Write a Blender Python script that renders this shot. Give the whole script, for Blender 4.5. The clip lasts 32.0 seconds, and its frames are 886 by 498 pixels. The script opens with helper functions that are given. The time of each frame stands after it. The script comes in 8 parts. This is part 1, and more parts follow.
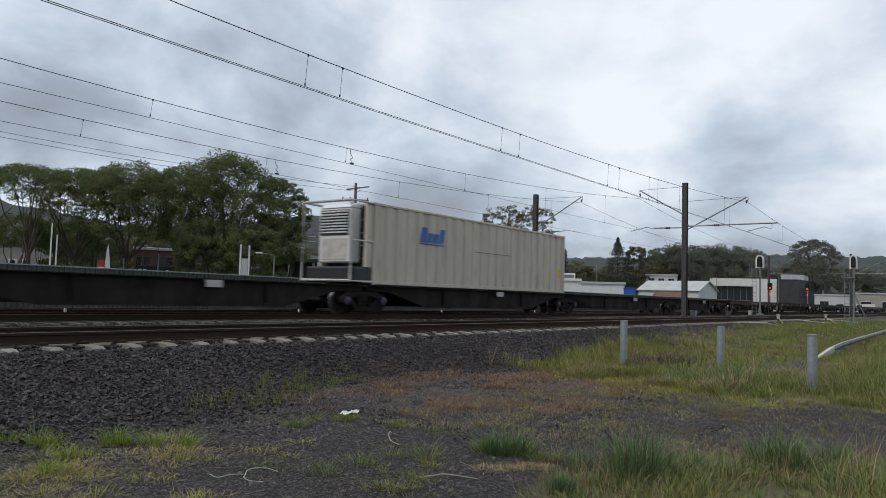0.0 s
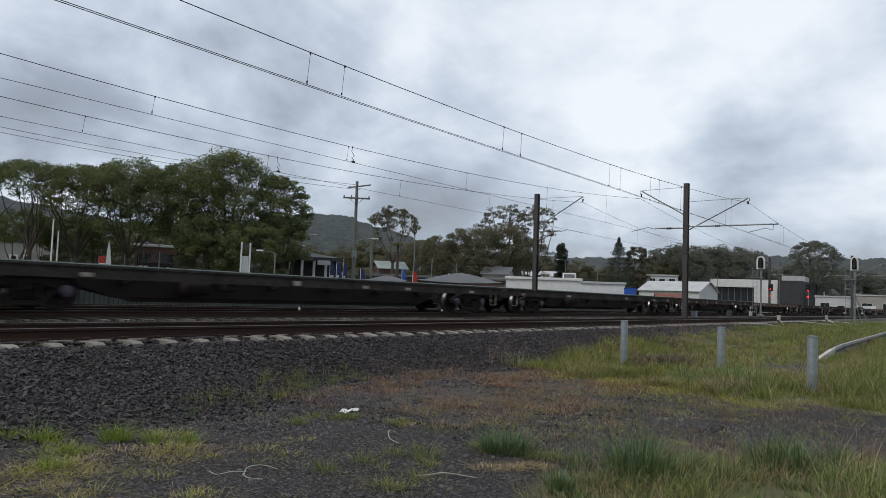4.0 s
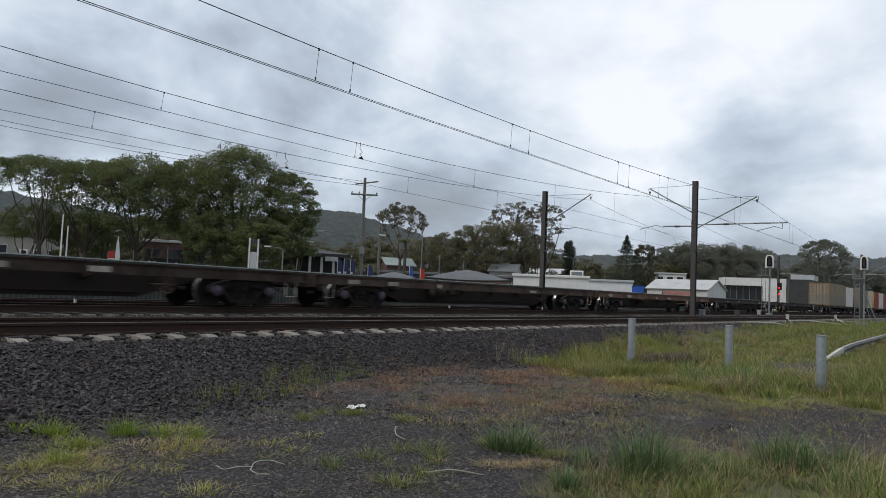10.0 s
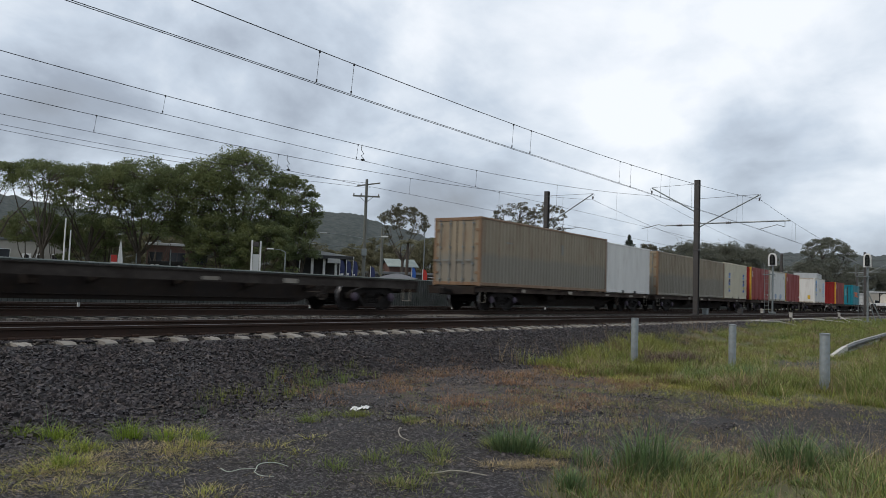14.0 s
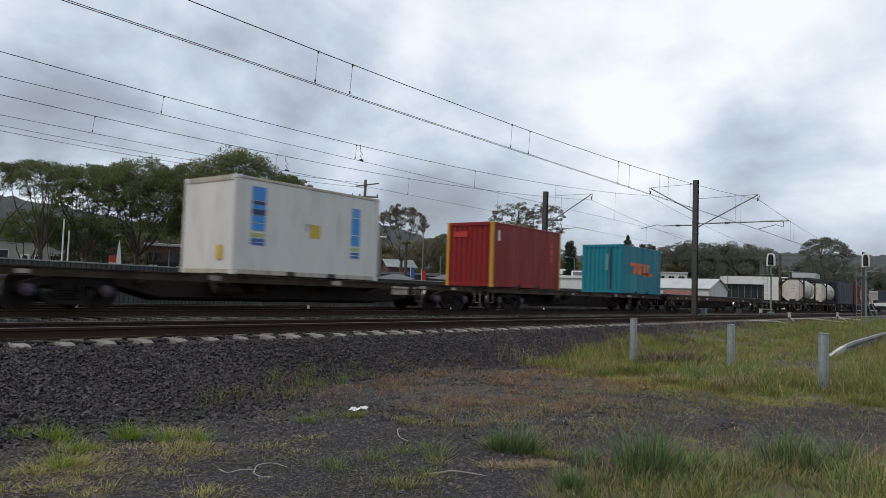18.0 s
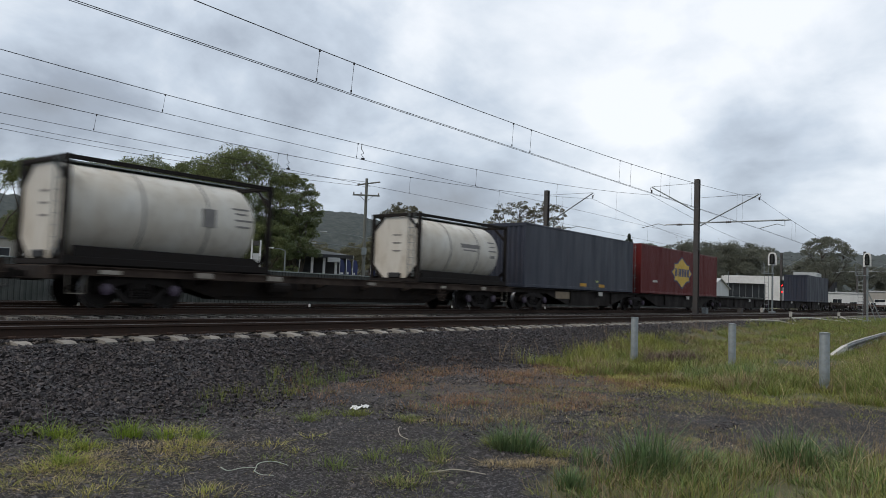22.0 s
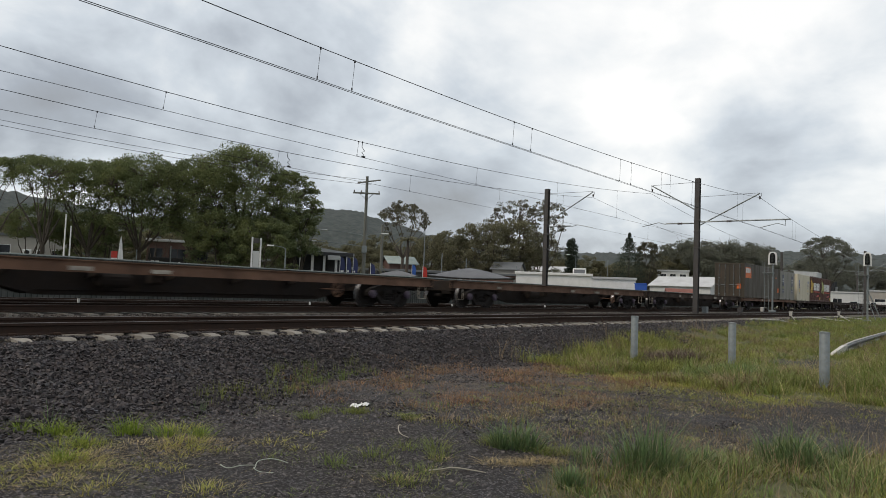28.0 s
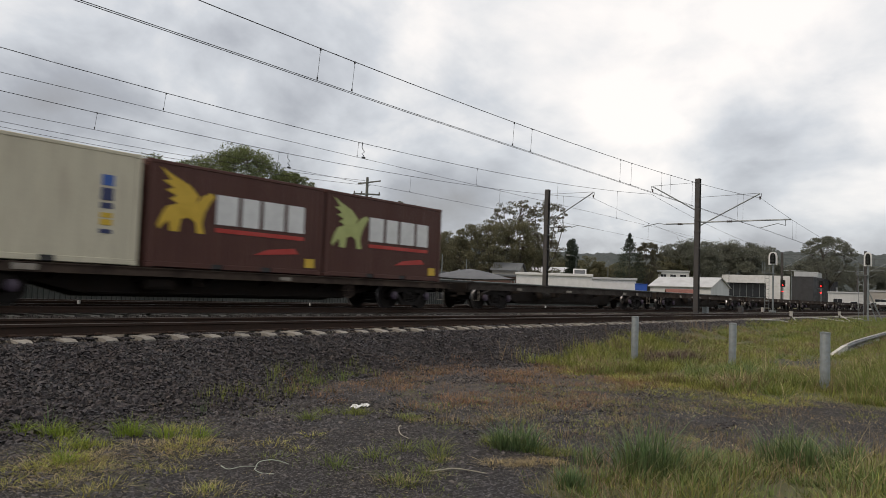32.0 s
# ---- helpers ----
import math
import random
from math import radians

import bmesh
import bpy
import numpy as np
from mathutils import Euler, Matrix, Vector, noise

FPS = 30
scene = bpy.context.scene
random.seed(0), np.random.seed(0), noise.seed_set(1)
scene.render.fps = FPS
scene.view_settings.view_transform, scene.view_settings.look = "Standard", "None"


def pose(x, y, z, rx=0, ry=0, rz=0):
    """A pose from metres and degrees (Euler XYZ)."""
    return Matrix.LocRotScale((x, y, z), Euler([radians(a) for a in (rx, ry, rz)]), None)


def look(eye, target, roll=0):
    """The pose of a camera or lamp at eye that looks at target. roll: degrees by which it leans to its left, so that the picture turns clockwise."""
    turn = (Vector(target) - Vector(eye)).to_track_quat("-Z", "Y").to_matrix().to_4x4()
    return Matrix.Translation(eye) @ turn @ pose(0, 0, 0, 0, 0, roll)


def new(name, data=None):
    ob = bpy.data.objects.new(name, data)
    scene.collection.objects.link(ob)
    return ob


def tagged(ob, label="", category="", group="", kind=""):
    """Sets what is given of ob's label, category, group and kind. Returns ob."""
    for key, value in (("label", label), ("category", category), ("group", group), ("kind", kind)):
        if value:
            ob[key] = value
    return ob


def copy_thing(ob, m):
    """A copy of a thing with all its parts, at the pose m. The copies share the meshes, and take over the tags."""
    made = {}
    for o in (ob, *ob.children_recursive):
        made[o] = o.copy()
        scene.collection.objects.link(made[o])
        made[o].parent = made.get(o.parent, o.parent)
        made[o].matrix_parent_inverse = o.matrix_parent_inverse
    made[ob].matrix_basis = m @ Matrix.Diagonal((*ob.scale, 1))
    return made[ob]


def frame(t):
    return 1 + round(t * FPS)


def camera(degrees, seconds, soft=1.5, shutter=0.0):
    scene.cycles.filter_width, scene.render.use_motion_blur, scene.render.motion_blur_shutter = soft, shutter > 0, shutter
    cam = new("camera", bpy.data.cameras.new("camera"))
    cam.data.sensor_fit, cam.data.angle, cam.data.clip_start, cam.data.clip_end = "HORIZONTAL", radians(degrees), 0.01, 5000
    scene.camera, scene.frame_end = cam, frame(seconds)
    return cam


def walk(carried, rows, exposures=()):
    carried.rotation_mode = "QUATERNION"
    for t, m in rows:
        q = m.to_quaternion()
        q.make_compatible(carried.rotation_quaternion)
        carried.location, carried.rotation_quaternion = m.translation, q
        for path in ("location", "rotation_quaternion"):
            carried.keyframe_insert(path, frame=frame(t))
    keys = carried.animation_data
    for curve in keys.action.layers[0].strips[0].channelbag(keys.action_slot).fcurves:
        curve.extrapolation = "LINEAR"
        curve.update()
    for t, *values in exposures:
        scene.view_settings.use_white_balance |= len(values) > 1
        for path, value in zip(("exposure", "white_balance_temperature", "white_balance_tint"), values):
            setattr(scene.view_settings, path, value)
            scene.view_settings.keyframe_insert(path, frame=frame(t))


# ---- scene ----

# ---------------------------------------------------------------- camera
EYE = Vector((0.0, 0.0, 1.5))
cam = camera(62.0, 32.0, soft=0.88, shutter=0.28)

# seconds, heading from the track's normal, tilt, lean (degrees)
VIEW = [
    (0, 53.481, 3.722, 1.66), (0.5, 53.370, 3.728, 1.74), (1, 53.317, 3.700, 1.77), (1.5, 53.317, 3.702, 1.74),
    (2, 53.371, 3.718, 1.69), (2.5, 53.404, 3.726, 1.66), (3, 53.452, 3.690, 1.83), (3.5, 53.465, 3.640, 2.02),
    (4.5, 53.39, 3.625, 2.06), (5.5, 53.274, 3.622, 2.10), (6, 53.172, 3.602, 2.27), (6.5, 53.114, 3.572, 2.32),
    (7, 53.017, 3.546, 2.25), (7.5, 52.902, 3.524, 2.21), (8, 52.823, 3.497, 2.23), (8.5, 52.812, 3.458, 2.30),
    (9, 52.795, 3.404, 2.37), (9.5, 52.799, 3.376, 2.39), (10, 52.841, 3.365, 2.39), (10.5, 52.852, 3.382, 2.25),
    (11, 52.854, 3.414, 2.12), (11.5, 52.859, 3.429, 2.10), (12, 52.835, 3.432, 2.14), (12.5, 52.799, 3.419, 2.09),
    (13, 52.744, 3.411, 2.05), (13.5, 52.689, 3.415, 1.99), (14, 52.662, 3.431, 1.95), (14.5, 52.657, 3.440, 1.92),
    (15.5, 52.665, 3.436, 1.92), (16.5, 52.683, 3.434, 1.90), (17, 52.713, 3.452, 1.81), (17.5, 52.722, 3.468, 1.78),
    (18, 52.760, 3.460, 1.88), (18.5, 52.776, 3.447, 1.99), (19, 52.770, 3.421, 2.04), (19.5, 52.777, 3.406, 2.03),
    (20, 52.823, 3.389, 1.95), (20.5, 52.818, 3.391, 1.88), (21, 52.775, 3.397, 1.85), (21.5, 52.724, 3.386, 1.88),
    (22, 52.672, 3.359, 1.98), (22.5, 52.627, 3.330, 2.12), (23, 52.587, 3.302, 2.15), (23.5, 52.566, 3.279, 2.08),
    (24, 52.596, 3.264, 2.02), (24.5, 52.639, 3.248, 2.05), (25, 52.680, 3.215, 2.15), (25.5, 52.702, 3.188, 2.24),
    (26.5, 52.67, 3.20, 2.24), (27.5, 52.639, 3.218, 2.21), (28, 52.654, 3.221, 2.16), (28.5, 52.667, 3.228, 1.98),
    (29, 52.668, 3.262, 1.87), (29.5, 52.661, 3.314, 1.89), (30, 52.615, 3.338, 2.02), (30.5, 52.630, 3.335, 2.17),
    (31, 52.642, 3.300, 2.21), (31.5, 52.646, 3.281, 2.16), (32, 52.633, 3.279, 2.07)]


def gaze(heading, tilt, lean):
    a, b = radians(heading), radians(tilt)
    way = Vector((math.sin(a) * math.cos(b), math.cos(a) * math.cos(b), math.sin(b)))
    return look(EYE, EYE + way, lean)


walk(cam, [(t, gaze(a, b, c)) for t, a, b, c in VIEW],
     exposures=[(0, -0.15, 6180, 10), (8, -0.15, 6180, 10), (10, -0.09, 6220, 10), (24, -0.05, 6280, 10), (25.5, 0.0, 6400, 10), (28, -0.01, 6700, 9.5), (29.5, -0.06, 6850, 12.5), (32, -0.03, 6980, 13)])

# ---------------------------------------------------------------- world and sun
SUN_FROM = Vector((-0.62, 0.30, 0.85)).normalized()


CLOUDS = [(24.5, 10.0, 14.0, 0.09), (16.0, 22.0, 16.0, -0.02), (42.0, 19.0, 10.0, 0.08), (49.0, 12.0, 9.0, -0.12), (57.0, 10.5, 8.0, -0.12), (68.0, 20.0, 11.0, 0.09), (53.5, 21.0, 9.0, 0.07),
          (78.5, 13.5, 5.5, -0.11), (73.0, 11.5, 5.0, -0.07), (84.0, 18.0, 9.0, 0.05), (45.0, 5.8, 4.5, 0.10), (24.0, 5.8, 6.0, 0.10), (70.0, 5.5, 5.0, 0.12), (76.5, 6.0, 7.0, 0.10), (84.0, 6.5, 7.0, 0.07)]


def build_world():
    world = bpy.data.worlds.new("overcast_sky")
    scene.world = world
    world.use_nodes = True
    nt = world.node_tree
    nt.nodes.clear()
    N, L = nt.nodes.new, nt.links.new

    def math_node(op, a=None, b=None, va=0.0, vb=0.0):
        n = N("ShaderNodeMath")
        n.operation = op
        n.inputs[0].default_value, n.inputs[1].default_value = va, vb
        if a is not None:
            L(a, n.inputs[0])
        if b is not None:
            L(b, n.inputs[1])
        return n.outputs[0]

    sky = N("ShaderNodeTexSky")
    sky.sky_type = "NISHITA"
    sky.sun_disc = False
    sky.sun_elevation = math.asin(SUN_FROM.z)
    sky.sun_rotation = math.atan2(SUN_FROM.x, SUN_FROM.y)
    sky.air_density, sky.dust_density = 1.2, 2.0
    coords = N("ShaderNodeTexCoord")
    sep = N("ShaderNodeSeparateXYZ")
    L(coords.outputs["Generated"], sep.inputs[0])
    up = math_node("MAXIMUM", sep.outputs[2], None, 0, 0.0)
    den = math_node("ADD", up, None, 0, 0.48)
    px = math_node("DIVIDE", sep.outputs[0], den)
    py = math_node("DIVIDE", sep.outputs[1], den)
    flat = N("ShaderNodeCombineXYZ")
    L(px, flat.inputs[0])
    L(py, flat.inputs[1])

    def cloud(scale, detail, rough, off, warp):
        mp = N("ShaderNodeMapping")
        mp.inputs["Location"].default_value = off
        L(flat.outputs[0], mp.inputs[0])
        n = N("ShaderNodeTexNoise")
        n.inputs["Scale"].default_value, n.inputs["Detail"].default_value = scale, detail
        n.inputs["Roughness"].default_value, n.inputs["Distortion"].default_value = rough, warp
        L(mp.outputs[0], n.inputs["Vector"])
        return n.outputs["Fac"]

    big = cloud(1.5, 6.0, 0.52, (3.1, 7.4, 0.0), 0.25)
    fine = cloud(4.6, 8.0, 0.55, (11.0, 2.0, 0.0), 0.3)
    mix = math_node("ADD", math_node("MULTIPLY", big, None, 0, 0.72), math_node("MULTIPLY", fine, None, 0, 0.28))
    # thinner cloud lets more light through round one patch of the sky; it is heavier away from it
    bright = Vector((0.853, 0.438, 0.46)).normalized()
    dot = N("ShaderNodeVectorMath")
    dot.operation = "DOT_PRODUCT"
    L(coords.outputs["Generated"], dot.inputs[0])
    dot.inputs[1].default_value = bright

    def by_angle(lo, hi, a, b):
        r = N("ShaderNodeMapRange")
        r.interpolation_type = "SMOOTHSTEP"
        r.inputs["From Min"].default_value, r.inputs["From Max"].default_value = lo, hi
        r.inputs["To Min"].default_value, r.inputs["To Max"].default_value = a, b
        L(dot.outputs["Value"], r.inputs["Value"])
        return r.outputs[0]

    fac = math_node("ADD", math_node("MULTIPLY", mix, None, 0, 1.65), None, 0, -0.33)
    fac = math_node("ADD", math_node("ADD", fac, by_angle(0.90, 1.0, 0.0, 0.10)), by_angle(-0.2, 0.85, -0.10, 0.02))
    # the cover thins towards the east along the line
    side = N("ShaderNodeVectorMath")
    side.operation = "DOT_PRODUCT"
    L(coords.outputs["Generated"], side.inputs[0])
    side.inputs[1].default_value = (0.6, -0.8, 0.0)
    east = N("ShaderNodeMapRange")
    east.inputs["From Min"].default_value, east.inputs["From Max"].default_value = -0.12, 0.45
    east.inputs["To Min"].default_value, east.inputs["To Max"].default_value = -0.07, 0.11
    L(side.outputs["Value"], east.inputs["Value"])
    fac = math_node("ADD", fac, east.outputs[0])
    # heavier cloud low over the hills
    low_cloud = N("ShaderNodeMapRange")
    low_cloud.interpolation_type = "SMOOTHSTEP"
    low_cloud.inputs["From Min"].default_value, low_cloud.inputs["From Max"].default_value = 0.06, 0.30
    low_cloud.inputs["To Min"].default_value, low_cloud.inputs["To Max"].default_value = -0.17, 0.0
    L(up, low_cloud.inputs["Value"])
    fac = math_node("ADD", fac, low_cloud.outputs[0])
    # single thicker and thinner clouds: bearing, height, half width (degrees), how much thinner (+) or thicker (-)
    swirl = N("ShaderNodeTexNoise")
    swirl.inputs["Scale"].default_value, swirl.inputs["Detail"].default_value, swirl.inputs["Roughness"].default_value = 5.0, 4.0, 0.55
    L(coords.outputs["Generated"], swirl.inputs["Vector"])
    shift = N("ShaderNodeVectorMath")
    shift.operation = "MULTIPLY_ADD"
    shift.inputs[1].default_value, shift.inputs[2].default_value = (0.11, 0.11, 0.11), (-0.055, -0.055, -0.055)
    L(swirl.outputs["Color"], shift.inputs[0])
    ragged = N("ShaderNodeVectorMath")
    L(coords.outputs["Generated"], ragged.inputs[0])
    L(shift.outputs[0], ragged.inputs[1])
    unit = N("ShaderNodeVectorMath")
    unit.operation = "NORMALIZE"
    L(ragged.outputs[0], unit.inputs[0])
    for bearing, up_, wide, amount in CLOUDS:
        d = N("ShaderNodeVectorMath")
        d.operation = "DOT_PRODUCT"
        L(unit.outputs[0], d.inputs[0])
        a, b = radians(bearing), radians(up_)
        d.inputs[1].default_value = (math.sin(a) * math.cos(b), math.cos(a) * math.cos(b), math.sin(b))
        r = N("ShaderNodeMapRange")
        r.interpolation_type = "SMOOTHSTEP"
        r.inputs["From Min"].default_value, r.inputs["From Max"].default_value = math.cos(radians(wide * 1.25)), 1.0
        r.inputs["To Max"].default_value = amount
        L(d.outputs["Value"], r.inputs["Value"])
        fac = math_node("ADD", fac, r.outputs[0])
    ramp = N("ShaderNodeValToRGB")
    e = ramp.color_ramp.elements
    e[0].position, e[0].color = 0.12, (0.27, 0.28, 0.30, 1)
    e[1].position, e[1].color = 0.72, (0.97, 0.98, 0.99, 1)
    for at_, c in ((0.34, (0.38, 0.42, 0.48, 1)), (0.50, (0.60, 0.66, 0.73, 1)), (0.61, (0.80, 0.84, 0.88, 1))):
        m = e.new(at_)
        m.color = c
    L(fac, ramp.inputs[0])
    thin = N("ShaderNodeMixRGB")
    thin.blend_type = "ADD"
    thin.inputs[0].default_value = 0.012
    L(ramp.outputs[0], thin.inputs[1])
    L(sky.outputs[0], thin.inputs[2])
    bg = N("ShaderNodeBackground")
    bg.inputs["Strength"].default_value = 1.0
    L(thin.outputs[0], bg.inputs["Color"])
    out = N("ShaderNodeOutputWorld")
    L(bg.outputs[0], out.inputs["Surface"])


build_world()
sun_data = bpy.data.lights.new("sun", "SUN")
sun_data.energy, sun_data.angle, sun_data.color = 1.9, radians(22), (1.0, 0.91, 0.80)
sun = new("sun", sun_data)
sun.matrix_world = look(SUN_FROM * 50, (0, 0, 0))

# ---------------------------------------------------------------- materials
MATS = {}


def surface(name, col, rough=0.7, metal=0.0, second=None, scale=3.0, amount=0.5, third=None, third_scale=18.0,
            third_amount=0.35, bump=0.2, bump_scale=60.0, stretch=(1, 1, 1), island=0.0, item=0.0, spec=0.5,
            cover=None, gloss_var=0.15, cells=None):
    """Procedural surface: a base colour, two scales of other colours, fine relief."""
    if name in MATS:
        return MATS[name]
    m = bpy.data.materials.new(name)
    MATS[name] = m
    m.use_nodes = True
    nt = m.node_tree
    N, L = nt.nodes.new, nt.links.new
    b = nt.nodes["Principled BSDF"]
    b.inputs["Metallic"].default_value = metal
    b.inputs["Specular IOR Level"].default_value = spec
    tc = N("ShaderNodeTexCoord")
    mp = N("ShaderNodeMapping")
    mp.inputs["Scale"].default_value = stretch
    L(tc.outputs["Object"], mp.inputs[0])

    def noise_fac(s, detail, lo, hi):
        n = N("ShaderNodeTexNoise")
        n.inputs["Scale"].default_value, n.inputs["Detail"].default_value = s, detail
        n.inputs["Roughness"].default_value = 0.6
        L(mp.outputs[0], n.inputs["Vector"])
        r = N("ShaderNodeMapRange")
        r.inputs["From Min"].default_value, r.inputs["From Max"].default_value = lo, hi
        L(n.outputs["Fac"], r.inputs["Value"])
        return r.outputs[0]

    def blend(fac, a, col2, amt):
        x = N("ShaderNodeMixRGB")
        k = N("ShaderNodeMath")
        k.operation = "MULTIPLY"
        k.inputs[1].default_value = amt
        L(fac, k.inputs[0])
        L(k.outputs[0], x.inputs[0])
        if isinstance(a, tuple):
            x.inputs[1].default_value = (*a, 1)
        else:
            L(a, x.inputs[1])
        x.inputs[2].default_value = (*col2, 1)
        return x.outputs[0]

    second = second or tuple(c * 0.72 for c in col)
    third = third or tuple(min(1, c * 1.25 + 0.01) for c in col)
    f1 = noise_fac(scale, 5, 0.38, 0.68)
    c = blend(f1, col, second, amount)
    c = blend(noise_fac(third_scale, 4, 0.5, 0.72), c, third, third_amount)
    for cell_scale, cell_mix in cells or ():
        vo = N("ShaderNodeTexVoronoi")
        vo.inputs["Scale"].default_value = cell_scale
        L(mp.outputs[0], vo.inputs["Vector"])
        hv = N("ShaderNodeHueSaturation")
        gr = N("ShaderNodeRGBToBW")
        L(vo.outputs["Color"], gr.inputs[0])
        r = N("ShaderNodeMapRange")
        r.inputs["To Min"].default_value, r.inputs["To Max"].default_value = 1 - cell_mix, 1 + cell_mix * 1.2
        L(gr.outputs[0], r.inputs["Value"])
        L(r.outputs[0], hv.inputs["Value"])
        L(c, hv.inputs["Color"])
        # shade between the stones, painted near-black along the cell edges
        gap_shade = N("ShaderNodeMapRange")
        gap_shade.inputs["From Min"].default_value, gap_shade.inputs["From Max"].default_value = 0.38, 0.62
        L(vo.outputs["Distance"], gap_shade.inputs["Value"])
        c = blend(gap_shade.outputs[0], hv.outputs[0], (0.014, 0.013, 0.012), 0.85)
    for attr, cover_col in (cover or {}).items():
        at = N("ShaderNodeAttribute")
        at.attribute_name = attr
        wob = N("ShaderNodeTexNoise")
        wob.inputs["Scale"].default_value, wob.inputs["Detail"].default_value = 5.0, 9
        L(mp.outputs[0], wob.inputs["Vector"])
        ad = N("ShaderNodeMath")
        ad.operation = "ADD"
        L(at.outputs["Fac"], ad.inputs[0])
        L(wob.outputs["Fac"], ad.inputs[1])
        r = N("ShaderNodeMapRange")
        r.inputs["From Min"].default_value, r.inputs["From Max"].default_value = 0.78, 1.12
        L(ad.outputs[0], r.inputs["Value"])
        c = blend(r.outputs[0], c, cover_col, 0.8)
    for src, k in (("island", island), ("item", item)):
        if k:
            o = N("ShaderNodeNewGeometry").outputs["Random Per Island"] if src == "island" else N("ShaderNodeObjectInfo").outputs["Random"]
            hv = N("ShaderNodeHueSaturation")
            r = N("ShaderNodeMapRange")
            r.inputs["To Min"].default_value, r.inputs["To Max"].default_value = 1 - k, 1 + k
            L(o, r.inputs["Value"])
            L(r.outputs[0], hv.inputs["Value"])
            L(c, hv.inputs["Color"])
            c = hv.outputs[0]
    L(c, b.inputs["Base Color"])
    rr = N("ShaderNodeMapRange")
    rr.inputs["To Min"].default_value, rr.inputs["To Max"].default_value = max(0.05, rough - gloss_var), min(1, rough + gloss_var)
    L(f1, rr.inputs["Value"])
    L(rr.outputs[0], b.inputs["Roughness"])
    if bump:
        n = N("ShaderNodeTexNoise")
        n.inputs["Scale"].default_value, n.inputs["Detail"].default_value = bump_scale, 4
        L(tc.outputs["Object"], n.inputs["Vector"])
        bp = N("ShaderNodeBump")
        bp.inputs["Strength"].default_value, bp.inputs["Distance"].default_value = bump, 0.02
        L(n.outputs["Fac"], bp.inputs["Height"])
        L(bp.outputs[0], b.inputs["Normal"])
    return m


def leafy(m, share=0.4):
    """Lets light through: leaves and blades glow a little when lit from behind."""
    nt = m.node_tree
    N, L = nt.nodes.new, nt.links.new
    b, out = nt.nodes["Principled BSDF"], nt.nodes["Material Output"]
    tr, mx = N("ShaderNodeBsdfTranslucent"), N("ShaderNodeMixShader")
    L(b.inputs["Base Color"].links[0].from_socket, tr.inputs["Color"])
    mx.inputs[0].default_value = share
    L(b.outputs[0], mx.inputs[1])
    L(tr.outputs[0], mx.inputs[2])
    L(mx.outputs[0], out.inputs["Surface"])
    return m


def glowing(name, col, strength):
    m = bpy.data.materials.new(name)
    m.use_nodes = True
    b = m.node_tree.nodes["Principled BSDF"]
    b.inputs["Base Color"].default_value = (*col, 1)
    b.inputs["Emission Color"].default_value = (*col, 1)
    b.inputs["Emission Strength"].default_value = strength
    return m


def paint(name, col, fade=0.35, rust=0.25, rough=0.5):
    """Weathered container paint: faded patches, vertical streaks and a little rust."""
    dull = tuple(c * 0.75 + 0.012 for c in col)
    return surface(name, col, rough, 0, second=dull, scale=0.9, amount=fade + 0.2, third=(0.16, 0.075, 0.04),
                   third_scale=2.2, third_amount=rust, bump=0.2, bump_scale=9, stretch=(2.2, 2.2, 0.35), spec=0.3)


def two_tone(m, z, col, share=0.8, soft=0.12):
    """A second coat on the part of the sides below a height."""
    nt = m.node_tree
    N, L = nt.nodes.new, nt.links.new
    b = nt.nodes["Principled BSDF"]
    first = b.inputs["Base Color"].links[0].from_socket
    tc, sp, n, ad, r, x = N("ShaderNodeTexCoord"), N("ShaderNodeSeparateXYZ"), N("ShaderNodeTexNoise"), N("ShaderNodeMath"), N("ShaderNodeMapRange"), N("ShaderNodeMixRGB")
    L(tc.outputs["Object"], sp.inputs[0])
    L(tc.outputs["Object"], n.inputs["Vector"])
    n.inputs["Scale"].default_value = 1.1
    ad.operation = "MULTIPLY_ADD"
    ad.inputs[1].default_value = 0.3
    L(n.outputs["Fac"], ad.inputs[0])
    L(sp.outputs[2], ad.inputs[2])
    r.inputs["From Min"].default_value, r.inputs["From Max"].default_value = z + 0.15 - soft, z + 0.15 + soft
    r.inputs["To Min"].default_value, r.inputs["To Max"].default_value = share, 0.0
    L(ad.outputs[0], r.inputs["Value"])
    L(r.outputs[0], x.inputs[0])
    L(first, x.inputs[1])
    x.inputs[2].default_value = (*col, 1)
    L(x.outputs[0], b.inputs["Base Color"])
    return m


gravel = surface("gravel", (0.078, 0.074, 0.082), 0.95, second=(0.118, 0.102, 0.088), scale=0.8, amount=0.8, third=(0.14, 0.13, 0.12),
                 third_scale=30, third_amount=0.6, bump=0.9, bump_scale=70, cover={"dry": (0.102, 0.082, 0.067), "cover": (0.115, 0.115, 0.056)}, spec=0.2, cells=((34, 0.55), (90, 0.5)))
stone_mat = surface("basalt_ballast", (0.025, 0.021, 0.023), 0.58, spec=0.4, second=(0.049, 0.040, 0.040), scale=1.2, amount=0.6, third=(0.10, 0.075, 0.055),
                    third_scale=9, third_amount=0.4, bump=0.4, bump_scale=90, island=0.75)
pebble_mat = surface("pebbles", (0.082, 0.076, 0.079), 0.85, spec=0.3, second=(0.135, 0.118, 0.10), scale=2.0, amount=0.6, bump=0.2, island=0.6)
rail_steel = surface("rail_steel", (0.036, 0.024, 0.019), 0.85, 0.0, spec=0.12, second=(0.056, 0.034, 0.025), scale=5, amount=0.7, bump=0.3, bump_scale=40)
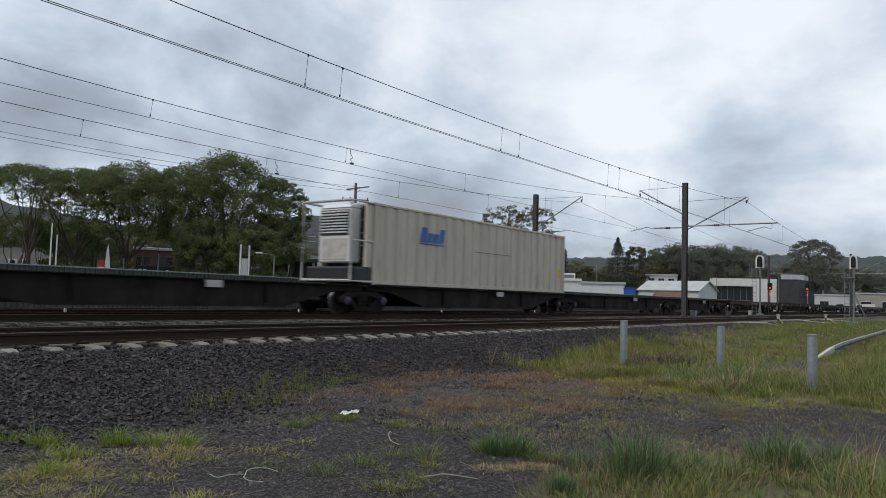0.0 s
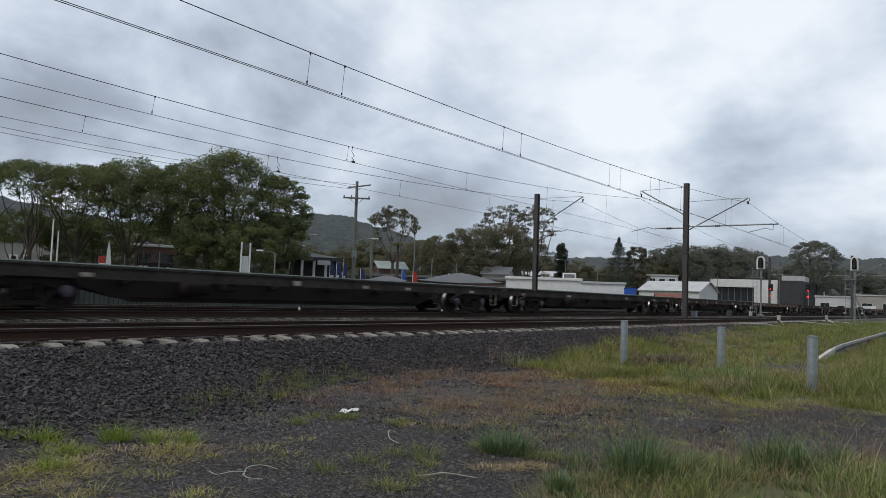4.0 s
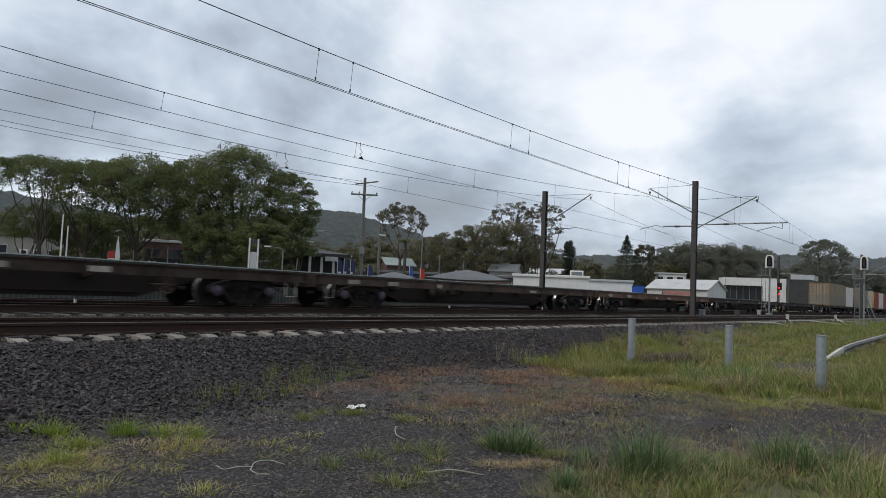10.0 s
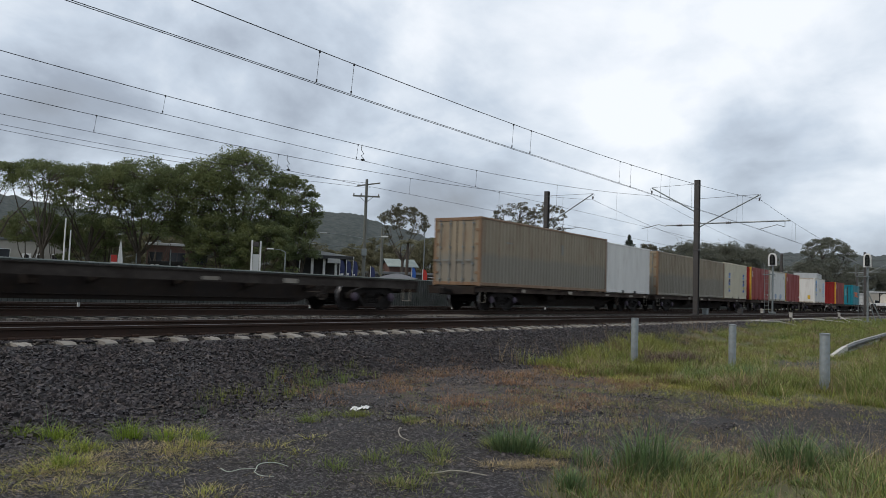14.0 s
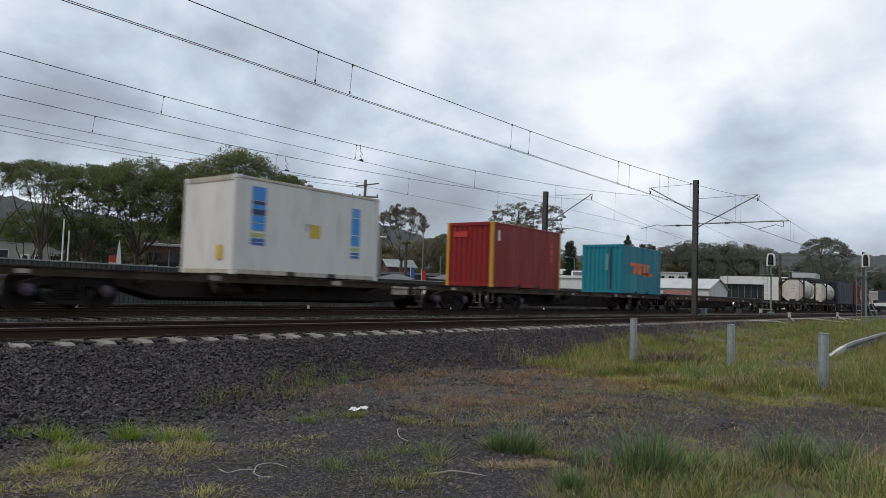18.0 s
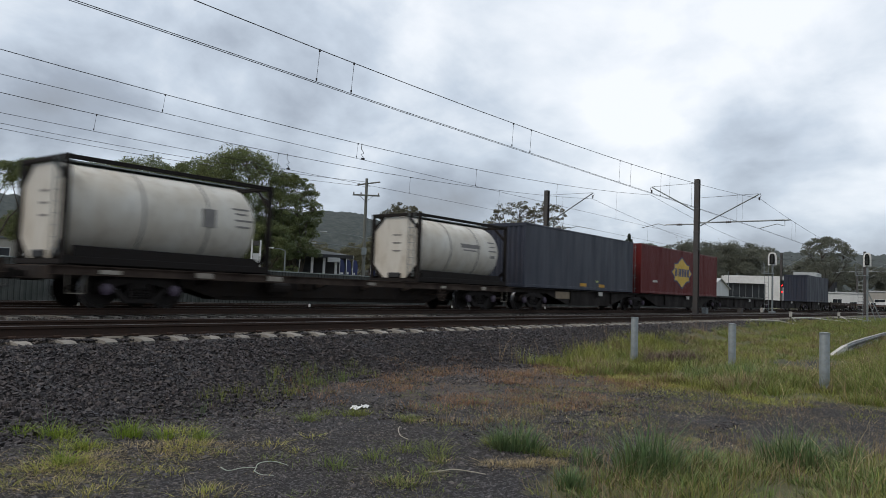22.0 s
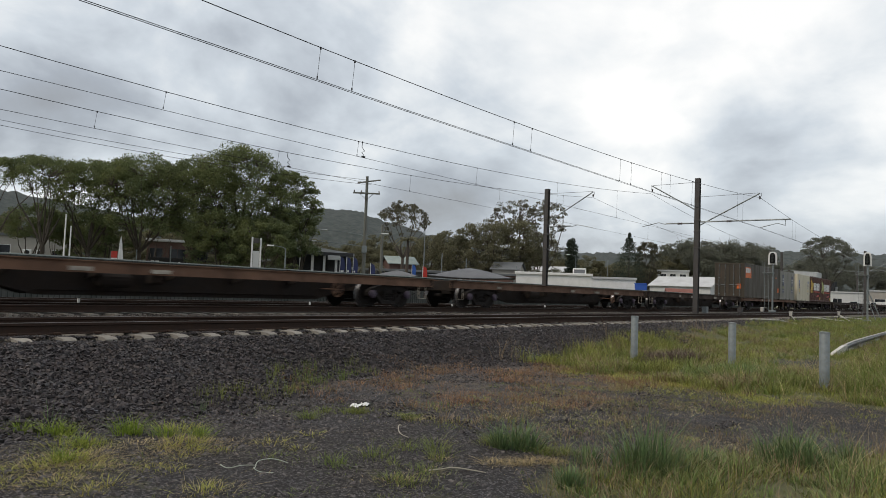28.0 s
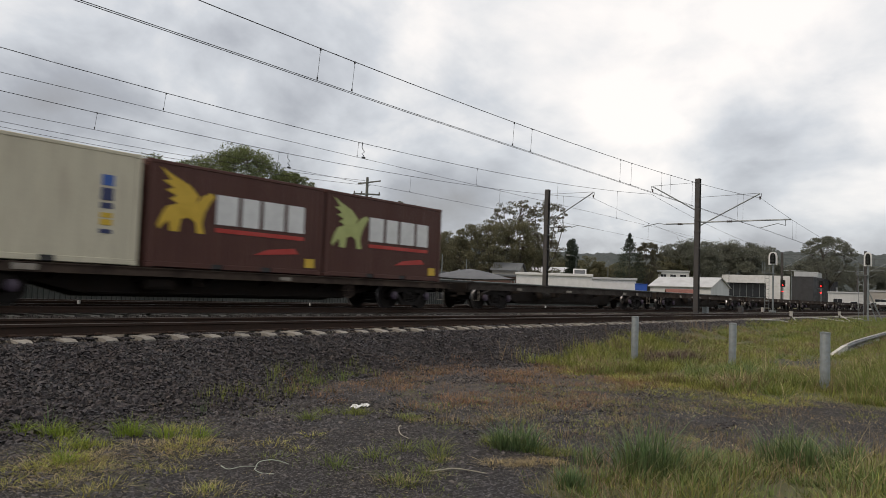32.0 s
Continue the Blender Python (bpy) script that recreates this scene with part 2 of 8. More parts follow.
rail_top = surface("worn_rail_head", (0.13, 0.11, 0.10), 0.5, 1.0, second=(0.08, 0.06, 0.05), scale=4, amount=0.6, bump=0.05, stretch=(0.15, 1, 1))
concrete = surface("concrete", (0.215, 0.20, 0.175), 0.9, second=(0.22, 0.20, 0.17), scale=5, amount=0.7, third=(0.12, 0.10, 0.08), third_scale=14, third_amount=0.5, bump=0.4, item=0.18)
galvanised = surface("galvanised_steel", (0.235, 0.262, 0.268), 0.55, 0.35, second=(0.165, 0.19, 0.195), scale=7, amount=0.7, third=(0.22, 0.20, 0.16), third_scale=20, bump=0.08)
mast_steel = surface("weathered_mast_steel", (0.062, 0.060, 0.060), 0.75, 0.2, second=(0.085, 0.070, 0.058), scale=2.5, amount=0.6, bump=0.15)
wire_mat = surface("dark_copper_wire", (0.035, 0.035, 0.037), 0.6, 0.5, bump=0)
porcelain = surface("brown_insulator", (0.07, 0.05, 0.045), 0.25, bump=0)
wagon_steel = surface("grimy_wagon_steel", (0.017, 0.0135, 0.012), 0.85, 0.0, spec=0.2, second=(0.032, 0.024, 0.018), scale=1.6, amount=0.7, third=(0.045, 0.032, 0.022), third_scale=8, bump=0.3, item=0.15)
skeletal_steel = surface("dark_grey_wagon_paint", (0.023, 0.019, 0.017), 0.85, 0.0, spec=0.15, second=(0.015, 0.013, 0.012), scale=1.1, amount=0.8, third=(0.055, 0.044, 0.036), third_scale=6, bump=0.2, stretch=(1, 1, 0.5))
sill_rust = surface("rust_brown_side_sill", (0.165, 0.082, 0.044), 0.8, second=(0.075, 0.042, 0.028), scale=1.3, amount=0.8, third=(0.12, 0.075, 0.055), third_scale=7, bump=0.25, item=0.2)
sill_grey = surface("dirty_grey_side_sill", (0.056, 0.047, 0.040), 0.85, spec=0.2, second=(0.034, 0.028, 0.024), scale=1.3, amount=0.8, third=(0.12, 0.10, 0.085), third_scale=7, bump=0.25, item=0.2)
bogie_iron = surface("oily_bogie_iron", (0.013, 0.011, 0.010), 0.8, 0.0, spec=0.15, second=(0.022, 0.018, 0.016), scale=4, amount=0.7, bump=0.4, bump_scale=30)
tread = surface("bright_wheel_tread", (0.28, 0.28, 0.29), 0.36, 1.0, bump=0.03)
hub_mat = surface("violet_grey_bearing_cap", (0.06, 0.042, 0.065), 0.6, bump=0.1)
plate_mat = surface("pale_panel_paint", (0.50, 0.48, 0.44), 0.7, second=(0.30, 0.28, 0.25), scale=4, amount=0.7, bump=0.05, item=0.2)
timber = surface("grey_pole_timber", (0.155, 0.165, 0.145), 0.9, second=(0.10, 0.085, 0.07), scale=2, amount=0.7, stretch=(6, 6, 0.5), bump=0.5, bump_scale=20)
white_paint = surface("white_paint", (0.74, 0.74, 0.73), 0.6, second=(0.55, 0.55, 0.53), scale=1.2, amount=0.5, bump=0.05)
black_paint = surface("black_paint", (0.02, 0.02, 0.021), 0.6, bump=0.05)
glass = surface("dark_window_glass", (0.02, 0.024, 0.028), 0.08, 0, bump=0, gloss_var=0.03)

# ---------------------------------------------------------------- mesh building


class Shape:
    """Collects vertices and faces of one mesh."""

    def __init__(self):
        self.v, self.f = [], []

    def add(self, verts, faces):
        k = len(self.v)
        self.v += [tuple(p) for p in verts]
        self.f += [tuple(i + k for i in q) for q in faces]
        return self

    def box(self, x0, x1, y0, y1, z0, z1, c=0.0):
        """A box; c chamfers all its edges."""
        if c <= 0:
            v = [(x, y, z) for x in (x0, x1) for y in (y0, y1) for z in (z0, z1)]
            return self.add(v, [(0, 1, 3, 2), (4, 6, 7, 5), (0, 4, 5, 1), (2, 3, 7, 6), (0, 2, 6, 4), (1, 5, 7, 3)])
        c = min(c, (x1 - x0) * 0.45, (y1 - y0) * 0.45, (z1 - z0) * 0.45)
        lo, hi = (x0, y0, z0), (x1, y1, z1)
        v, index = [], {}
        for s in [(a, b, d) for a in (0, 1) for b in (0, 1) for d in (0, 1)]:
            for ax in range(3):
                p = []
                for k in range(3):
                    e = hi[k] if s[k] else lo[k]
                    p.append(e if k == ax else e + (-c if s[k] else c))
                index[s, ax] = len(v)
                v.append(tuple(p))
        f = []
        for ax in range(3):
            o = [k for k in range(3) if k != ax]
            for side in (0, 1):
                ring = []
                for a, b in ((0, 0), (1, 0), (1, 1), (0, 1)):
                    s = [0, 0, 0]
                    s[ax], s[o[0]], s[o[1]] = side, a, b
                    ring.append(index[tuple(s), ax])
                f.append(tuple(ring))
            for a in (0, 1):
                for b in (0, 1):
                    s0, s1 = [0, 0, 0], [0, 0, 0]
                    s0[o[0]] = s1[o[0]] = a
                    s0[o[1]] = s1[o[1]] = b
                    s1[ax] = 1
                    s0, s1 = tuple(s0), tuple(s1)
                    f.append((index[s0, o[0]], index[s1, o[0]], index[s1, o[1]], index[s0, o[1]]))
        for s in [(a, b, d) for a in (0, 1) for b in (0, 1) for d in (0, 1)]:
            f.append((index[s, 0], index[s, 1], index[s, 2]))
        return self.add(v, f)

    def tube(self, pts, r, n=8, r_end=None, caps=True):
        """A round bar along points; r_end tapers it."""
        pts = [Vector(p) for p in pts]
        rings, up = [], None
        for i, p in enumerate(pts):
            d = (pts[min(i + 1, len(pts) - 1)] - pts[max(i - 1, 0)]).normalized()
            if up is None or abs(up.dot(d)) > 0.95:
                up = Vector((0, 0, 1)) if abs(d.z) < 0.9 else Vector((0, 1, 0))
            a = d.cross(up).normalized()
            b = d.cross(a)
            rr = r if r_end is None else r + (r_end - r) * i / (len(pts) - 1)
            rings.append([p + (a * math.cos(k * math.tau / n) + b * math.sin(k * math.tau / n)) * rr for k in range(n)])
        v = [q for ring in rings for q in ring]
        f = [(i * n + k, i * n + (k + 1) % n, (i + 1) * n + (k + 1) % n, (i + 1) * n + k) for i in range(len(pts) - 1) for k in range(n)]
        if caps:
            f += [tuple(range(n))[::-1], tuple((len(pts) - 1) * n + k for k in range(n))]
        return self.add(v, f)

    def bar(self, p, q, w, h):
        """A square bar from p to q."""
        p, q = Vector(p), Vector(q)
        d = (q - p).normalized()
        up = Vector((0, 0, 1)) if abs(d.z) < 0.95 else Vector((0, 1, 0))
        a = d.cross(up).normalized() * w / 2
        b = a.cross(d).normalized() * h / 2
        v = [e + s * a + t * b for e in (p, q) for s, t in ((-1, -1), (1, -1), (1, 1), (-1, 1))]
        return self.add(v, [(0, 1, 2, 3), (7, 6, 5, 4), (0, 4, 5, 1), (1, 5, 6, 2), (2, 6, 7, 3), (3, 7, 4, 0)])

    def lathe(self, profile, n=20, axis="y", at=(0, 0, 0)):
        """Turns (radius, along) pairs round an axis through a point."""
        v = []
        for r, a in profile:
            for k in range(n):
                c, s = r * math.cos(k * math.tau / n), r * math.sin(k * math.tau / n)
                p = {"x": (a, c, s), "y": (c, a, s), "z": (c, s, a)}[axis]
                v.append((p[0] + at[0], p[1] + at[1], p[2] + at[2]))
        f = [(i * n + k, i * n + (k + 1) % n, (i + 1) * n + (k + 1) % n, (i + 1) * n + k) for i in range(len(profile) - 1) for k in range(n)]
        f += [tuple(range(n))[::-1], tuple((len(profile) - 1) * n + k for k in range(n))]
        return self.add(v, f)

    def plate(self, outline, axis, a, b):
        """A flat outline (two coordinates each) given thickness from a to b along an axis."""
        def put(p, d):
            return {"x": (d, p[0], p[1]), "y": (p[0], d, p[1]), "z": (p[0], p[1], d)}[axis]
        n = len(outline)
        v = [put(p, a) for p in outline] + [put(p, b) for p in outline]
        f = [tuple(range(n))[::-1], tuple(range(n, 2 * n))] + [(k, (k + 1) % n, n + (k + 1) % n, n + k) for k in range(n)]
        return self.add(v, f)

    def mesh(self, name, smooth=False):
        me = bpy.data.meshes.new(name)
        me.from_pydata(self.v, [], self.f)
        bm = bmesh.new()
        bm.from_mesh(me)
        bmesh.ops.recalc_face_normals(bm, faces=bm.faces)
        bm.to_mesh(me)
        bm.free()
        if smooth:
            me.polygons.foreach_set("use_smooth", [True] * len(me.polygons))
            me.set_sharp_from_angle(angle=radians(40))
        return me


def part(name, shape, material, parent, label="", smooth=False):
    """One mesh object under a thing or a part."""
    me = shape.mesh(name, smooth) if isinstance(shape, Shape) else shape
    if not me.materials:
        me.materials.append(material)
    ob = new(name, me)
    ob.parent = parent
    if label:
        ob["label"] = label
    return ob


def thing(name, m, label, category, group="", kind=""):
    """An empty at the base of a thing, which carries its parts."""
    ob = new(name)
    ob.empty_display_size = 0.2
    ob.matrix_basis = m
    return tagged(ob, label, category, group, kind)


def solid(name, shape, material, label, category="", group="", kind="", m=None, smooth=False):
    """A thing that is a single mesh."""
    me = shape.mesh(name, smooth) if isinstance(shape, Shape) else shape
    me.materials.append(material)
    ob = new(name, me)
    if m is not None:
        ob.matrix_basis = m
    return tagged(ob, label, category, group, kind)


def soup(name, verts, faces, sides):
    """A mesh straight from arrays, for great numbers of small pieces; sides: corners of each face."""
    me = bpy.data.meshes.new(name)
    me.vertices.add(len(verts))
    me.vertices.foreach_set("co", np.asarray(verts, dtype=np.float32).ravel())
    faces = np.asarray(faces, dtype=np.int32)
    me.loops.add(faces.size)
    me.loops.foreach_set("vertex_index", faces.ravel())
    me.polygons.add(len(faces))
    me.polygons.foreach_set("loop_start", np.arange(0, faces.size, sides, dtype=np.int32))
    me.polygons.foreach_set("use_smooth", [False] * len(faces))
    me.update(calc_edges=True)
    me.validate()
    return me

# ---------------------------------------------------------------- ground and tracks
RAIL_TOP = 0.83
NEAR_TRACK, TRAIN_TRACK, THIRD_TRACK = 11.65, 18.45, 22.6
BED = 0.615


def ease(a, b, x):
    t = min(1.0, max(0.0, (x - a) / (b - a)))
    return t * t * (3 - 2 * t)


def toe(x):
    """Where the ballast shoulder meets the ground."""
    return 7.45 + 1.35 * ease(4.8, 9, x) - 0.45 * ease(11, 15, x) + 0.12 * math.sin(x * 1.7) + 0.06 * math.sin(x * 4.3)


def height(x, y):
    if y >= 10.15:
        return BED - 0.03 + 0.02 * math.sin(x * 2.1 + y) if y < 25 else 0.57
    rise = 0.40 * ease(20, 50, x) * ease(0.5, 7, y)
    low = 0.02 * noise.noise((x * 0.8, y * 0.8, 0)) + 0.04 * noise.noise((x * 0.25, y * 0.25, 5)) + rise
    t = toe(x)
    if y > t:
        k = (y - t) / (10.15 - t)
        return low + (BED - 0.03 - low) * (0.85 * k + 0.15 * ease(0, 1, k))
    return low


def verge_rim(x):
    """How far up the ballast shoulder the verge grass reaches."""
    return 8.2 + 0.95 * ease(13.5, 23, x) + 0.15 * ease(23, 32, x) + 0.12 * math.sin(x * 2.3)


def brown_bed(x, y):
    return ((x - 17.6) / 1.5) ** 2 + ((y - 6.35) / 0.6) ** 2 < 1


def bare_bed(x, y):
    return ((x - 20.4) / 1.7) ** 2 + ((y - 4.0) / 0.9) ** 2 < 1


def cover_at(x, y):
    """How much grass and weed grows on the ground, 0 to 1."""
    wob = noise.noise((x * 0.5, y * 0.5, 1.0)) + 0.5 * noise.noise((x * 1.6, y * 1.6, 4.0))
    g = 0.10 + 0.26 * noise.noise((x * 0.55, y * 0.55, 3.0)) + 0.2 * noise.noise((x * 1.7, y * 1.7, 9.0))
    edge = 12.7 + 1.5 * ease(5.0, 8, y)
    g += 0.85 * ease(edge - 1.0, edge + 1.2, x + 0.7 * wob) * (1 - ease(-0.25, 0.35, y - verge_rim(x)))      # the grassy verge
    near = 2.75 - 0.62 * max(0.0, x - 6.2)
    g += 0.80 * (1 - ease(-0.35, 0.45, y - near - 0.3 * wob)) * ease(4.3, 5.3, x) * (1 - ease(9.0, 10.0, x))   # long grass by the wheel track
    track = ease(8.3, 9.4, x + 0.4 * wob) * (1 - ease(11.2, 12.4, x + 0.4 * wob)) * (1 - ease(3.9, 5.0, y + 0.3 * wob))
    g -= 0.45 * track
    if y > toe(x) + 0.15:
        g -= 0.8 * (1 - ease(13.6, 14.4, x))
    if bare_bed(x, y) or brown_bed(x, y):
        g -= 0.55
    if y > 10.15:
        g = -0.2 if y < 25.5 else 0.75
    return max(0.0, min(1.0, g))


def dry_at(x, y):
    """How much brown dead weed lies there, 0 to 1."""
    g = 0.50 * ease(6.0, 9.0, x) * (1 - ease(15, 20, x)) * ease(4.0, 6.0, y) * (1 - ease(8.8, 9.4, y))
    return max(0.0, min(1.0, g + 0.3 * noise.noise((x * 0.9, y * 0.9, 4)) + 0.03)) if y < toe(x) + 0.4 else 0.0


def lines(lo, hi, step, before, after):
    return [*before, *[lo + step * i for i in range(int((hi - lo) / step) + 1)], *after]


def build_ground():
    xs = lines(-5, 40, 0.25, [-3000, -600, -120, -40, -15, -8], [42, 45, 50, 56, 64, 75, 90, 120, 180, 400, 1200, 3000])
    ys = lines(-4, 10.25, 0.25, [-3000, -600, -120, -40, -15, -8], [11, 13, 16, 20, 24, 25.2, 27, 32, 50, 90, 200, 600, 1500, 3000])
    v = [(x, y, height(x, y)) for x in xs for y in ys]
    n = len(ys)
    f = [(i * n + j, (i + 1) * n + j, (i + 1) * n + j + 1, i * n + j + 1) for i in range(len(xs) - 1) for j in range(n - 1)]
    me = soup("ground", v, f, 4)
    at = me.attributes.new("cover", "FLOAT", "POINT")
    at.data.foreach_set("value", [cover_at(x, y) for x, y, _ in v])
    at = me.attributes.new("dry", "FLOAT", "POINT")
    at.data.foreach_set("value", [dry_at(x, y) for x, y, _ in v])
    me.polygons.foreach_set("use_smooth", [True] * len(me.polygons))
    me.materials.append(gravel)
    tagged(new("ground", me), "dark gravel ground with weeds beside the railway", "ground", kind="structure")


build_ground()


def rail_profile():
    half = [(0.075, 0.0), (0.075, 0.012), (0.012, 0.030), (0.009, 0.115), (0.036, 0.128), (0.036, 0.158)]
    return half + [(-a, b) for a, b in reversed(half)]


def build_track(name, y, label, x0=-760.0, x1=940.0):
    root = thing(name, pose(0, y, RAIL_TOP), label, "railway track", kind="structure")
    prof = rail_profile()
    for s in (-0.7525, 0.7525):
        sh = Shape()
        xs = [x0 + (x1 - x0) * i / 26 for i in range(27)]
        n = len(prof)
        sh.add([(x, s + a, b - 0.168) for x in xs for a, b in prof],
               [(i * n + k, (i + 1) * n + k, (i + 1) * n + (k + 1) % n, i * n + (k + 1) % n) for i in range(26) for k in range(n)])
        rail = part("rail", sh, rail_steel, root, "rusty-sided steel rail")
        part("rail_head", Shape().box(x0, x1, s - 0.033, s + 0.033, -0.0095, -0.001, 0.003), rail_top, rail, "polished running surface")
    return root


near_track = build_track("track_near", NEAR_TRACK, "railway track with rusty rails on concrete sleepers")
train_track = build_track("track_train", TRAIN_TRACK, "railway track in grey ballast under the train")
third_track = build_track("track_far", THIRD_TRACK, "railway track in grey ballast beside a fence")


def sleeper_shape(x, length=1.27):
    """Tapered concrete sleeper, with its raised rail seats."""
    sh = Shape()
    prof = []
    for y, w, z in ((-length, 0.092, -0.225), (-length + 0.08, 0.098, -0.196), (-0.99, 0.10, -0.186), (-0.94, 0.10, -0.182), (-0.56, 0.10, -0.182), (-0.45, 0.10, -0.20), (0.45, 0.10, -0.20), (0.56, 0.10, -0.182), (0.94, 0.10, -0.182), (0.99, 0.10, -0.186), (length - 0.08, 0.098, -0.196), (length, 0.092, -0.225)):
        prof.append([(x - w - 0.02, y, -0.33), (x - w, y, z), (x + w, y, z), (x + w + 0.02, y, -0.33)])
    v = [p for ring in prof for p in ring]
    f = [(i * 4 + k, i * 4 + k + 1, (i + 1) * 4 + k + 1, (i + 1) * 4 + k) for i in range(11) for k in range(3)] + [(0, 1, 2, 3), (47, 46, 45, 44)]
    return sh.add(v, f)


# ---------------------------------------------------------------- overhead line
SPANS = [(-84.5, -19.0), (-19.0, 46.5), (46.5, 117.0), (117.0, 187.5), (187.5, 258.0)]


def overhead_line(name, y, low, high, contact, pairs, jumper, drops):
    """One track's wires: a sagging messenger, the level contact wire and its droppers."""
    root = thing(name, pose(0, y, 0), "dark overhead contact line with droppers above the track", "overhead wire", "overhead lines")
    for a, b in SPANS:
        sh = Shape()
        mid, half = (a + b) / 2, (b - a) / 2
        sag = lambda x: low + (high - low) * ((x - mid) / half) ** 2
        sh.tube([(a + (b - a) * i / 24, 0, sag(a + (b - a) * i / 24)) for i in range(25)], 0.010, 5)
        part("messenger_wire", sh, wire_mat, root)
        for off in pairs:
            ct = Shape().tube([(a, off - 0.1, contact), (mid, off + 0.1, contact - 0.02), (b, off - 0.1, contact)], 0.0075, 5)
            part("contact_wire", ct, wire_mat, root)
    for a, b in SPANS[:3]:
        mid, half = (a + b) / 2, (b - a) / 2
        for x in drops:
            x += mid - 13.75
            for x2 in (x, x + 1.05)[:len(pairs)]:
                z2 = low + (high - low) * ((x2 - mid) / half) ** 2
                d = Shape().tube([(x2, 0, z2), (x2 - 0.06, 0, contact)], 0.005, 5)
                d.box(x2 - 0.014, x2 + 0.014, -0.014, 0.014, z2 - 0.04, z2 + 0.015).box(x2 - 0.07, x2 - 0.05, -0.014, 0.014, contact - 0.01, contact + 0.05)
                part("dropper", d, wire_mat, root)
    if jumper:
        x, z = jumper, low + 0.03
        pts = [(x, 0, z + 0.06), (x, 0.02, z - 0.15), (x + 0.12, 0, z - 0.28), (x - 0.02, 0, z - 0.36), (x + 0.10, 0, z - 0.44), (x + 0.05, 0, contact + 0.02)]
        part("jumper_cable", Shape().tube(pts, 0.012, 5).box(x, x + 0.14, -0.03, 0.03, contact - 0.03, contact + 0.03), wire_mat, root, "bent jumper cable")
    return root


overhead_line("overhead_wire", NEAR_TRACK, 6.59, 7.78, 5.92, (-0.05, 0.03), 0, (-13.0, -5.1, 2.8, 10.68, 18.55, 26.25, 30.5, 34.4, 41.8))
overhead_line("overhead_wire", TRAIN_TRACK, 6.69, 8.36, 6.22, (0.0,), 19.15, (-11.6, -4.0, 3.6, 11.28, 18.95, 26.45, 33.8, 41.2))
overhead_line("overhead_wire", THIRD_TRACK, 6.68, 8.30, 6.18, (0.0,), 19.25, (-11.5, -3.8, 3.9, 11.5, 18.8, 26.87, 34.7, 42.2))


def mast(x, y, top, label):
    root = thing("catenary_mast", pose(x, y, BED - 0.05), label, "mast", "catenary masts")
    h = top - BED + 0.05
    sh = Shape().box(-0.15, -0.132, -0.15, 0.15, 0, h).box(0.132, 0.15, -0.15, 0.15, 0, h).box(-0.132, 0.132, -0.008, 0.008, 0, h)
    part("column", sh, mast_steel, root)
    part("footing", Shape().box(-0.24, 0.24, -0.24, 0.24, -0.2, 0.06, 0.03), concrete, root, "concrete footing")
    part("mast_cap", Shape().box(-0.16, 0.16, -0.16, 0.16, h, h + 0.02), mast_steel, root)
    for z in (4.15, 5.2, 5.9):
        part("clamp_band", Shape().box(-0.17, 0.17, -0.17, 0.17, z, z + 0.10, 0.01), mast_steel, root)
    return root, h


def cantilever(root, s, reach, z_arm, z_top, z_foot, z_tie, tip, base=BED - 0.05):
    """A bracket arm out to one side (s = -1 towards the camera): strut, tie, arm and steady arm."""
    part_strut = Shape().tube([(0, s * 0.15, z_foot), (0, s * reach, z_top)], 0.040, 8)
    strut = part("strut", part_strut, galvanised, root)
    part("tie_rod", Shape().tube([(0, s * 0.15, z_tie), (0, s * reach, z_top + 0.03)], 0.012, 6), mast_steel, root)
    ins = Shape().lathe([(0.02, 0), (0.05, 0.02), (0.05, 0.05), (0.025, 0.07), (0.055, 0.1), (0.055, 0.13), (0.025, 0.15), (0.05, 0.18), (0.02, 0.2)], 10, "z", (0, s * reach, z_top - 0.36))
    part("insulator", ins, porcelain, root)
    part("messenger_clamp", Shape().tube([(0, s * (reach + 0.06), z_top + 0.04), (0, s * (reach + 0.1), z_top - 0.1), (0, s * reach, z_top - 0.38)], 0.014, 6), mast_steel, root)
    part("arm", Shape().tube([(0, s * 0.15, z_arm), (0, s * tip, z_arm + 0.02)], 0.045, 8), galvanised, root)
    part("arm_insulator", Shape().lathe([(0.03, -0.16), (0.085, -0.12), (0.04, -0.06), (0.085, 0), (0.04, 0.06), (0.085, 0.12), (0.03, 0.16)], 10, "y", (0, s * min(1.95, tip * 0.55), z_arm)), porcelain, root)
    return strut


def steady_arm(root, s, y0, y1, z, drop=0.0):
    pts = [(0, s * y0, z + drop), (0, s * y0, z), (0, s * (y0 + (y1 - y0) * 0.3), z + 0.14), (0, s * y1, z - 0.10)]
    part("steady_arm", Shape().tube(pts, 0.024, 6), galvanised, root)


B = BED - 0.05
for mx in (46.5, 117.0, 187.5, -19.0):
    lab = "weathered steel H-section catenary mast between the tracks"
    root, h = mast(mx, 15.4, 9.16, lab)
    cantilever(root, -1, 3.72, 6.42 - B, 8.05 - B, 6.2 - B, 8.0 - B, 5.47)
    steady_arm(root, -1, 5.16, 3.75, 6.08 - B, 0.36)
    cantilever(root, 1, 2.97, 6.34 - B, 8.86 - B, 7.2 - B, 8.95 - B, 2.0)
    steady_arm(root, 1, 2.0, 3.6, 6.30 - B, 0.0)
    root, h = mast(mx, 26.2, 9.06, "weathered steel catenary mast beside the far track")
    cantilever(root, -1, 3.6, 6.35 - B, 8.7 - B, 6.7 - B, 8.75 - B, 1.95)
    steady_arm(root, -1, 1.95, 3.65, 6.30 - B, 0.0)

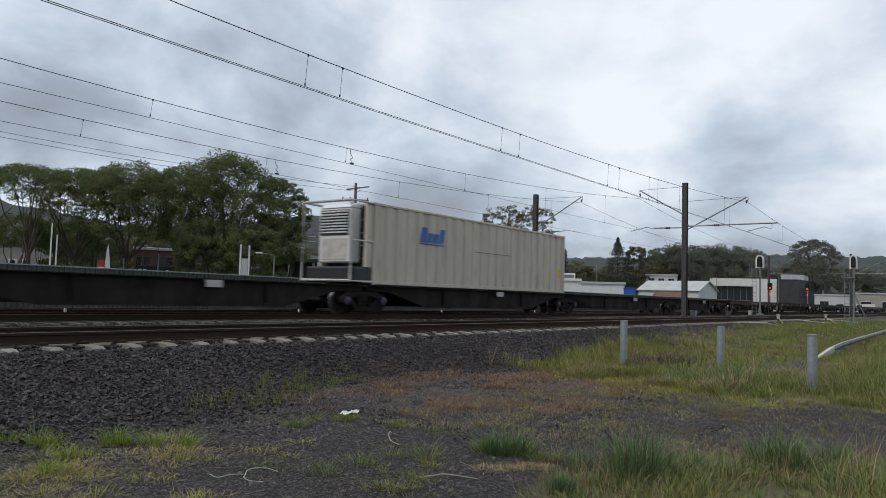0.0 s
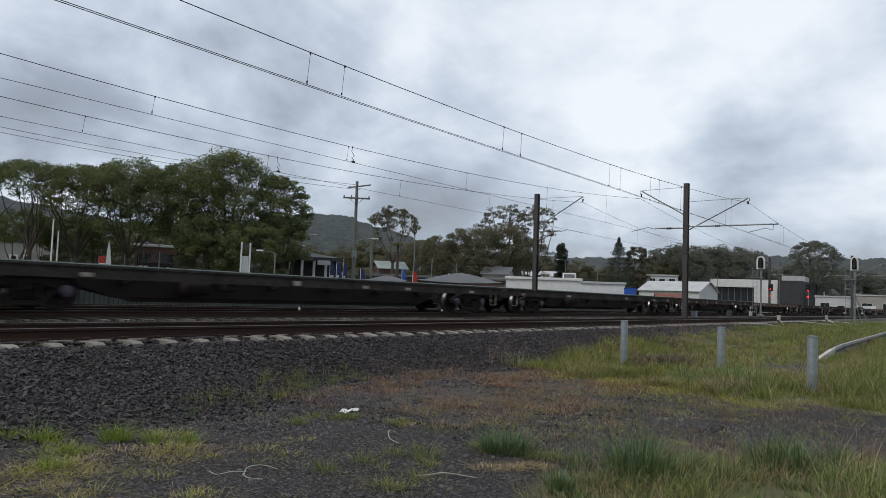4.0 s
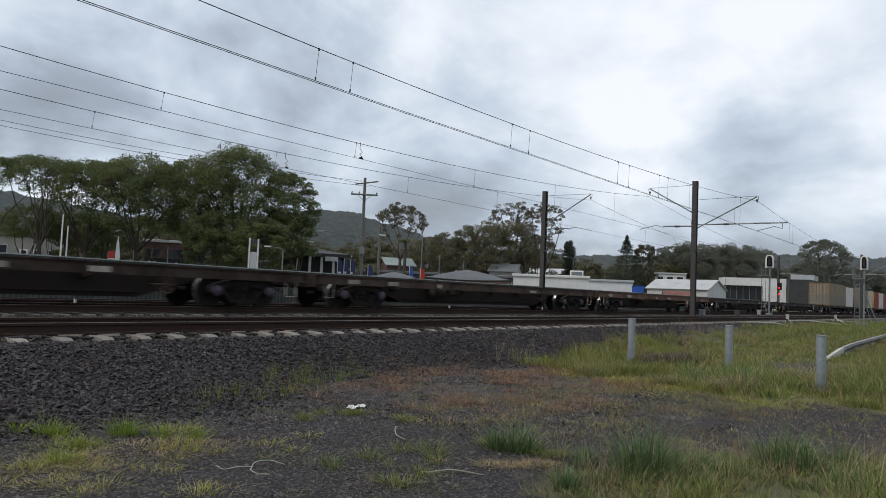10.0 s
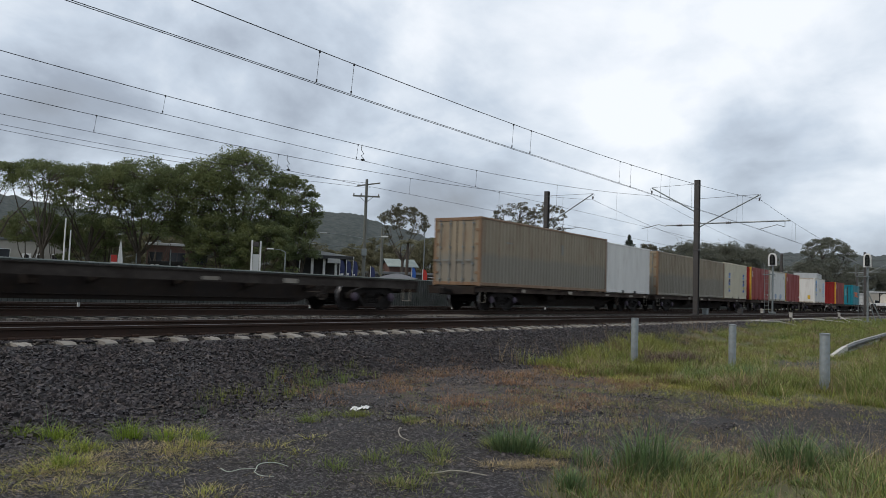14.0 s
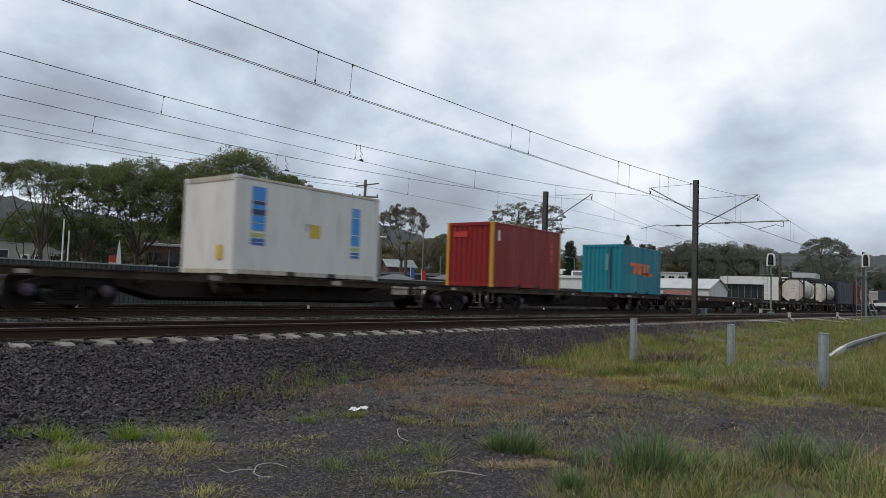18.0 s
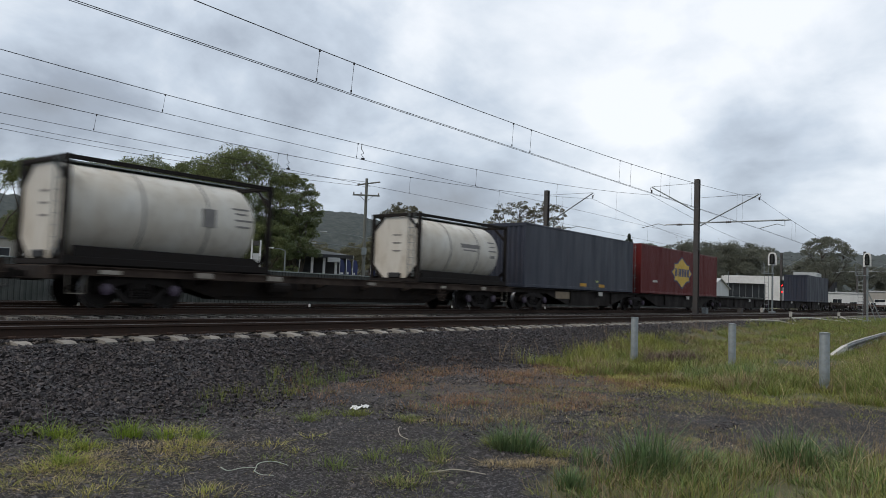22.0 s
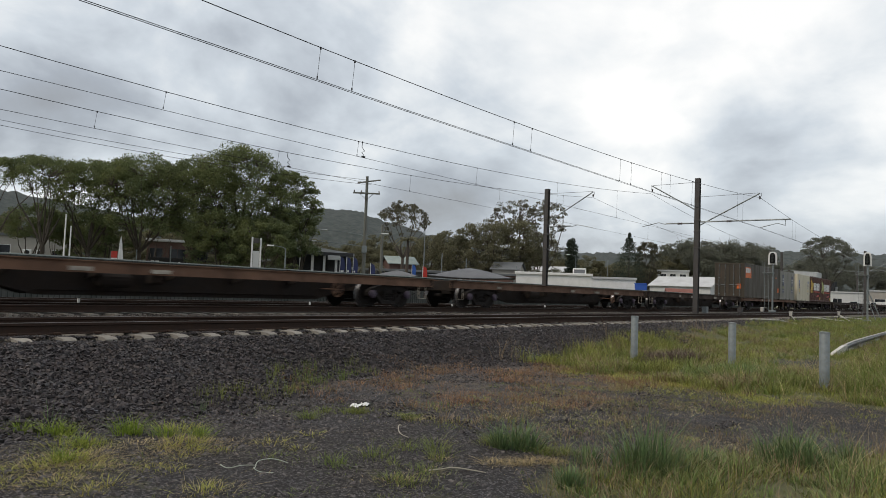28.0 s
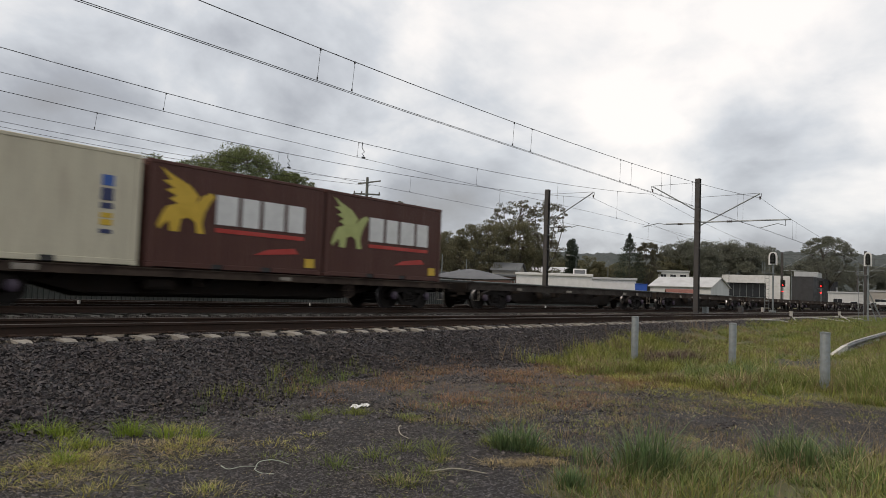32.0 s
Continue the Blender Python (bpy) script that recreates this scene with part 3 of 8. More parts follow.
# ---------------------------------------------------------------- the train
WHEEL_R = 0.46
TRAIN = []      # things that roll along, with their place at the start
WHEELS = []


def travelled(t):
    """Metres that the train has come in t seconds."""
    if t < 15.7:
        return 18.9 * t + 0.035 * t * t
    return 18.9 * 15.7 + 0.035 * 15.7 ** 2 + 20.0 * (t - 15.7)


def wheel_mesh():
    sh = Shape()
    for s in (-1, 1):
        y = s * 0.7525
        sh.lathe([(0.10, y - s * 0.075), (0.40, y - s * 0.068), (0.487, y - s * 0.068), (0.487, y - s * 0.042), (WHEEL_R, y - s * 0.03), (WHEEL_R - 0.004, y + s * 0.064),
                  (0.40, y + s * 0.066), (0.385, y + s * 0.03), (0.16, y + s * 0.0), (0.13, y + s * 0.075), (0.10, y + s * 0.08)], 28, "y")
    sh.lathe([(0.08, -0.95), (0.08, 0.95)], 12, "y")
    me = sh.mesh("wheel_set", True)
    me.materials.append(bogie_iron)
    me.materials.append(tread)
    for p in me.polygons:
        c = p.center
        if abs(c.y) > 0.70 and abs(c.y) < 0.80 and math.hypot(c.x, c.z) > 0.452:
            p.material_index = 1
    return me


WHEEL_MESH = wheel_mesh()


def side_frame_mesh(s):
    """Cast bogie side frame with its spring opening."""
    y0, y1 = (s * 0.93, s * 1.07)
    lo, hi = min(y0, y1), max(y0, y1)
    sh = Shape()
    top = [(-1.12, 0.52), (-0.95, 0.66), (-0.45, 0.78), (0.45, 0.78), (0.95, 0.66), (1.12, 0.52), (1.12, 0.40), (0.72, 0.40), (0.62, 0.55), (0.30, 0.62), (-0.30, 0.62), (-0.62, 0.55), (-0.72, 0.40), (-1.12, 0.40)]
    sh.plate(top, "y", lo, hi)
    sh.plate([(-0.70, 0.42), (-0.60, 0.50), (-0.34, 0.24), (0.34, 0.24), (0.60, 0.50), (0.70, 0.42), (0.42, 0.13), (-0.42, 0.13)], "y", lo, hi)
    for x in (-0.33, 0.27):
        sh.box(x, x + 0.06, lo, hi, 0.2, 0.65)
    return sh.mesh("side_frame")


SIDE_FRAMES = {s: side_frame_mesh(s) for s in (-1, 1)}


def spring_mesh(s):
    sh = Shape()
    for x in (-0.17, 0.0, 0.17):
        sh.lathe([(0.055, 0.25), (0.07, 0.28), (0.055, 0.31), (0.07, 0.34), (0.055, 0.37), (0.07, 0.40), (0.055, 0.43), (0.07, 0.46), (0.055, 0.5)], 8, "z", (x, s * 1.0, 0))
    return sh.mesh("spring_nest")


SPRINGS = {s: spring_mesh(s) for s in (-1, 1)}
BOLSTER = Shape().box(-0.22, 0.22, -1.05, 1.05, 0.48, 0.70, 0.03).box(-0.3, 0.3, -0.3, 0.3, 0.70, 0.80, 0.02).mesh("bogie")
CAPS = {s: Shape().lathe([(0.12, s * 1.07), (0.145, s * 1.10), (0.145, s * 1.15), (0.07, s * 1.18), (0.03, s * 1.19)], 14, "y").mesh("axle_cap", True) for s in (-1, 1)}


def bogie(root, x, caps=bogie_iron):
    b = part("bogie", BOLSTER, bogie_iron, root)
    b.location = (x, 0, 0)
    for s in (-1, 1):
        part("side_frame", SIDE_FRAMES[s], bogie_iron, b)
        part("spring_nest", SPRINGS[s], bogie_iron, b)
        for dx in (-0.92, 0.92):
            me = CAPS[s]
            cap = part("axle_cap", me, caps, b)
            cap.location = (dx, 0, WHEEL_R)
    for dx in (-0.92, 0.92):
        w = part("wheel_set", WHEEL_MESH, None, b, "")
        w.matrix_parent_inverse = Matrix.Translation((dx, 0, WHEEL_R))
        WHEELS.append(w)
    return b


def coupler(root, x, s):
    sh = Shape().box(min(x, x + s * 0.55), max(x, x + s * 0.55), -0.08, 0.08, 0.70, 0.86, 0.02)
    sh.box(min(x + s * 0.42, x + s * 0.68), max(x + s * 0.42, x + s * 0.68), -0.15, 0.13, 0.64, 0.92, 0.04)
    part("coupler", sh, bogie_iron, root)
    part("air_hose", Shape().tube([(x, 0.35, 0.75), (x + s * 0.15, 0.36, 0.5), (x + s * 0.42, 0.30, 0.42), (x + s * 0.6, 0.2, 0.55)], 0.02, 6), black_paint, root)


def belly(x0, x1, b0, b1, deep, top, shallow):
    """Outline of a sill that hangs deep between the bogies."""
    return [(x0, top), (x0, shallow), (b0 + 1.15, shallow), (b0 + 2.9, deep), (b1 - 2.9, deep), (b1 - 1.15, shallow), (x1, shallow), (x1, top)]


sill_dark = surface("dark_brown_side_sill", (0.080, 0.056, 0.042), 0.85, spec=0.2, second=(0.030, 0.023, 0.020), scale=1.3, amount=0.8, third=(0.11, 0.085, 0.065), third_scale=7, third_amount=0.3, bump=0.25, item=0.25)
violet_hub = surface("violet_bearing_cap", (0.17, 0.10, 0.20), 0.5, bump=0.1)
tan_plate = surface("tan_panel_paint", (0.26, 0.20, 0.13), 0.75, second=(0.17, 0.13, 0.09), scale=4, amount=0.7, bump=0.05)
LOADED = (296.6, 308.85, 316.3, 330.15, 343.95, 364.25, 377.5, 390.8, 439.5, 452.5, 520.25, 615.5, 627.85, 635.3, 642)
faded_plate = surface("faded_panel_paint", (0.34, 0.31, 0.26), 0.75, second=(0.20, 0.16, 0.12), scale=4, amount=0.7, bump=0.05, item=0.3)


def flat_wagon(s0, lead, trail, style, rng):
    """Container flat wagon; lead and trail are its bogie centres along the train."""
    x0, x1 = lead - 2.35, trail + 2.35
    rusty = style != "grey"
    lab = "empty rust-brown container flat wagon with pale panels" if rusty else "grimy dark grey container flat wagon"
    root = thing("container_flat_wagon", pose(s0 + x0, TRAIN_TRACK, RAIL_TOP), lab, "flat wagon", "wagons of the train")
    L, b0, b1 = x1 - x0, lead - x0, trail - x0
    top = 1.0 if any(x0 - 2 < s0 + k < x1 - 1 for k in LOADED) else 1.075
    sill = sill_rust if lead in (149.3, 231.5, 556.4, 576.9, 617.4) else sill_dark if top == 1.0 or style == "rust" else sill_grey
    for s in (-1, 1):
        y = s * 1.17
        sh = Shape().plate([(y - s * 0.012, 0.78), (y + s * 0.07, 0.78), (y + s * 0.07, 0.80), (y + s * 0.012, 0.80), (y + s * 0.012, top - 0.025), (y + s * 0.07, top - 0.025), (y + s * 0.07, top), (y - s * 0.012, top)], "x", 0, L)
        side = part("side_sill", sh, sill, root)
        if s < 0:
            for i in range(int(L / 2.3)):
                if rng.random() < 0.55:
                    w = rng.choice((0.3, 0.4, 0.55))
                    px = 0.8 + i * 2.3 + rng.uniform(0, 1.0)
                    part("marking_plate", Shape().box(px, px + w, y - 0.085, y - 0.071, 0.82, 0.82 + rng.choice((0.10, 0.14)), 0.003), faded_plate, side, "pale painted panel")
    for s in (-1, 1):
        part("centre_sill", Shape().plate(belly(0.1, L - 0.1, b0, b1, 0.22 if rng.random() < 0.7 else 0.30, 0.97, 0.70), "y", s * 0.42 - 0.012, s * 0.42 + 0.012).box(b0 + 2.9, b1 - 2.9, s * 0.42 - 0.1, s * 0.42 + 0.1, 0.34, 0.36), wagon_steel, root)
    n = 9
    for i in range(n + 1):
        x = 0.1 + (L - 0.3) * i / n
        part("cross_bearer", Shape().plate([(-1.16, top - 0.02), (-1.16, 0.82), (-0.45, 0.62), (0.45, 0.62), (1.16, 0.82), (1.16, top - 0.02)], "x", x, x + 0.10), wagon_steel, root)
    part("deck_plate", Shape().box(0.05, L - 0.05, -0.5, 0.5, top - 0.018, top - 0.004), sill, root)
    for x in (0.05, L - 0.17):
        part("headstock", Shape().box(x, x + 0.12, -1.2, 1.2, 0.66, top - 0.02, 0.015), wagon_steel, root)
    for x in (0.35, 6.3, 12.2, L - 0.5):
        if x < L:
            for s in (-1, 1):
                part("twist_lock", Shape().box(x, x + 0.16, s * 1.14 - 0.08, s * 1.14 + 0.08, top, top + 0.018, 0.004).box(x + 0.05, x + 0.11, s * 1.14 - 0.04, s * 1.14 + 0.04, top + 0.018, top + 0.05, 0.01), wagon_steel, root)
    if lead == 359.8:
        for px, w in ((13.7, 0.88), (14.86, 0.47)):
            part("marking_plate", Shape().box(px, px + w, -1.20, -1.184, 0.58, 0.87, 0.003), faded_plate, root, "pale painted panel")
    hx = b1 - 2.2 - rng.uniform(0, 1.5)
    ring = [(hx + 0.24 * math.cos(k * math.tau / 16), -1.24, 0.58 + 0.24 * math.sin(k * math.tau / 16)) for k in range(17)]
    hw = Shape().tube(ring, 0.018, 6, caps=False)
    for k in range(4):
        a = k * math.pi / 4
        hw.bar((hx - 0.24 * math.cos(a), -1.24, 0.58 - 0.24 * math.sin(a)), (hx + 0.24 * math.cos(a), -1.24, 0.58 + 0.24 * math.sin(a)), 0.02, 0.02)
    hw.tube([(hx, -1.25, 0.58), (hx, -0.45, 0.58)], 0.02, 6)
    part("brake_wheel", hw, sill, root, "rusty brake wheel")
    part("air_reservoir", Shape().lathe([(0.05, 0), (0.17, 0.05), (0.19, 0.1), (0.19, 0.8), (0.17, 0.85), (0.05, 0.9)], 14, "x", (b0 + 4.2, -0.75, 0.62)), wagon_steel, root)
    part("brake_valve", Shape().box(b0 + 5.6, b0 + 5.95, -0.9, -0.6, 0.55, 0.85, 0.03).box(b0 + 5.7, b0 + 5.8, -1.0, -0.9, 0.6, 0.7, 0.01), wagon_steel, root)
    part("step", Shape().tube([(0.45, -1.18, 0.8), (0.45, -1.18, 0.35), (0.85, -1.18, 0.35), (0.85, -1.18, 0.8)], 0.014, 6), faded_plate, root, "pale corner step")
    part("step", Shape().tube([(L - 0.85, -1.18, 0.8), (L - 0.85, -1.18, 0.35), (L - 0.45, -1.18, 0.35), (L - 0.45, -1.18, 0.8)], 0.014, 6), faded_plate, root, "pale corner step")
    caps = violet_hub if lead in (106.7, 129.1, 420.9) else hub_mat if rng.random() < 0.5 else bogie_iron
    bogie(root, b0, caps)
    bogie(root, b1, caps)
    coupler(root, 0.0, -1)
    coupler(root, L, 1)
    TRAIN.append((root, s0 + x0, TRAIN_TRACK, RAIL_TOP))
    return root


def platform_wagon(s0, b0, b1, first, last):
    """One platform of an articulated set; neighbours share the bogie between them."""
    root = thing("skeletal_platform_wagon", pose(s0 + b0, TRAIN_TRACK, RAIL_TOP), "dark grey skeletal platform wagon of an articulated set", "flat wagon", "wagons of the train")
    L = b1 - b0
    x0, x1 = (-1.9 if first else 0.12), (L + 1.9 if last else L - 0.12)
    for s in (-1, 1):
        y = s * 1.02
        sh = Shape().plate([(x0, 0.99), (x0, 0.80), (1.3, 0.78), (3.6, 0.23), (L - 3.6, 0.23), (L - 1.3, 0.78), (x1, 0.80), (x1, 0.99)], "y", y - 0.012, y + 0.012)
        sh.box(x0, x1, min(y, y + s * 0.16), max(y, y + s * 0.16), 0.97, 0.995).box(3.6, L - 3.6, min(y, y + s * 0.10), max(y, y + s * 0.10), 0.23, 0.25)
        side = part("side_sill", sh, skeletal_steel, root)
        if s < 0:
            part("marking_plate", Shape().box(L * 0.55, L * 0.55 + 0.55, y - 0.18, y - 0.165, 0.76, 0.96, 0.003), plate_mat, side, "pale painted panel")
            if first and b0 > 400:
                part("marking_plate", Shape().box(2.15, 3.75, y - 0.03, y - 0.014, 0.56, 0.90, 0.003), tan_plate, side, "tan painted panel on the sill")
            for k in (0.3, 0.7):
                part("web_stiffener", Shape().box(L * k, L * k + 0.04, y - 0.11, y - 0.012, 0.34, 0.97), skeletal_steel, side)
    for i in range(6):
        x = 0.6 + (L - 1.3) * i / 5
        part("cross_bearer", Shape().box(x, x + 0.12, -1.0, 1.0, 0.70, 0.96, 0.01), skeletal_steel, root)
    part("centre_sill", Shape().plate(belly(x0, x1, 0, L, 0.45, 0.97, 0.74), "y", -0.2, 0.2), skeletal_steel, root)
    for x in (0.4, L - 0.6):
        for s in (-1, 1):
            part("twist_lock", Shape().box(x, x + 0.18, s * 1.14 - 0.06, s * 1.14 + 0.06, 0.99, 1.018, 0.004), skeletal_steel, root)
    bogie(root, 0.0)
    if last:
        bogie(root, L)
        coupler(root, x1, 1)
    if first:
        coupler(root, x0, -1)
    TRAIN.append((root, s0 + b0, TRAIN_TRACK, RAIL_TOP))
    return root


FLATS = [(65.8, 78.9, "rust"), (83.9, 101.5, "grey"), (106.7, 123.8, "grey"), (129.1, 144.2, "rust"), (149.3, 164.7, "rust"), (169.7, 185.7, "grey"),
         (190.7, 206.0, "rust"), (211.0, 226.5, "rust"), (231.5, 246.0, "rust"), (251.6, 267.2, "grey"), (273.4, 290.3, "grey"),
         (298.6, 312.7, "rust"), (318.2, 334.0, "rust"), (339.8, 354.6, "rust"), (359.8, 374.8, "grey"), (379.2, 394.6, "grey"),
         (400.4, 415.7, "rust"), (420.9, 436.0, "rust"), (441.6, 456.8, "rust"), (536.4, 551.4, "rust"), (556.4, 571.1, "rust"), (576.9, 591.8, "rust"),
         (596.9, 611.8, "rust"), (617.4, 632.4, "rust"), (637.6, 652.2, "rust"), (658.0, 673.0, "grey"), (678.3, 693.3, "rust"), (698.6, 713.6, "rust"),
         (718.9, 733.9, "rust"), (739.2, 754.2, "grey"), (759.5, 774.5, "rust"), (779.8, 794.8, "rust"), (800.1, 815.1, "grey"), (820.4, 835.4, "rust")]
SETS = [(-9.0, 4.4, 19.0, 34.2, 49.9, 61.6), (461.2, 473.2, 488.4, 504.1, 519.7, 532.0)]
train_rng = random.Random(5)
for a, b, style in FLATS:
    flat_wagon(0.0, a, b, style, train_rng)
for rowset in SETS:
    for i in range(5):
        platform_wagon(0.0, rowset[i], rowset[i + 1], i == 0, i == 4)


# ---------------------------------------------------------------- containers
def ribbed(length, height, pitch, depth):
    """A wall sheet in x and z with pressed ribs, thickness towards +y, face at y = 0."""
    sh = Shape()
    pts, x, n = [], 0.0, max(2, round(length / pitch))
    p = length / n
    for i in range(n):
        x = i * p
        pts += [(x, 0), (x + p * 0.30, 0), (x + p * 0.45, depth), (x + p * 0.75, depth), (x + p * 0.90, 0)]
    pts.append((length, 0))
    m = len(pts)
    v = [(a, b, z) for z in (0, height) for a, b in pts] + [(0, depth + 0.02, 0), (length, depth + 0.02, 0), (0, depth + 0.02, height), (length, depth + 0.02, height)]
    f = [(i, i + 1, m + i + 1, m + i) for i in range(m - 1)] + [(2 * m, 2 * m + 2, 2 * m + 3, 2 * m + 1), (0, m, 2 * m + 2, 2 * m), (m - 1, 2 * m + 1, 2 * m + 3, 2 * m - 1)]
    return sh.add(v, f)


def turned(sh, m):
    sh.v = [tuple(m @ Vector(p)) for p in sh.v]
    return sh


def container(s0, length, height, body, label, side="corr", end="corr", trim=None, frame_mat=None, width=2.44, name="shipping_container"):
    """A freight container with its low-x end seen first; origin at its low near bottom edge."""
    trim = trim or body
    fm = frame_mat or body
    y0 = -width / 2
    root = thing(name, pose(s0, TRAIN_TRACK, RAIL_TOP + 1.02), label, "container", "containers on the train")
    post, rail_b, rail_t = 0.14, 0.16, 0.10
    pitch, depth = {"corr": (0.28, 0.034), "fine": (0.20, 0.018), "flat": (1.2, 0.006), "bold": (0.62, 0.06)}[side]
    wall_h = height - rail_b - rail_t
    for sgn in (-1, 1):
        w = ribbed(length - 2 * post, wall_h, pitch, depth)
        if sgn < 0:
            turned(w, pose(post, y0 + 0.015, rail_b))
        else:
            turned(w, pose(length - post, -y0 - 0.015, rail_b, 0, 0, 180))
        part("side_panel", w, body, root)
        yy = sgn * width / 2
        lo, hi = min(yy, yy - sgn * 0.07), max(yy, yy - sgn * 0.07)
        part("top_rail", Shape().box(post, length - post, lo, hi, height - rail_t, height - 0.01, 0.012), fm, root)
        br = Shape()
        pockets = sorted((length / 2 - 1.02, length / 2 + 0.68)) if length < 8 else []
        xs = [post] + [e for k in pockets for e in (k, k + 0.34)] + [length - post]
        for k in range(0, len(xs), 2):
            br.box(xs[k], xs[k + 1], lo, hi, 0.02, rail_b, 0.01)
        part("bottom_rail", br, fm, root)
        for k in pockets:
            part("fork_pocket", Shape().box(k, k + 0.34, lo + 0.03 * (1 if sgn < 0 else 0), hi - 0.03 * (0 if sgn < 0 else 1), 0.03, rail_b - 0.005), black_paint, root, "dark fork pocket")
        for x in (0, length - post):
            part("corner_post", Shape().box(x, x + post, min(yy, yy - sgn * post), max(yy, yy - sgn * post), 0.12, height - 0.12, 0.012), trim, root)
            for z in (0.0, height - 0.12):
                a, b = (x - 0.006, x + 0.172) if x == 0 else (x - 0.032, x + post + 0.006)
                part("corner_casting", Shape().box(a, b, min(yy + sgn * 0.006, yy - sgn * 0.156), max(yy + sgn * 0.006, yy - sgn * 0.156), z, z + 0.12, 0.012), trim, root)
    for x in (0.0, length):
        low = x == 0.0
        kind = end if low else "corr"
        pe, de = {"corr": (0.27, 0.045), "flat": (1.1, 0.006), "doors": (1.08, 0.008)}[kind]
        w = ribbed(width - 2 * post, height - 0.32, pe, de)
        turned(w, pose(0.02, -y0 - post, 0.16, 0, 0, -90) if low else pose(length - 0.02, y0 + post, 0.16, 0, 0, 90))
        panel = part("end_panel", w, body, root)
        part("end_sill", Shape().box(*((0, 0.09) if low else (length - 0.09, length)), y0 + post, -y0 - post, 0.02, 0.16, 0.01), fm, root)
        part("end_header", Shape().box(*((0, 0.09) if low else (length - 0.09, length)), y0 + post, -y0 - post, height - 0.16, height - 0.01, 0.01), fm, root)
        if kind == "doors":
            for k in (-0.85, -0.35, 0.35, 0.85):
                rod = Shape().tube([(-0.035, k, 0.1), (-0.035, k, height - 0.1)], 0.017, 8)
                for z in (0.25, 0.9, 1.6, height - 0.3):
                    rod.box(-0.05, 0.02, k - 0.05, k + 0.05, z, z + 0.05)
                rod.box(-0.06, -0.03, k - 0.02, k + 0.36, 1.05, 1.09)
                part("lock_rod", rod, galvanised, panel, "galvanised door locking rod")
            for z in (0.5, 1.1, 1.7, 2.3):
                part("door_hinge", Shape().box(-0.012, 0.02, y0 + post - 0.02, y0 + post + 0.12, z, z + 0.1, 0.004).box(-0.012, 0.02, -y0 - post - 0.12, -y0 - post + 0.02, z, z + 0.1, 0.004), trim, panel)
            part("door_gasket", Shape().box(-0.006, 0.015, -0.012, 0.012, 0.17, height - 0.17), black_paint, panel)
    part("roof_panel", Shape().box(0.1, length - 0.1, y0 + 0.07, -y0 - 0.07, height - 0.035, height - 0.018), body, root)
    part("floor_pan", Shape().box(0.1, length - 0.1, y0 + 0.07, -y0 - 0.07, 0.06, 0.12), black_paint, root)
    TRAIN.append((root, s0, TRAIN_TRACK, RAIL_TOP + 1.02))
    return root


def decal(root, outline, mat, label, face="side", width=2.44, lift=0.004, name="sign_panel"):
    """A thin painted shape on the near side (x, z) or on the low end (y, z)."""
    y0 = -width / 2
    if face == "side":
        sh = Shape().plate(outline, "y", y0 + 0.008 - lift, y0 + 0.012 - lift)
    else:
        sh = Shape().plate(outline, "x", 0.006 - lift, 0.012 - lift)
    return part(name, sh, mat, root, label)


def rect(x, z, w, h, slant=0.0):
    return [(x, z), (x + w, z), (x + w + slant, z + h), (x + slant, z + h)]


tan = two_tone(paint("tan_container_paint", (0.30, 0.25, 0.175), 0.4, 0.5), 1.35, (0.215, 0.20, 0.165))
rust_frame = paint("rusty_tan_frame", (0.235, 0.150, 0.088), 0.5, 0.8)
grimy_frame = paint("grimy_white_frame", (0.50, 0.46, 0.38), 0.6, 0.7)
pale_blue = surface("faded_blue_patch", (0.30, 0.37, 0.48), 0.6, bump=0)
pale = paint("off_white_container_paint", (0.62, 0.57, 0.43), 0.25, 0.22)
white_c = paint("white_container_paint", (0.70, 0.69, 0.65), 0.2, 0.18)
grey_c = paint("grey_container_paint", (0.235, 0.228, 0.198), 0.25, 0.12)
red_c = paint("red_container_paint", (0.235, 0.011, 0.010), 0.45, 0.12)
yellow_c = paint("yellow_post_paint", (0.55, 0.30, 0.03), 0.3, 0.2)
teal_c = paint("teal_container_paint", (0.010, 0.20, 0.26), 0.25, 0.10)
teal_pale = surface("faded_teal_marking", (0.12, 0.28, 0.31), 0.6, bump=0)
teal_patch = paint("fresh_teal_paint", (0.012, 0.235, 0.30), 0.2, 0.03)
navy_c = paint("blue_grey_container_paint", (0.033, 0.039, 0.058), 0.5, 0.06)
maroon_c = paint("maroon_container_paint", (0.118, 0.010, 0.010), 0.3, 0.1)
brown_c = paint("brown_container_paint", (0.085, 0.030, 0.022), 0.25, 0.2)
olive_c = paint("olive_brown_container_paint", (0.060, 0.050, 0.036), 0.5, 0.2)
reefer_c = paint("dirty_white_reefer_paint", (0.57, 0.515, 0.42), 0.35, 0.3)
blue_ink = surface("blue_sign_paint", (0.03, 0.11, 0.40), 0.5, bump=0)
sky_ink = surface("bright_blue_sign_paint", (0.04, 0.27, 0.66), 0.5, bump=0)
light_ink = surface("light_blue_sign_paint", (0.10, 0.33, 0.65), 0.5, bump=0)
dark_ink = surface("navy_sign_paint", (0.02, 0.03, 0.11), 0.5, bump=0)
yellow_ink = surface("yellow_sign_paint", (0.62, 0.40, 0.03), 0.5, bump=0)
lime_ink = surface("pale_green_sign_paint", (0.42, 0.46, 0.16), 0.5, bump=0)
orange_ink = surface("orange_sign_paint", (0.72, 0.15, 0.02), 0.5, bump=0)
white_ink = surface("white_sign_paint", (0.72, 0.72, 0.70), 0.5, bump=0)
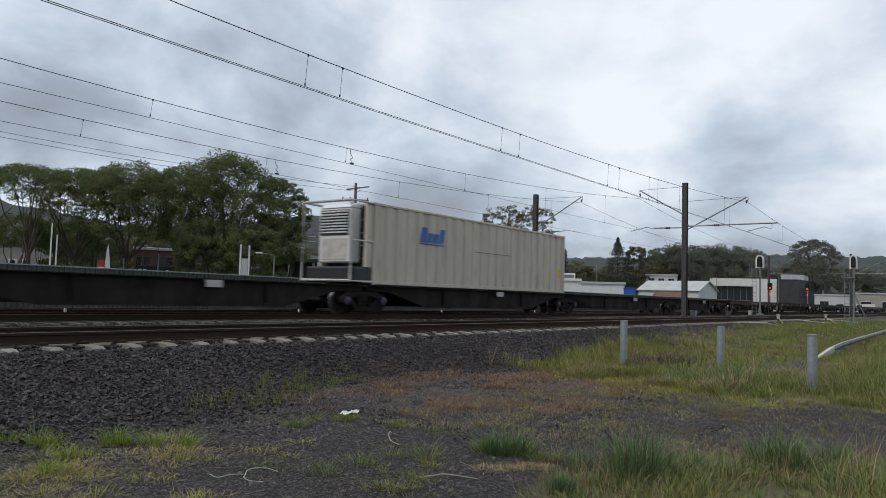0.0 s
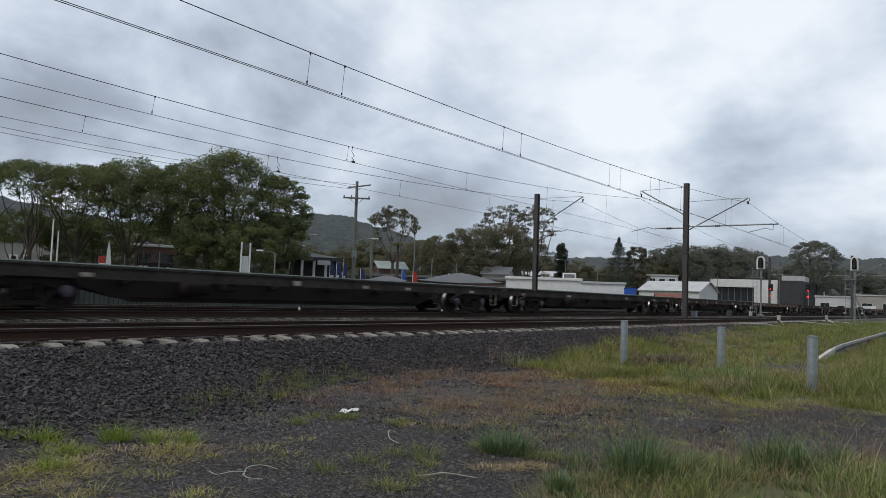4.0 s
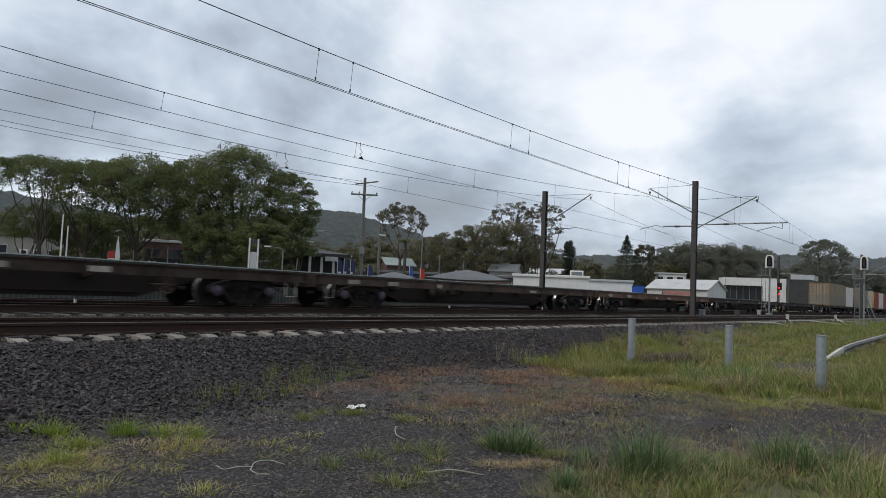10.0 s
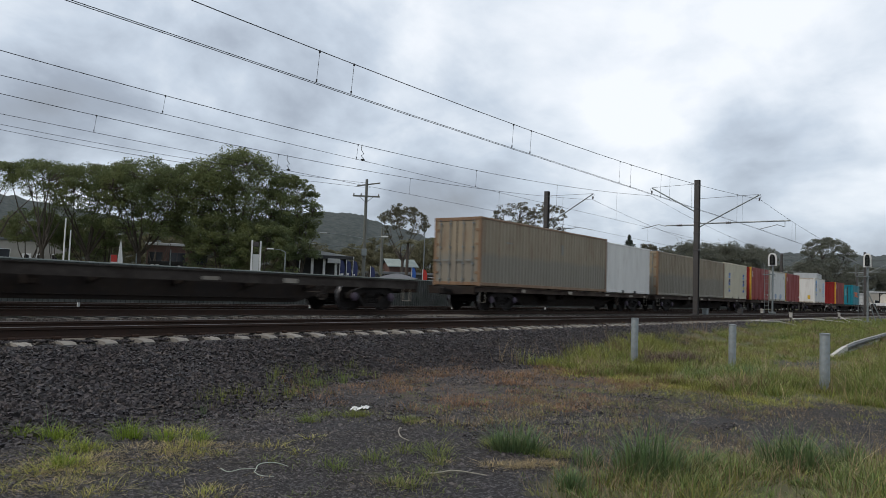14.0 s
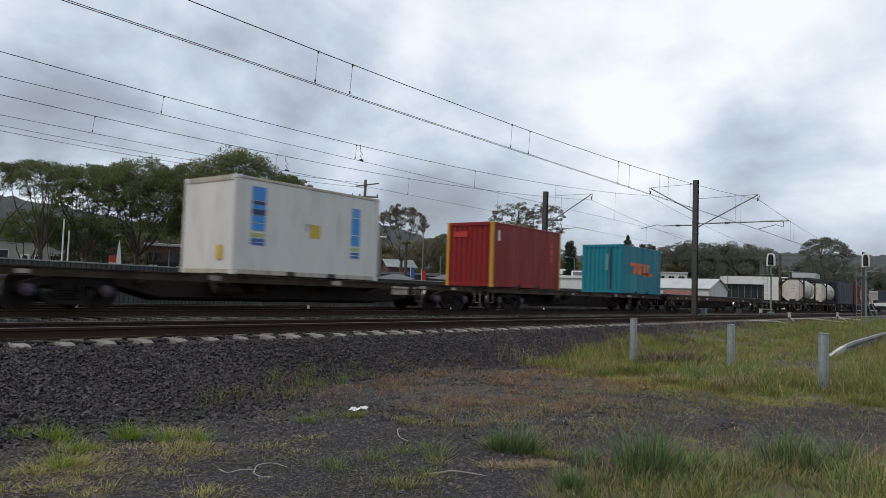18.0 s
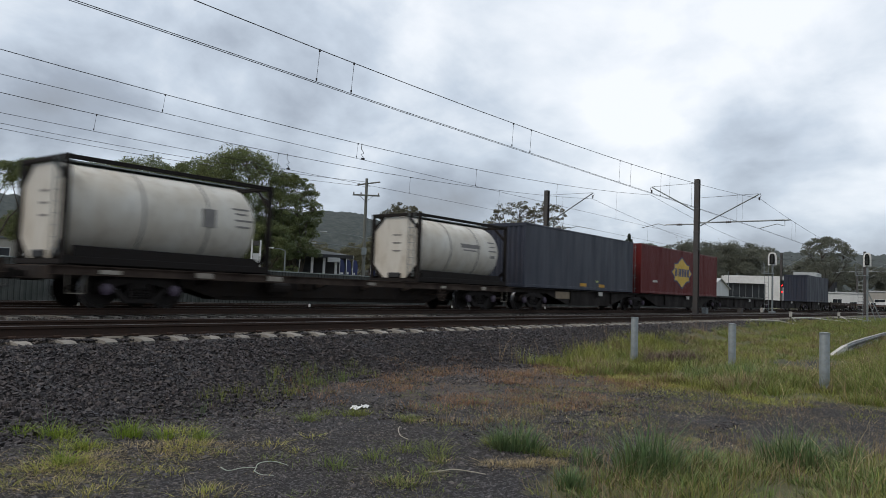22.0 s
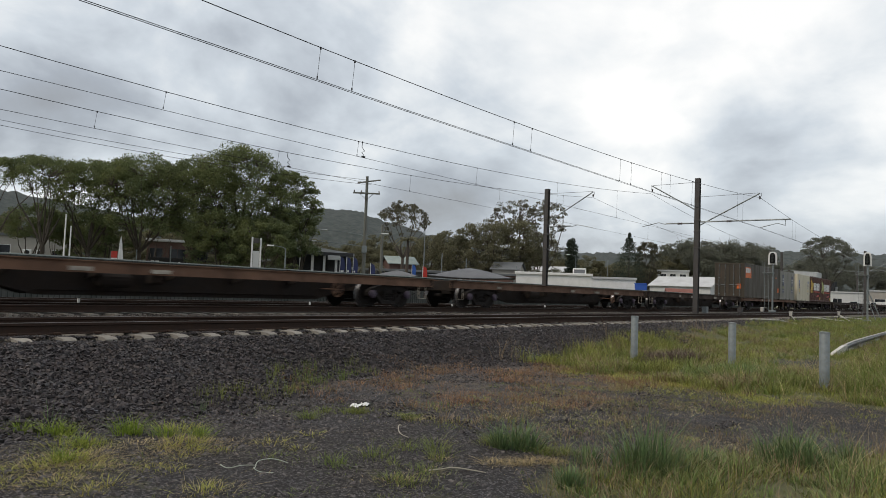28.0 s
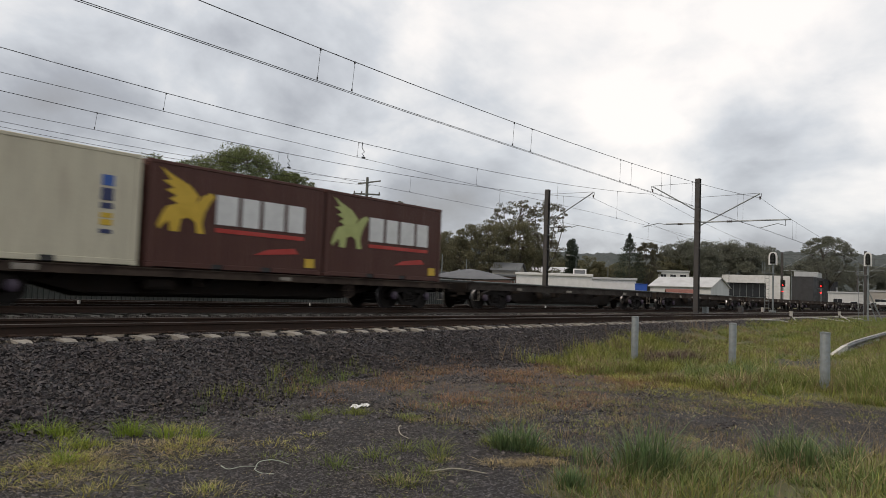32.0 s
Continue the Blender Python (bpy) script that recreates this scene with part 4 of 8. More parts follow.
red_ink = surface("red_sign_paint", (0.45, 0.03, 0.02), 0.5, bump=0)


def stack_sign(root, x, z0, w, cols):
    """A column of coloured blocks."""
    z = z0
    for h, mat in cols:
        if mat is not None:
            decal(root, rect(x, z, w, h), mat, "blocks of a painted sign")
        z += h


def build_containers():
    # reefer with its cooling unit
    c = container(19.2, 14.45, 2.90, reefer_c, "dirty white refrigerated container with a cooling unit", "bold", "flat")
    unit = part("cooling_unit", Shape().box(-0.55, -0.03, -0.62, 0.95, 0.75, 2.70, 0.05), white_paint, c, "white cooling unit with dark grille")
    # flat black sheet in place of the shade inside a recess
    part("unit_recess", Shape().box(-0.028, -0.004, -1.0, 1.0, 0.62, 2.80), black_paint, c, "black sheet painting the shade of a recess round a cooling unit")
    part("grille", Shape().box(-0.575, -0.555, -0.52, 0.85, 1.72, 2.62, 0.01), black_paint, unit)
    for i in range(8):
        part("grille_slat", Shape().box(-0.60, -0.578, -0.48, 0.80, 1.80 + i * 0.105, 1.85 + i * 0.105, 0.006), white_paint, unit)
    part("access_door", Shape().box(-0.572, -0.552, -0.45, 0.75, 0.85, 1.62, 0.01), plate_mat, unit)
    part("fuel_tank", Shape().box(-0.95, -0.02, -1.15, 1.15, 0.05, 0.60, 0.06), black_paint, c, "black fuel tank under the cooling unit")
    for y in (-1.18, 1.18):
        part("guard_rail", Shape().tube([(-0.02, y, 2.85), (-1.1, y, 2.85), (-1.1, y, 0.1), (-0.02, y, 0.1)], 0.05, 6).tube([(-1.1, y, 1.5), (-0.02, y, 1.5)], 0.03, 6), plate_mat, c, "pale steel guard frame")
    for z in (0.12, 2.86):
        part("guard_bar", Shape().tube([(-1.1, -1.18, z), (-1.1, 1.18, z)], 0.05, 6), plate_mat, c, "pale guard bar")
    part("unit_hood", Shape().plate([(-0.56, 2.705), (-0.03, 2.705), (-0.03, 2.86), (-0.30, 2.86)], "y", -0.62, 0.95), white_paint, c, "white hood above a grille")
    for y in (-1.16, 1.02):
        part("side_frame", Shape().box(-0.30, -0.005, y, y + 0.14, 0.60, 2.84, 0.02), reefer_c, c, "white upright frame beside a cooling unit")
    for z in (0.9, 1.35, 1.8, 2.25):
        part("ladder_rung", Shape().tube([(-0.32, -1.10, z), (-0.32, -0.86, z)], 0.016, 6), galvanised, c)
    x = 2.6
    for w, h in ((0.36, 0.56), (0.30, 0.36), (0.32, 0.36), (0.32, 0.56)):
        decal(c, rect(x, 1.72, w, h, 0.12), blue_ink, "blue slanted bars of a painted sign")
        x += w + 0.06
    decal(c, rect(2.6, 1.62, 1.55, 0.05), blue_ink, "blue underline of a painted sign")
    decal(c, rect(6.3, 1.55, 2.9, 0.035), grey_c, "faded grey outline")
    decal(c, rect(13.75, 0.75, 0.30, 0.42), yellow_ink, "yellow warning label")
    decal(c, rect(13.35, 2.72, 0.26, 0.12), red_ink, "rust-red patch at the top rail")
    # tan pair and the next wagon
    c = container(296.6, 12.19, 2.90, tan, "rust-stained tan freight container with closed doors", "corr", "doors", trim=rust_frame, frame_mat=rust_frame)
    for x, z, w, h in ((2.0, 1.9, 0.5, 0.06), (7.0, 1.7, 0.25, 0.5)):
        decal(c, rect(x, z, w, h), grey_c, "faded grey marking")
    container(308.85, 6.06, 2.75, white_c, "white freight container with smooth sides", "flat", "flat")
    c = container(316.3, 13.7, 2.75, tan, "tan freight container with ribbed sides", "corr", "doors", trim=rust_frame)
    c = container(330.15, 6.06, 2.80, pale, "off-white freight container with blue block signs", "corr", "corr")
    for x in (1.05, 4.95):
        stack_sign(c, x, 0.55, 0.42, [(0.13, blue_ink), (0.04, None), (0.06, blue_ink), (0.06, None), (0.14, lime_ink), (0.06, None), (0.22, blue_ink), (0.04, None), (0.22, dark_ink), (0.12, None), (0.12, light_ink), (0.05, None), (0.22, blue_ink)])
    decal(c, rect(5.55, 0.75, 0.2, 0.28), yellow_ink, "yellow warning label")
    # red, white, red
    for s0, lab in ((337.65, "red freight container with yellow corner posts"), (350.3, "red freight container with yellow corner posts")):
        c = container(s0, 6.06, 2.80, red_c, lab, "flat", "corr", trim=yellow_c)
        decal(c, rect(0.42, 2.0, 0.16, 0.45), white_ink, "white marking panel")
        decal(c, rect(5.5, 0.45, 0.22, 0.12), white_ink, "white marking panel")
    c = container(343.95, 6.06, 2.80, white_c, "grimy white ribbed freight container with faded blue patches", "corr", "doors", trim=grimy_frame, frame_mat=grimy_frame)
    decal(c, rect(0.55, 0.85, 0.34, 1.35), plate_mat, "faded grey panel")
    for x, w in ((1.9, 0.36), (3.8, 0.42)):
        decal(c, [(x + 0.36 + w * math.cos(k * math.tau / 14), max(0.18, 0.42 + 0.26 * math.sin(k * math.tau / 14))) for k in range(14)], pale_blue, "faded blue patch")
    for x, z, w, h in ((1.15, 2.30, 0.16, 0.12), (1.40, 2.28, 0.75, 0.20), (1.15, 1.98, 0.95, 0.05), (5.15, 2.15, 0.42, 0.22)):
        decal(c, rect(x, z, w, h), plate_mat, "faded grey marking bar")
    # white with blue signs
    c = container(364.25, 6.06, 2.85, white_c, "white insulated container with blue block signs", "flat", "flat", frame_mat=grimy_frame)
    stack_sign(c, 0.62, 0.88, 0.50, [(0.07, blue_ink), (0.03, None), (0.09, blue_ink), (0.05, None), (0.11, lime_ink), (0.08, None), (0.20, sky_ink), (0.03, None), (0.20, sky_ink), (0.02, None), (0.16, dark_ink), (0.14, sky_ink), (0.10, dark_ink), (0.02, None), (0.40, sky_ink)])
    stack_sign(c, 4.72, 0.72, 0.40, [(0.08, blue_ink), (0.03, None), (0.08, blue_ink), (0.05, None), (0.11, lime_ink), (0.06, None), (0.34, sky_ink), (0.03, None), (0.55, sky_ink), (0.03, None), (0.30, light_ink)])
    decal(c, rect(2.68, 1.42, 0.24, 0.26), plate_mat, "grey label")
    decal(c, rect(2.9, 1.25, 0.42, 0.42), yellow_ink, "yellow warning label")
    decal(c, rect(-0.75, 0.42, 0.28, 0.42), yellow_ink, "yellow warning label", "end")
    # red and teal on one wagon
    c = container(377.5, 6.06, 2.80, red_c, "red freight container with yellow corner posts", "flat", "corr", trim=yellow_c)
    decal(c, rect(0.42, 2.0, 0.16, 0.45), white_ink, "white marking panel")
    for z in (1.3, 1.65, 2.0):
        decal(c, rect(5.0, z, 0.28, 0.25), red_ink, "darker red marking panel")
    decal(c, rect(0.1, 2.15, 0.75, 0.25), red_ink, "darker red panel", "end")
    c = container(390.8, 6.06, 2.80, teal_c, "teal freight container with orange slanted bars", "flat", "corr")
    bars = [(1.25, 1.62, 1.75, 0.20, 0.14), (1.70, 1.16, 0.48, 0.42, 0.14), (2.30, 1.16, 0.60, 0.42, 0.14), (3.05, 1.16, 0.40, 0.64, 0.20), (3.62, 1.16, 0.40, 0.64, 0.20), (3.05, 1.10, 1.70, 0.19, 0.05)]
    for x, z, w, h, k in bars:
        decal(c, rect(x, z, w, h, k), orange_ink, "orange slanted bars of a painted sign")
    for z, h in ((1.25, 0.14), (1.45, 0.30), (1.82, 0.12), (2.0, 0.2)):
        decal(c, rect(5.42, z, 0.10, h), teal_pale, "pale marking bar")
    decal(c, rect(5.72, 1.38, 0.12, 0.10), lime_ink, "pale green label")
    decal(c, rect(0.18, 0.18, 2.0, 0.95), teal_patch, "repainted teal patch")
    decal(c, rect(-0.42, 1.3, 0.16, 0.95), teal_pale, "pale marking strip", "end")
    decal(c, rect(-0.62, 0.2, 0.10, 2.35), black_paint, "dark door edge", "end")
    # blue-grey, maroon with the yellow star, and the second blue-grey
    c = container(460.1, 12.19, 2.96, navy_c, "dark blue-grey freight container with smooth sides", "flat", "corr")
    for x in (5.5, 7.7):
        decal(c, rect(x, 0.20, 0.7, 0.16), yellow_c, "yellow lifting mark")
    decal(c, rect(7.35, 0.45, 0.3, 0.10), lime_ink, "pale green label")
    c = container(473.5, 14.6, 3.0, maroon_c, "maroon freight container with a yellow star-shaped sign", "fine", "doors")
    cx, cz = 7.05, 1.50
    half = [(0.0, 1.02), (0.95, 0.56), (1.42, 0.56), (1.42, 0.26), (1.95, 0.0)]
    ring = half + [(a, -b) for a, b in reversed(half[:-1])]
    ring = ring + [(-a, b) for a, b in reversed(ring[1:-1])]
    decal(c, [(cx + a * 1.06, cz + b * 1.08) for a, b in ring], dark_ink, "dark edge of a star-shaped sign", lift=0.001)
    decal(c, [(cx + a * 0.96, cz + b * 0.95) for a, b in ring], yellow_ink, "yellow star-shaped sign panel")
    x = cx - 1.32
    for w in (0.34, 0.16, 0.40, 0.34, 0.40, 0.38):
        decal(c, rect(x, cz - 0.26, w, 0.52), dark_ink, "dark bars of a sign", lift=0.009)
        x += w + 0.13
    decal(c, rect(1.9, 0.72, 0.75, 0.13), plate_mat, "pale marking panel")
    c = container(520.25, 12.19, 2.96, navy_c, "dark blue-grey freight container with ribbed end", "flat", "corr")
    for x in (5.0, 7.0):
        decal(c, rect(x, 0.05, 0.7, 0.12), yellow_c, "yellow lifting mark")
    # olive box, grey and white boxes, the brown pair
    c = container(615.5, 12.19, 2.90, olive_c, "olive-brown freight container with an orange patch", "flat", "doors")
    decal(c, [(0.34, 1.68), (2.06, 1.68), (2.06, 2.30), (1.80, 2.58), (0.34, 2.58)], orange_ink, "orange patch of a sign")
    x = 0.42
    for w in (0.40, 0.40, 0.40):
        decal(c, rect(x, 2.10, w, 0.40, 0.05), white_ink, "white bars of a sign", lift=0.009)
        x += w + 0.08
    decal(c, rect(11.2, 0.62, 0.55, 0.42), orange_ink, "small orange patch")
    decal(c, rect(10.5, 1.95, 0.35, 0.10), orange_ink, "orange marking")
    # orange reflection on the door end, painted on as a patch
    decal(c, rect(-0.95, 0.75, 0.35, 0.4), orange_ink, "small orange patch", "end")
    c = container(627.85, 6.06, 2.80, grey_c, "pale grey freight container with navy block signs", "flat", "doors")
    for x in (0.95, 4.75):
        decal(c, rect(x, 0.70, 0.42, 1.72), dark_ink, "navy strip of a sign")
        decal(c, [(x + 0.21 + 0.17 * math.cos(k * math.tau / 16), 1.22 + 0.17 * math.sin(k * math.tau / 16)) for k in range(16)], lime_ink, "pale green disc on a sign", lift=0.009)
        for z, h in ((0.88, 0.06), (1.70, 0.16), (1.95, 0.14)):
            decal(c, rect(x + 0.06, z, 0.30, h), white_ink, "white bars of a sign", lift=0.009)
    c = container(635.3, 6.06, 2.80, pale, "off-white freight container with door rods and block signs", "flat", "doors")
    for x in (0.85, 5.05):
        stack_sign(c, x, 0.75, 0.30, [(0.10, dark_ink), (0.10, None), (0.14, yellow_ink), (0.04, None), (0.12, yellow_ink), (0.10, None), (0.14, dark_ink), (0.06, None), (0.30, dark_ink), (0.06, None), (0.26, blue_ink)])
    for s0, ink in ((641.55, yellow_ink), (647.7, lime_ink)):
        c = container(s0, 6.06, 2.78, brown_c, "dark brown freight container with white block lettering shapes", "fine", "corr")
        x = 2.06
        for w in (0.72, 0.62, 0.78, 0.66):
            decal(c, rect(x, 1.26, w, 0.82), white_ink, "white blocks of a painted sign")
            x += w + 0.14
        decal(c, rect(2.06, 1.04, 3.2, 0.12), red_ink, "faint red line of a sign")
        decal(c, [(0.32, 2.60), (0.70, 2.42), (1.20, 2.22), (1.50, 1.95), (1.35, 1.70), (0.95, 1.66), (0.62, 1.80), (0.80, 1.90), (0.50, 2.02), (0.72, 2.10), (0.40, 2.25), (0.62, 2.30)], ink, "upper stroke of a painted emblem")
        decal(c, [(0.55, 1.60), (0.85, 1.70), (1.40, 1.76), (1.62, 1.98), (1.86, 2.10), (2.00, 2.0), (1.88, 1.85), (1.70, 1.55), (1.62, 1.25), (1.70, 0.96), (1.46, 0.96), (1.40, 1.25),
                  (1.20, 1.36), (0.98, 1.30), (0.92, 0.96), (0.66, 0.96), (0.62, 1.25), (0.45, 1.10), (0.36, 0.98), (0.28, 1.10), (0.42, 1.40)], ink, "lower stroke of a painted emblem", lift=0.007)
        decal(c, [(3.4, 0.50), (5.1, 0.62), (4.9, 0.78), (3.9, 0.68)], red_ink, "red painted stroke")
        decal(c, rect(5.35, 0.22, 0.4, 0.28), yellow_ink, "yellow warning label")


build_containers()


def tank_container(s0, bars):
    """A cylindrical tank that fills its dark frame, with an eight-sided end skirt."""
    L, H, zc, r = 6.06, 2.59, 1.34, 1.17
    root = thing("tank_container", pose(s0, TRAIN_TRACK, RAIL_TOP + 1.02), "white cylindrical tank in a dark steel frame", "tank container", "containers on the train")
    prof = [(0.02, 0.14), (1.0, 0.15), (1.12, 0.17), (r, 0.26), (r, L - 0.75)] + [(r * math.cos(k * 0.25), L - 0.75 + 0.55 * math.sin(k * 0.25)) for k in range(1, 6)] + [(0.02, L - 0.2)]
    tank = part("tank", Shape().lathe(prof, 40, "x", (0, 0, zc)), tank_paint, root, "off-white stained tank shell", True)
    for x in (2.05, 3.95):
        part("tank_band", Shape().lathe([(r + 0.002, x - 0.03), (r + 0.012, x - 0.02), (r + 0.012, x + 0.02), (r + 0.002, x + 0.03)], 40, "x", (0, 0, zc)), band_grey, tank)
    c = 0.42
    skirt = [(-1.10 + c, 0.14), (1.10 - c, 0.14), (1.10, 0.14 + c), (1.10, H - 0.14 - c), (1.10 - c, H - 0.14), (-1.10 + c, H - 0.14), (-1.10, H - 0.14 - c), (-1.10, 0.14 + c)]
    part("end_skirt", Shape().plate(skirt, "x", 0.07, 0.12), tank_paint, root, "white eight-sided end plate")
    for x in (0.0, L - 0.12):
        for s in (-1, 1):
            part("corner_post", Shape().box(x, x + 0.12, s * 1.22 - (0.14 if s > 0 else 0), s * 1.22 + (0.14 if s < 0 else 0), 0, H, 0.01), bogie_iron, root)
        for z in (0.0, H - 0.12):
            part("end_beam", Shape().box(x, x + 0.12, -1.08, 1.08, z, z + 0.12, 0.01), bogie_iron, root)
        for s in (-1, 1):
            for za, zb in ((0.62, 0.12), (H - 0.62, H - 0.12)):
                part("end_brace", Shape().bar((x + 0.06, s * 1.12, za), (x + 0.06, s * 0.62, zb), 0.07, 0.1), bogie_iron, root)
    for s in (-1, 1):
        part("top_rail", Shape().box(0.12, L - 0.12, s * 1.17 - 0.05, s * 1.17 + 0.05, H - 0.12, H - 0.02, 0.01), bogie_iron, root)
        part("bottom_rail", Shape().box(0.12, L - 0.12, s * 1.17 - 0.05, s * 1.17 + 0.05, 0.02, 0.20, 0.01), bogie_iron, root)
        part("saddle_plate", Shape().plate([(0.3, 0.2), (L - 0.3, 0.2), (L - 0.5, 0.42), (0.3, 0.46)], "y", s * 1.13 - 0.02, s * 1.13 + 0.02), bogie_iron, root, "dark plate under the tank")
    part("walkway", Shape().box(0.3, L - 0.3, -0.35, 0.35, H - 0.05, H - 0.02), galvanised, root)
    part("manhole_cover", Shape().lathe([(0.28, 0), (0.28, 0.10), (0.22, 0.13), (0.02, 0.14)], 16, "z", (L / 2, 0.4, zc + r - 0.08)), galvanised, root)
    for y in (-0.95, -0.68):
        part("ladder_rail", Shape().tube([(0.0, y, 0.2), (0.0, y, H)], 0.018, 6), galvanised, root)
    for k in range(8):
        part("ladder_rung", Shape().tube([(0.0, -0.95, 0.35 + k * 0.28), (0.0, -0.68, 0.35 + k * 0.28)], 0.013, 6), galvanised, root)
    part("outlet_valve", Shape().box(-0.02, 0.35, -0.3, 0.3, 0.14, 0.34, 0.03), black_paint, root)
    for k in range(3):
        part("marking_plate", Shape().box(0.058, 0.068, -0.25, 0.15, 1.75 - 0.3 * k, 1.80 - 0.3 * k), band_grey, root, "grey marking bars")
    for x, w, z, h in bars:
        y = -math.sqrt((r + 0.008) ** 2 - (z - zc) ** 2)
        part("marking_plate", Shape().box(x, x + w, y - 0.006, y + 0.04, z - h / 2, z + h / 2), band_grey, tank, "grey marking bars")
    TRAIN.append((root, s0, TRAIN_TRACK, RAIL_TOP + 1.02))
    return root


band_grey = surface("grey_tank_marking", (0.20, 0.19, 0.18), 0.6, bump=0)
tank_paint = surface("stained_tank_paint", (0.60, 0.58, 0.52), 0.45, second=(0.42, 0.36, 0.27), scale=0.8, amount=0.6, third=(0.22, 0.17, 0.12), third_scale=3, third_amount=0.35, bump=0.05, stretch=(1.5, 1.5, 0.6))
tank_container(439.5, ((3.75, 0.4, 1.45, 0.5), (4.75, 0.55, 1.80, 0.05), (4.85, 0.35, 1.66, 0.05), (4.8, 0.6, 1.48, 0.05), (4.85, 0.45, 1.30, 0.05)))
tank_container(452.5, ((2.75, 1.3, 1.55, 0.16), (2.9, 0.9, 1.38, 0.05), (4.75, 0.45, 1.80, 0.05), (4.8, 0.4, 1.62, 0.05), (4.75, 0.5, 1.44, 0.05), (4.85, 0.3, 1.2, 0.12)))


# ---------------------------------------------------------------- foreground: sleepers, ballast, weeds
def build_sleepers():
    x0 = 4.52 - 0.6 * 14
    shared = sleeper_shape(0.0).mesh("sleeper")
    shared.materials.append(concrete)
    for i in range(120):
        ob = new("sleeper", shared)
        ob.parent = near_track
        ob.location = (x0 + 0.6 * i, 0, 0)
    clip = Shape()
    for s in (-0.86, -0.645, 0.645, 0.86):
        clip.box(-0.05, 0.05, s - 0.035, s + 0.035, -0.175, -0.135, 0.01)
    cm = clip.mesh("rail_clip")
    cm.materials.append(rail_steel)
    for i in range(90):
        ob = new("rail_clip", cm)
        ob.parent = near_track
        ob.location = (x0 + 0.6 * i, 0, 0)
    for root, yy in ((near_track, 0), (train_track, 0), (third_track, 0)):
        sh = Shape()
        start = x0 + 0.6 * 120 if root is near_track else -30.0
        n = 160 if root is near_track else 330
        for i in range(n):
            x = start + 0.6 * i
            sh.box(x - 0.11, x + 0.11, -1.27, 1.27, -0.34, -0.20)
        tagged(part("sleepers_beyond", sh, concrete, root), kind="stuff")


build_sleepers()


def stones(name, places, sizes, rng, material, label, flat=0.5):
    """Many broken stones, each a crooked wedge with sharp edges."""
    n = len(places)
    turn = rng.uniform(-0.45, 0.45, (n, 3)) + np.array((0, math.tau / 3, 2 * math.tau / 3))
    rim = np.stack([np.cos(turn), np.sin(turn) * 0.85], 2) * rng.uniform(0.75, 1.25, (n, 3, 1))
    top = rim * rng.uniform(0.45, 1.0, (n, 3, 1))
    v = np.concatenate([np.concatenate([rim, -flat * rng.uniform(0.5, 1.0, (n, 3, 1))], 2), np.concatenate([top, flat * rng.uniform(0.3, 1.1, (n, 3, 1))], 2)], 1)
    tris = np.array([(2, 1, 0), (3, 4, 5), (0, 1, 4), (0, 4, 3), (1, 2, 5), (1, 5, 4), (2, 0, 3), (2, 3, 5)], dtype=np.int32)
    a, b = rng.uniform(0, math.tau, n), rng.uniform(-1.0, 1.0, n)
    ca, sa, cb, sb = np.cos(a), np.sin(a), np.cos(b), np.sin(b)
    R = np.zeros((n, 3, 3))
    R[:, 0, 0], R[:, 0, 1], R[:, 0, 2] = ca, -sa * cb, sa * sb
    R[:, 1, 0], R[:, 1, 1], R[:, 1, 2] = sa, ca * cb, -ca * sb
    R[:, 2, 1], R[:, 2, 2] = sb, cb
    v = np.einsum("nij,nkj->nki", R, v * sizes[:, None, None] * 0.5) + places[:, None, :]
    f = tris[None] + (np.arange(n) * 6)[:, None, None]
    me = soup(name, v.reshape(-1, 3), f.reshape(-1, 3), 3)
    me.materials.append(material)
    return tagged(new(name, me), label, kind="stuff")


def scatter(rng, n, x0, x1, y0, y1, keep, lift=0.0, near=1.0):
    """Random places on the ground; near > 1 crowds them towards x0."""
    xs = x0 + (x1 - x0) * rng.uniform(0, 1, n) ** near
    ys = rng.uniform(y0, y1, n)
    out = [(x, y, height(x, y) + lift) for x, y in zip(xs, ys) if keep(x, y)]
    return np.array(out)


def between(x):
    """True between two sleepers of the near track."""
    return abs((x - 4.52 + 0.3) % 0.6 - 0.3) > 0.14


def soft_edge(x, y, x0, x1, y0, y1, w=1.8):
    """Thins things out towards the rim of the stretch that they lie on."""
    k = min(x - x0, x1 - x, y - y0, y1 - y) / w + 0.5 * noise.noise((x, y, 4.0))
    return noise.random() < k + 0.1


def blot(x, y, k, f=0.5):
    """Patches of one kind of growth: soft noise, seed by kind."""
    return noise.noise((x * f, y * f * 1.3, 20.0 + 7 * k)) + 0.45 * noise.noise((x * f * 3, y * f * 3, 40.0 + 7 * k))


